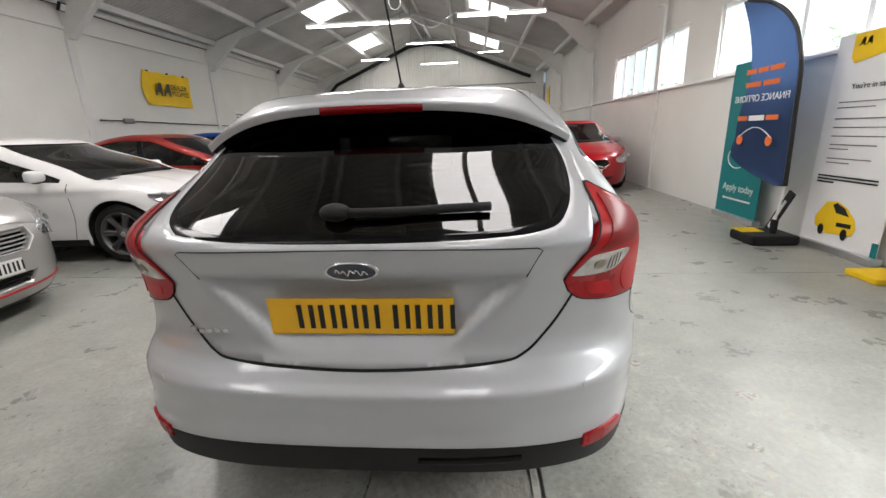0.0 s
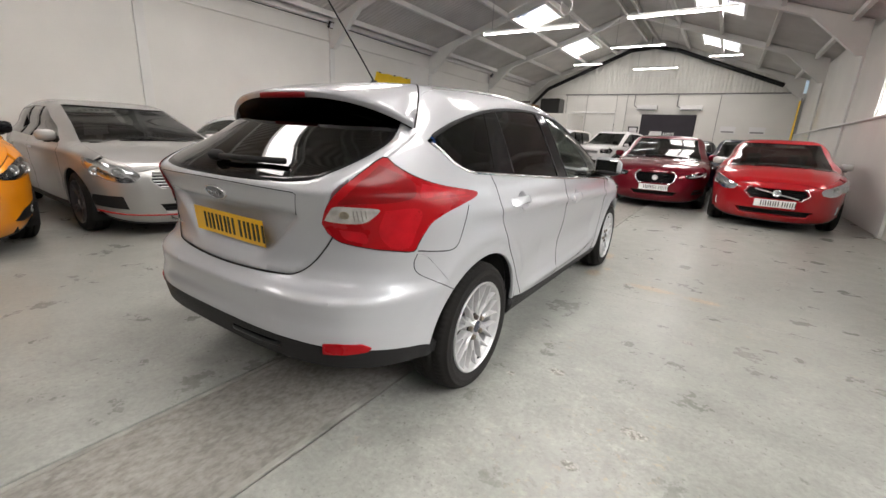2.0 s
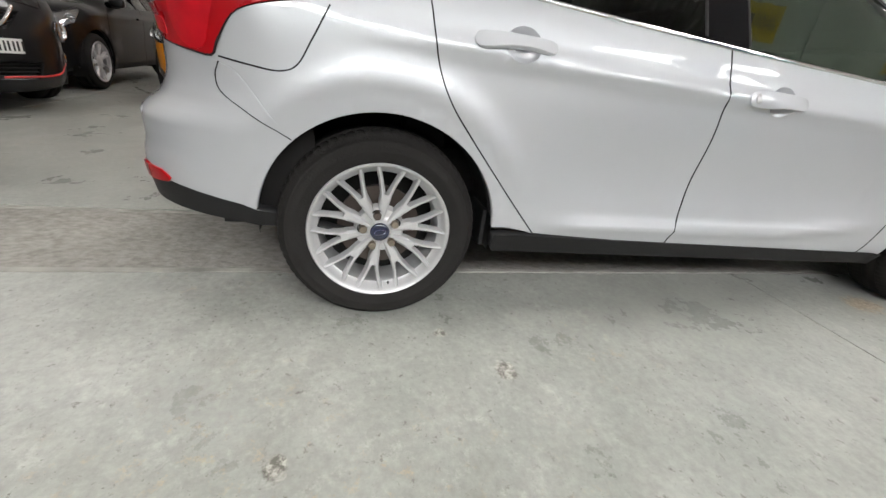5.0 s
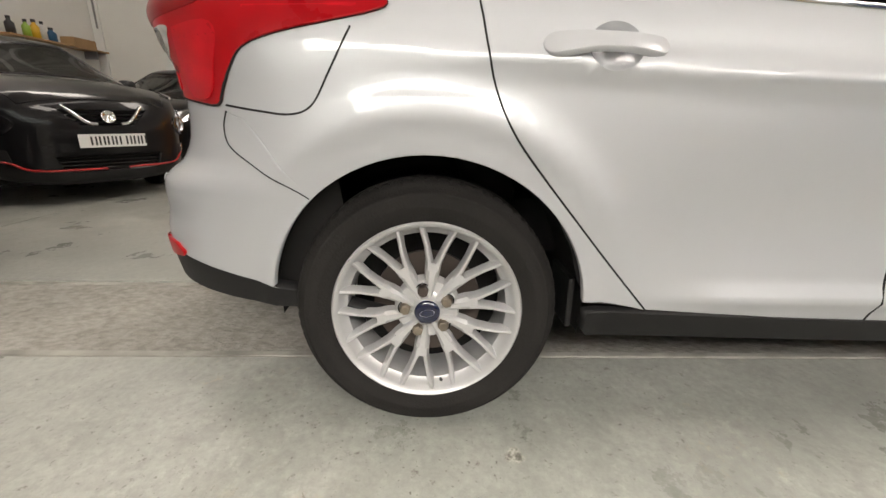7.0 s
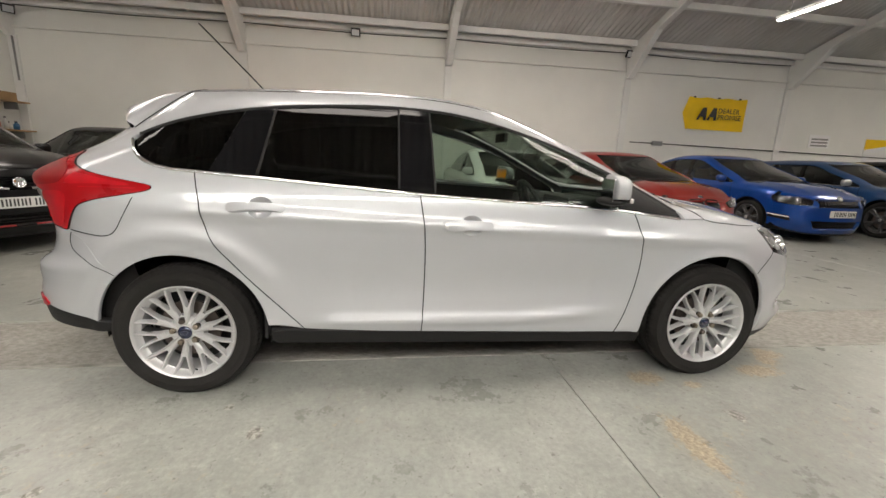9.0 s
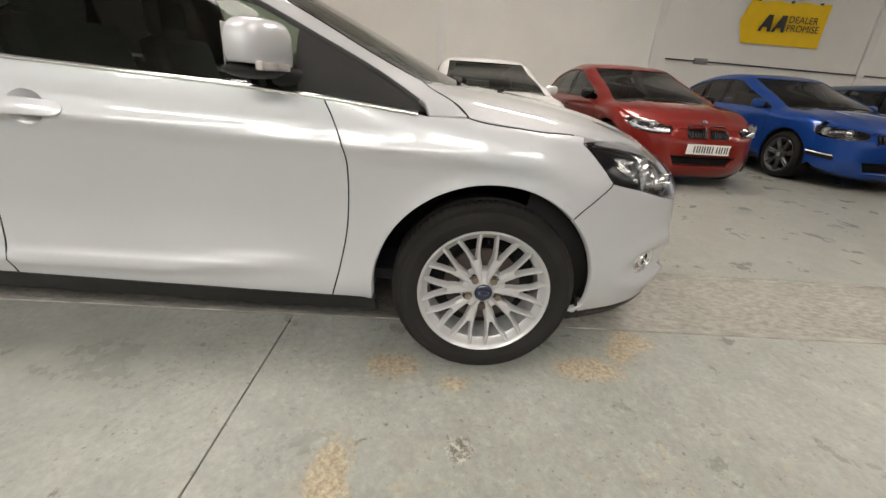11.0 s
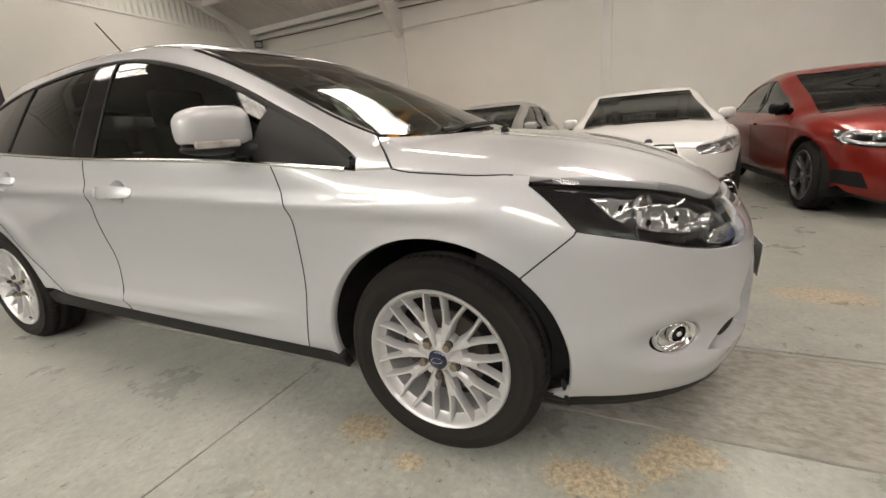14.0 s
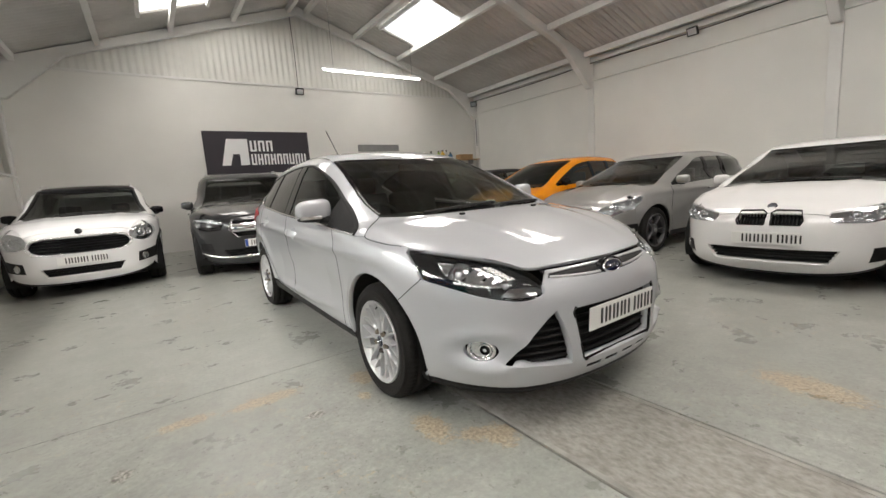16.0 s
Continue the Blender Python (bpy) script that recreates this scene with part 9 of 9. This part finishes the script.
# glazed door in the back wall
d = thing("door_1", "white framed glazed door with greenery outside", "door", kind="structure")
for bx in ((DX0, DX0 + 0.08, 0, DH), (DX1 - 0.08, DX1, 0, DH), (DX0, DX1, DH - 0.08, DH), (DX0, DX1, 0, 0.12), ((DX0 + DX1) / 2 - 0.04, (DX0 + DX1) / 2 + 0.04, 0, DH)):
    part("door_frame", box(bx[0], bx[1], YS - 0.16, YS - 0.08, bx[2], bx[3], 0.006), M["upvc"], d)
p = part("pane", box(DX0, DX1, YS - 0.125, YS - 0.118, 0.1, DH - 0.05), M["pane"], d)
p.visible_shadow = False
bm = bmesh.new()
box(DX0 - 0.15, DX1 + 0.15, YS - 0.02, YS + 0.02, DH, DH + 0.2, 0.006, bm)
tagged(part("door_lintel", bm, M["conduit"]), "grey concrete lintel over the door", "lintel", kind="structure")

# far end: air conditioners, frames, pipes and store
for x in (-1.92, 0.0):
    o = thing("air_conditioner", "white wall-mounted air conditioner", "air conditioner", pose(x, YN - 0.12, 2.98), "air conditioners")
    part("casing", box(-0.46, 0.46, -0.11, 0.11, -0.12, 0.12, 0.03), M["upvc"], o)
    part("louvre", box(-0.42, 0.42, -0.125, -0.10, -0.115, -0.06, 0.004), M["conduit"], o)
    part("pipe", tube([(-0.46, 0.06, 0.0), (-0.62, 0.06, 0.1), (-0.62, 0.06, 0.62)], 0.025, 8), M["conduit"], o)
o = thing("framed_notice", "black framed notice on the end wall", "picture")
part("frame", box(-2.67, -2.19, YN - 0.03, YN, 1.57, 2.08, 0.01), M["ink"], o)
part("sheet", box(-2.61, -2.25, YN - 0.036, YN - 0.03, 1.63, 2.02), M["bannerwhite"], o)
for x0, x1, z0, z1 in ((1.3, 1.9, 1.9, 2.2), (2.4, 3.0, 1.9, 2.2)):
    o = thing("wall_notice", "small white notice on the end wall", "notice")
    part("sheet", box(x0, x1, YN - 0.015, YN, z0, z1), M["bannerwhite"], o)
    part("bar", box(x0 + 0.05, x1 - 0.05, YN - 0.02, YN - 0.015, z0 + 0.03, z0 + 0.09), M["conduit"], o)
o = thing("dark_pipework", "black pipe following the roof edge of the end wall", "pipe")
part("pipe", tube([(XW + 0.4, YN - 0.3, 3.1), (XW + 1.2, YN - 0.3, 3.9), (XR - 0.9, YN - 0.3, RIDGE - 0.55), (XR + 0.2, YN - 0.3, RIDGE - 0.45), (XR + 1.2, YN - 0.3, RIDGE - 0.65), (XE - 0.7, YN - 0.3, 3.9)], 0.09, 10), M["plastic"], o)
part("hanger", tube([(XR, YN - 0.3, RIDGE - 0.4), (XR, YN - 0.3, RIDGE)], 0.02, 8), M["conduit"], o)
o = thing("wall_rail", "dark conduit line along the end wall", "conduit")
part("rail", tube([(-6.1, YN - 0.04, 3.62), (3.8, YN - 0.04, 3.62)], 0.03, 8), M["conduit"], o)
for x in (-6.0, -4.9, -3.4, -2.9, 1.1):
    part("drop", tube([(x, YN - 0.03, 3.6), (x, YN - 0.03, 1.2)], 0.012, 6), M["conduit"], o)
part("branch", tube([(-5.6, YN - 0.06, 2.72), (-3.4, YN - 0.06, 2.72), (-3.4, YN - 0.06, 2.2)], 0.04, 8), M["batten"], o)
o = thing("store_cabin", "white store partition at the far corner", "partition", pose(-6.9, 20.2, 0))
part("front", box(-1.3, 1.9, -0.9, 1.78, 0.0, 2.5, 0.01), M["wallpaint"], o)
o = thing("storage_crate", "dark crate stacked on the store roof", "crate", pose(-6.2, 20.3, 2.5))
part("box", box(-0.5, 0.5, -0.4, 0.4, 0, 0.75, 0.02), M["ink"], o)
o = thing("storage_box", "brown cardboard box on the store roof", "box", pose(-7.4, 20.2, 2.5))
part("carton", box(-0.5, 0.4, -0.4, 0.4, 0, 0.45, 0.01), M["wood"], o)
o = thing("door_frame_pipe", "brown pipe frame beside the store", "pipe")
part("pipe", tube([(-8.0, 19.0, 0.0), (-8.0, 19.0, 3.0), (-6.9, 19.0, 3.0)], 0.06, 8), M["disc"], o)
o = thing("yellow_feather_flag", "yellow narrow flag standing by the window wall", "flag", pose(3.55, 17.5, 0))
part("pole", rod((0, 0, 0), (0, 0, 3.0), 0.015, 8), M["conduit"], o)
part("sail", box(-0.01, 0.01, 0.02, 0.62, 1.0, 2.95, 0.004), M["yellow"], o)
part("base", box(-0.2, 0.2, -0.2, 0.2, 0, 0.06, 0.01), M["plastic"], o)
o = thing("tool_bench", "cluttered bench with dark boxes at the end wall", "bench", pose(2.6, YN - 0.6, 0))
part("top", box(-0.9, 0.9, -0.35, 0.35, 0.85, 0.9, 0.01), M["wood"], o)
for x in (-0.8, 0.8):
    part("leg", box(x - 0.04, x + 0.04, -0.3, 0.3, 0, 0.85), M["conduit"], o)
for k in range(6):
    o2 = thing("stacked_box", "dark box standing on the bench", "box", pose(1.9 + 0.28 * k, YN - 0.6, 0.9), "boxes on the bench")
    hh = 0.3 + 0.5 * ((k * 7) % 5) / 5
    part("case", box(-0.12, 0.12, -0.2, 0.2, 0, hh, 0.01), M[("ink", "conduit", "plastic")[k % 3]], o2)
for x, y, w_, h_ in ((-8.05, -4.9, 0.3, 0.95), (-7.8, -5.3, 0.35, 1.05)):
    o = thing("polisher_case", "dark tool case on the floor by the wall", "case", pose(x, y, 0))
    part("case", box(-0.12, 0.12, -w_ / 2, w_ / 2, 0, h_, 0.02), M["ink"], o)
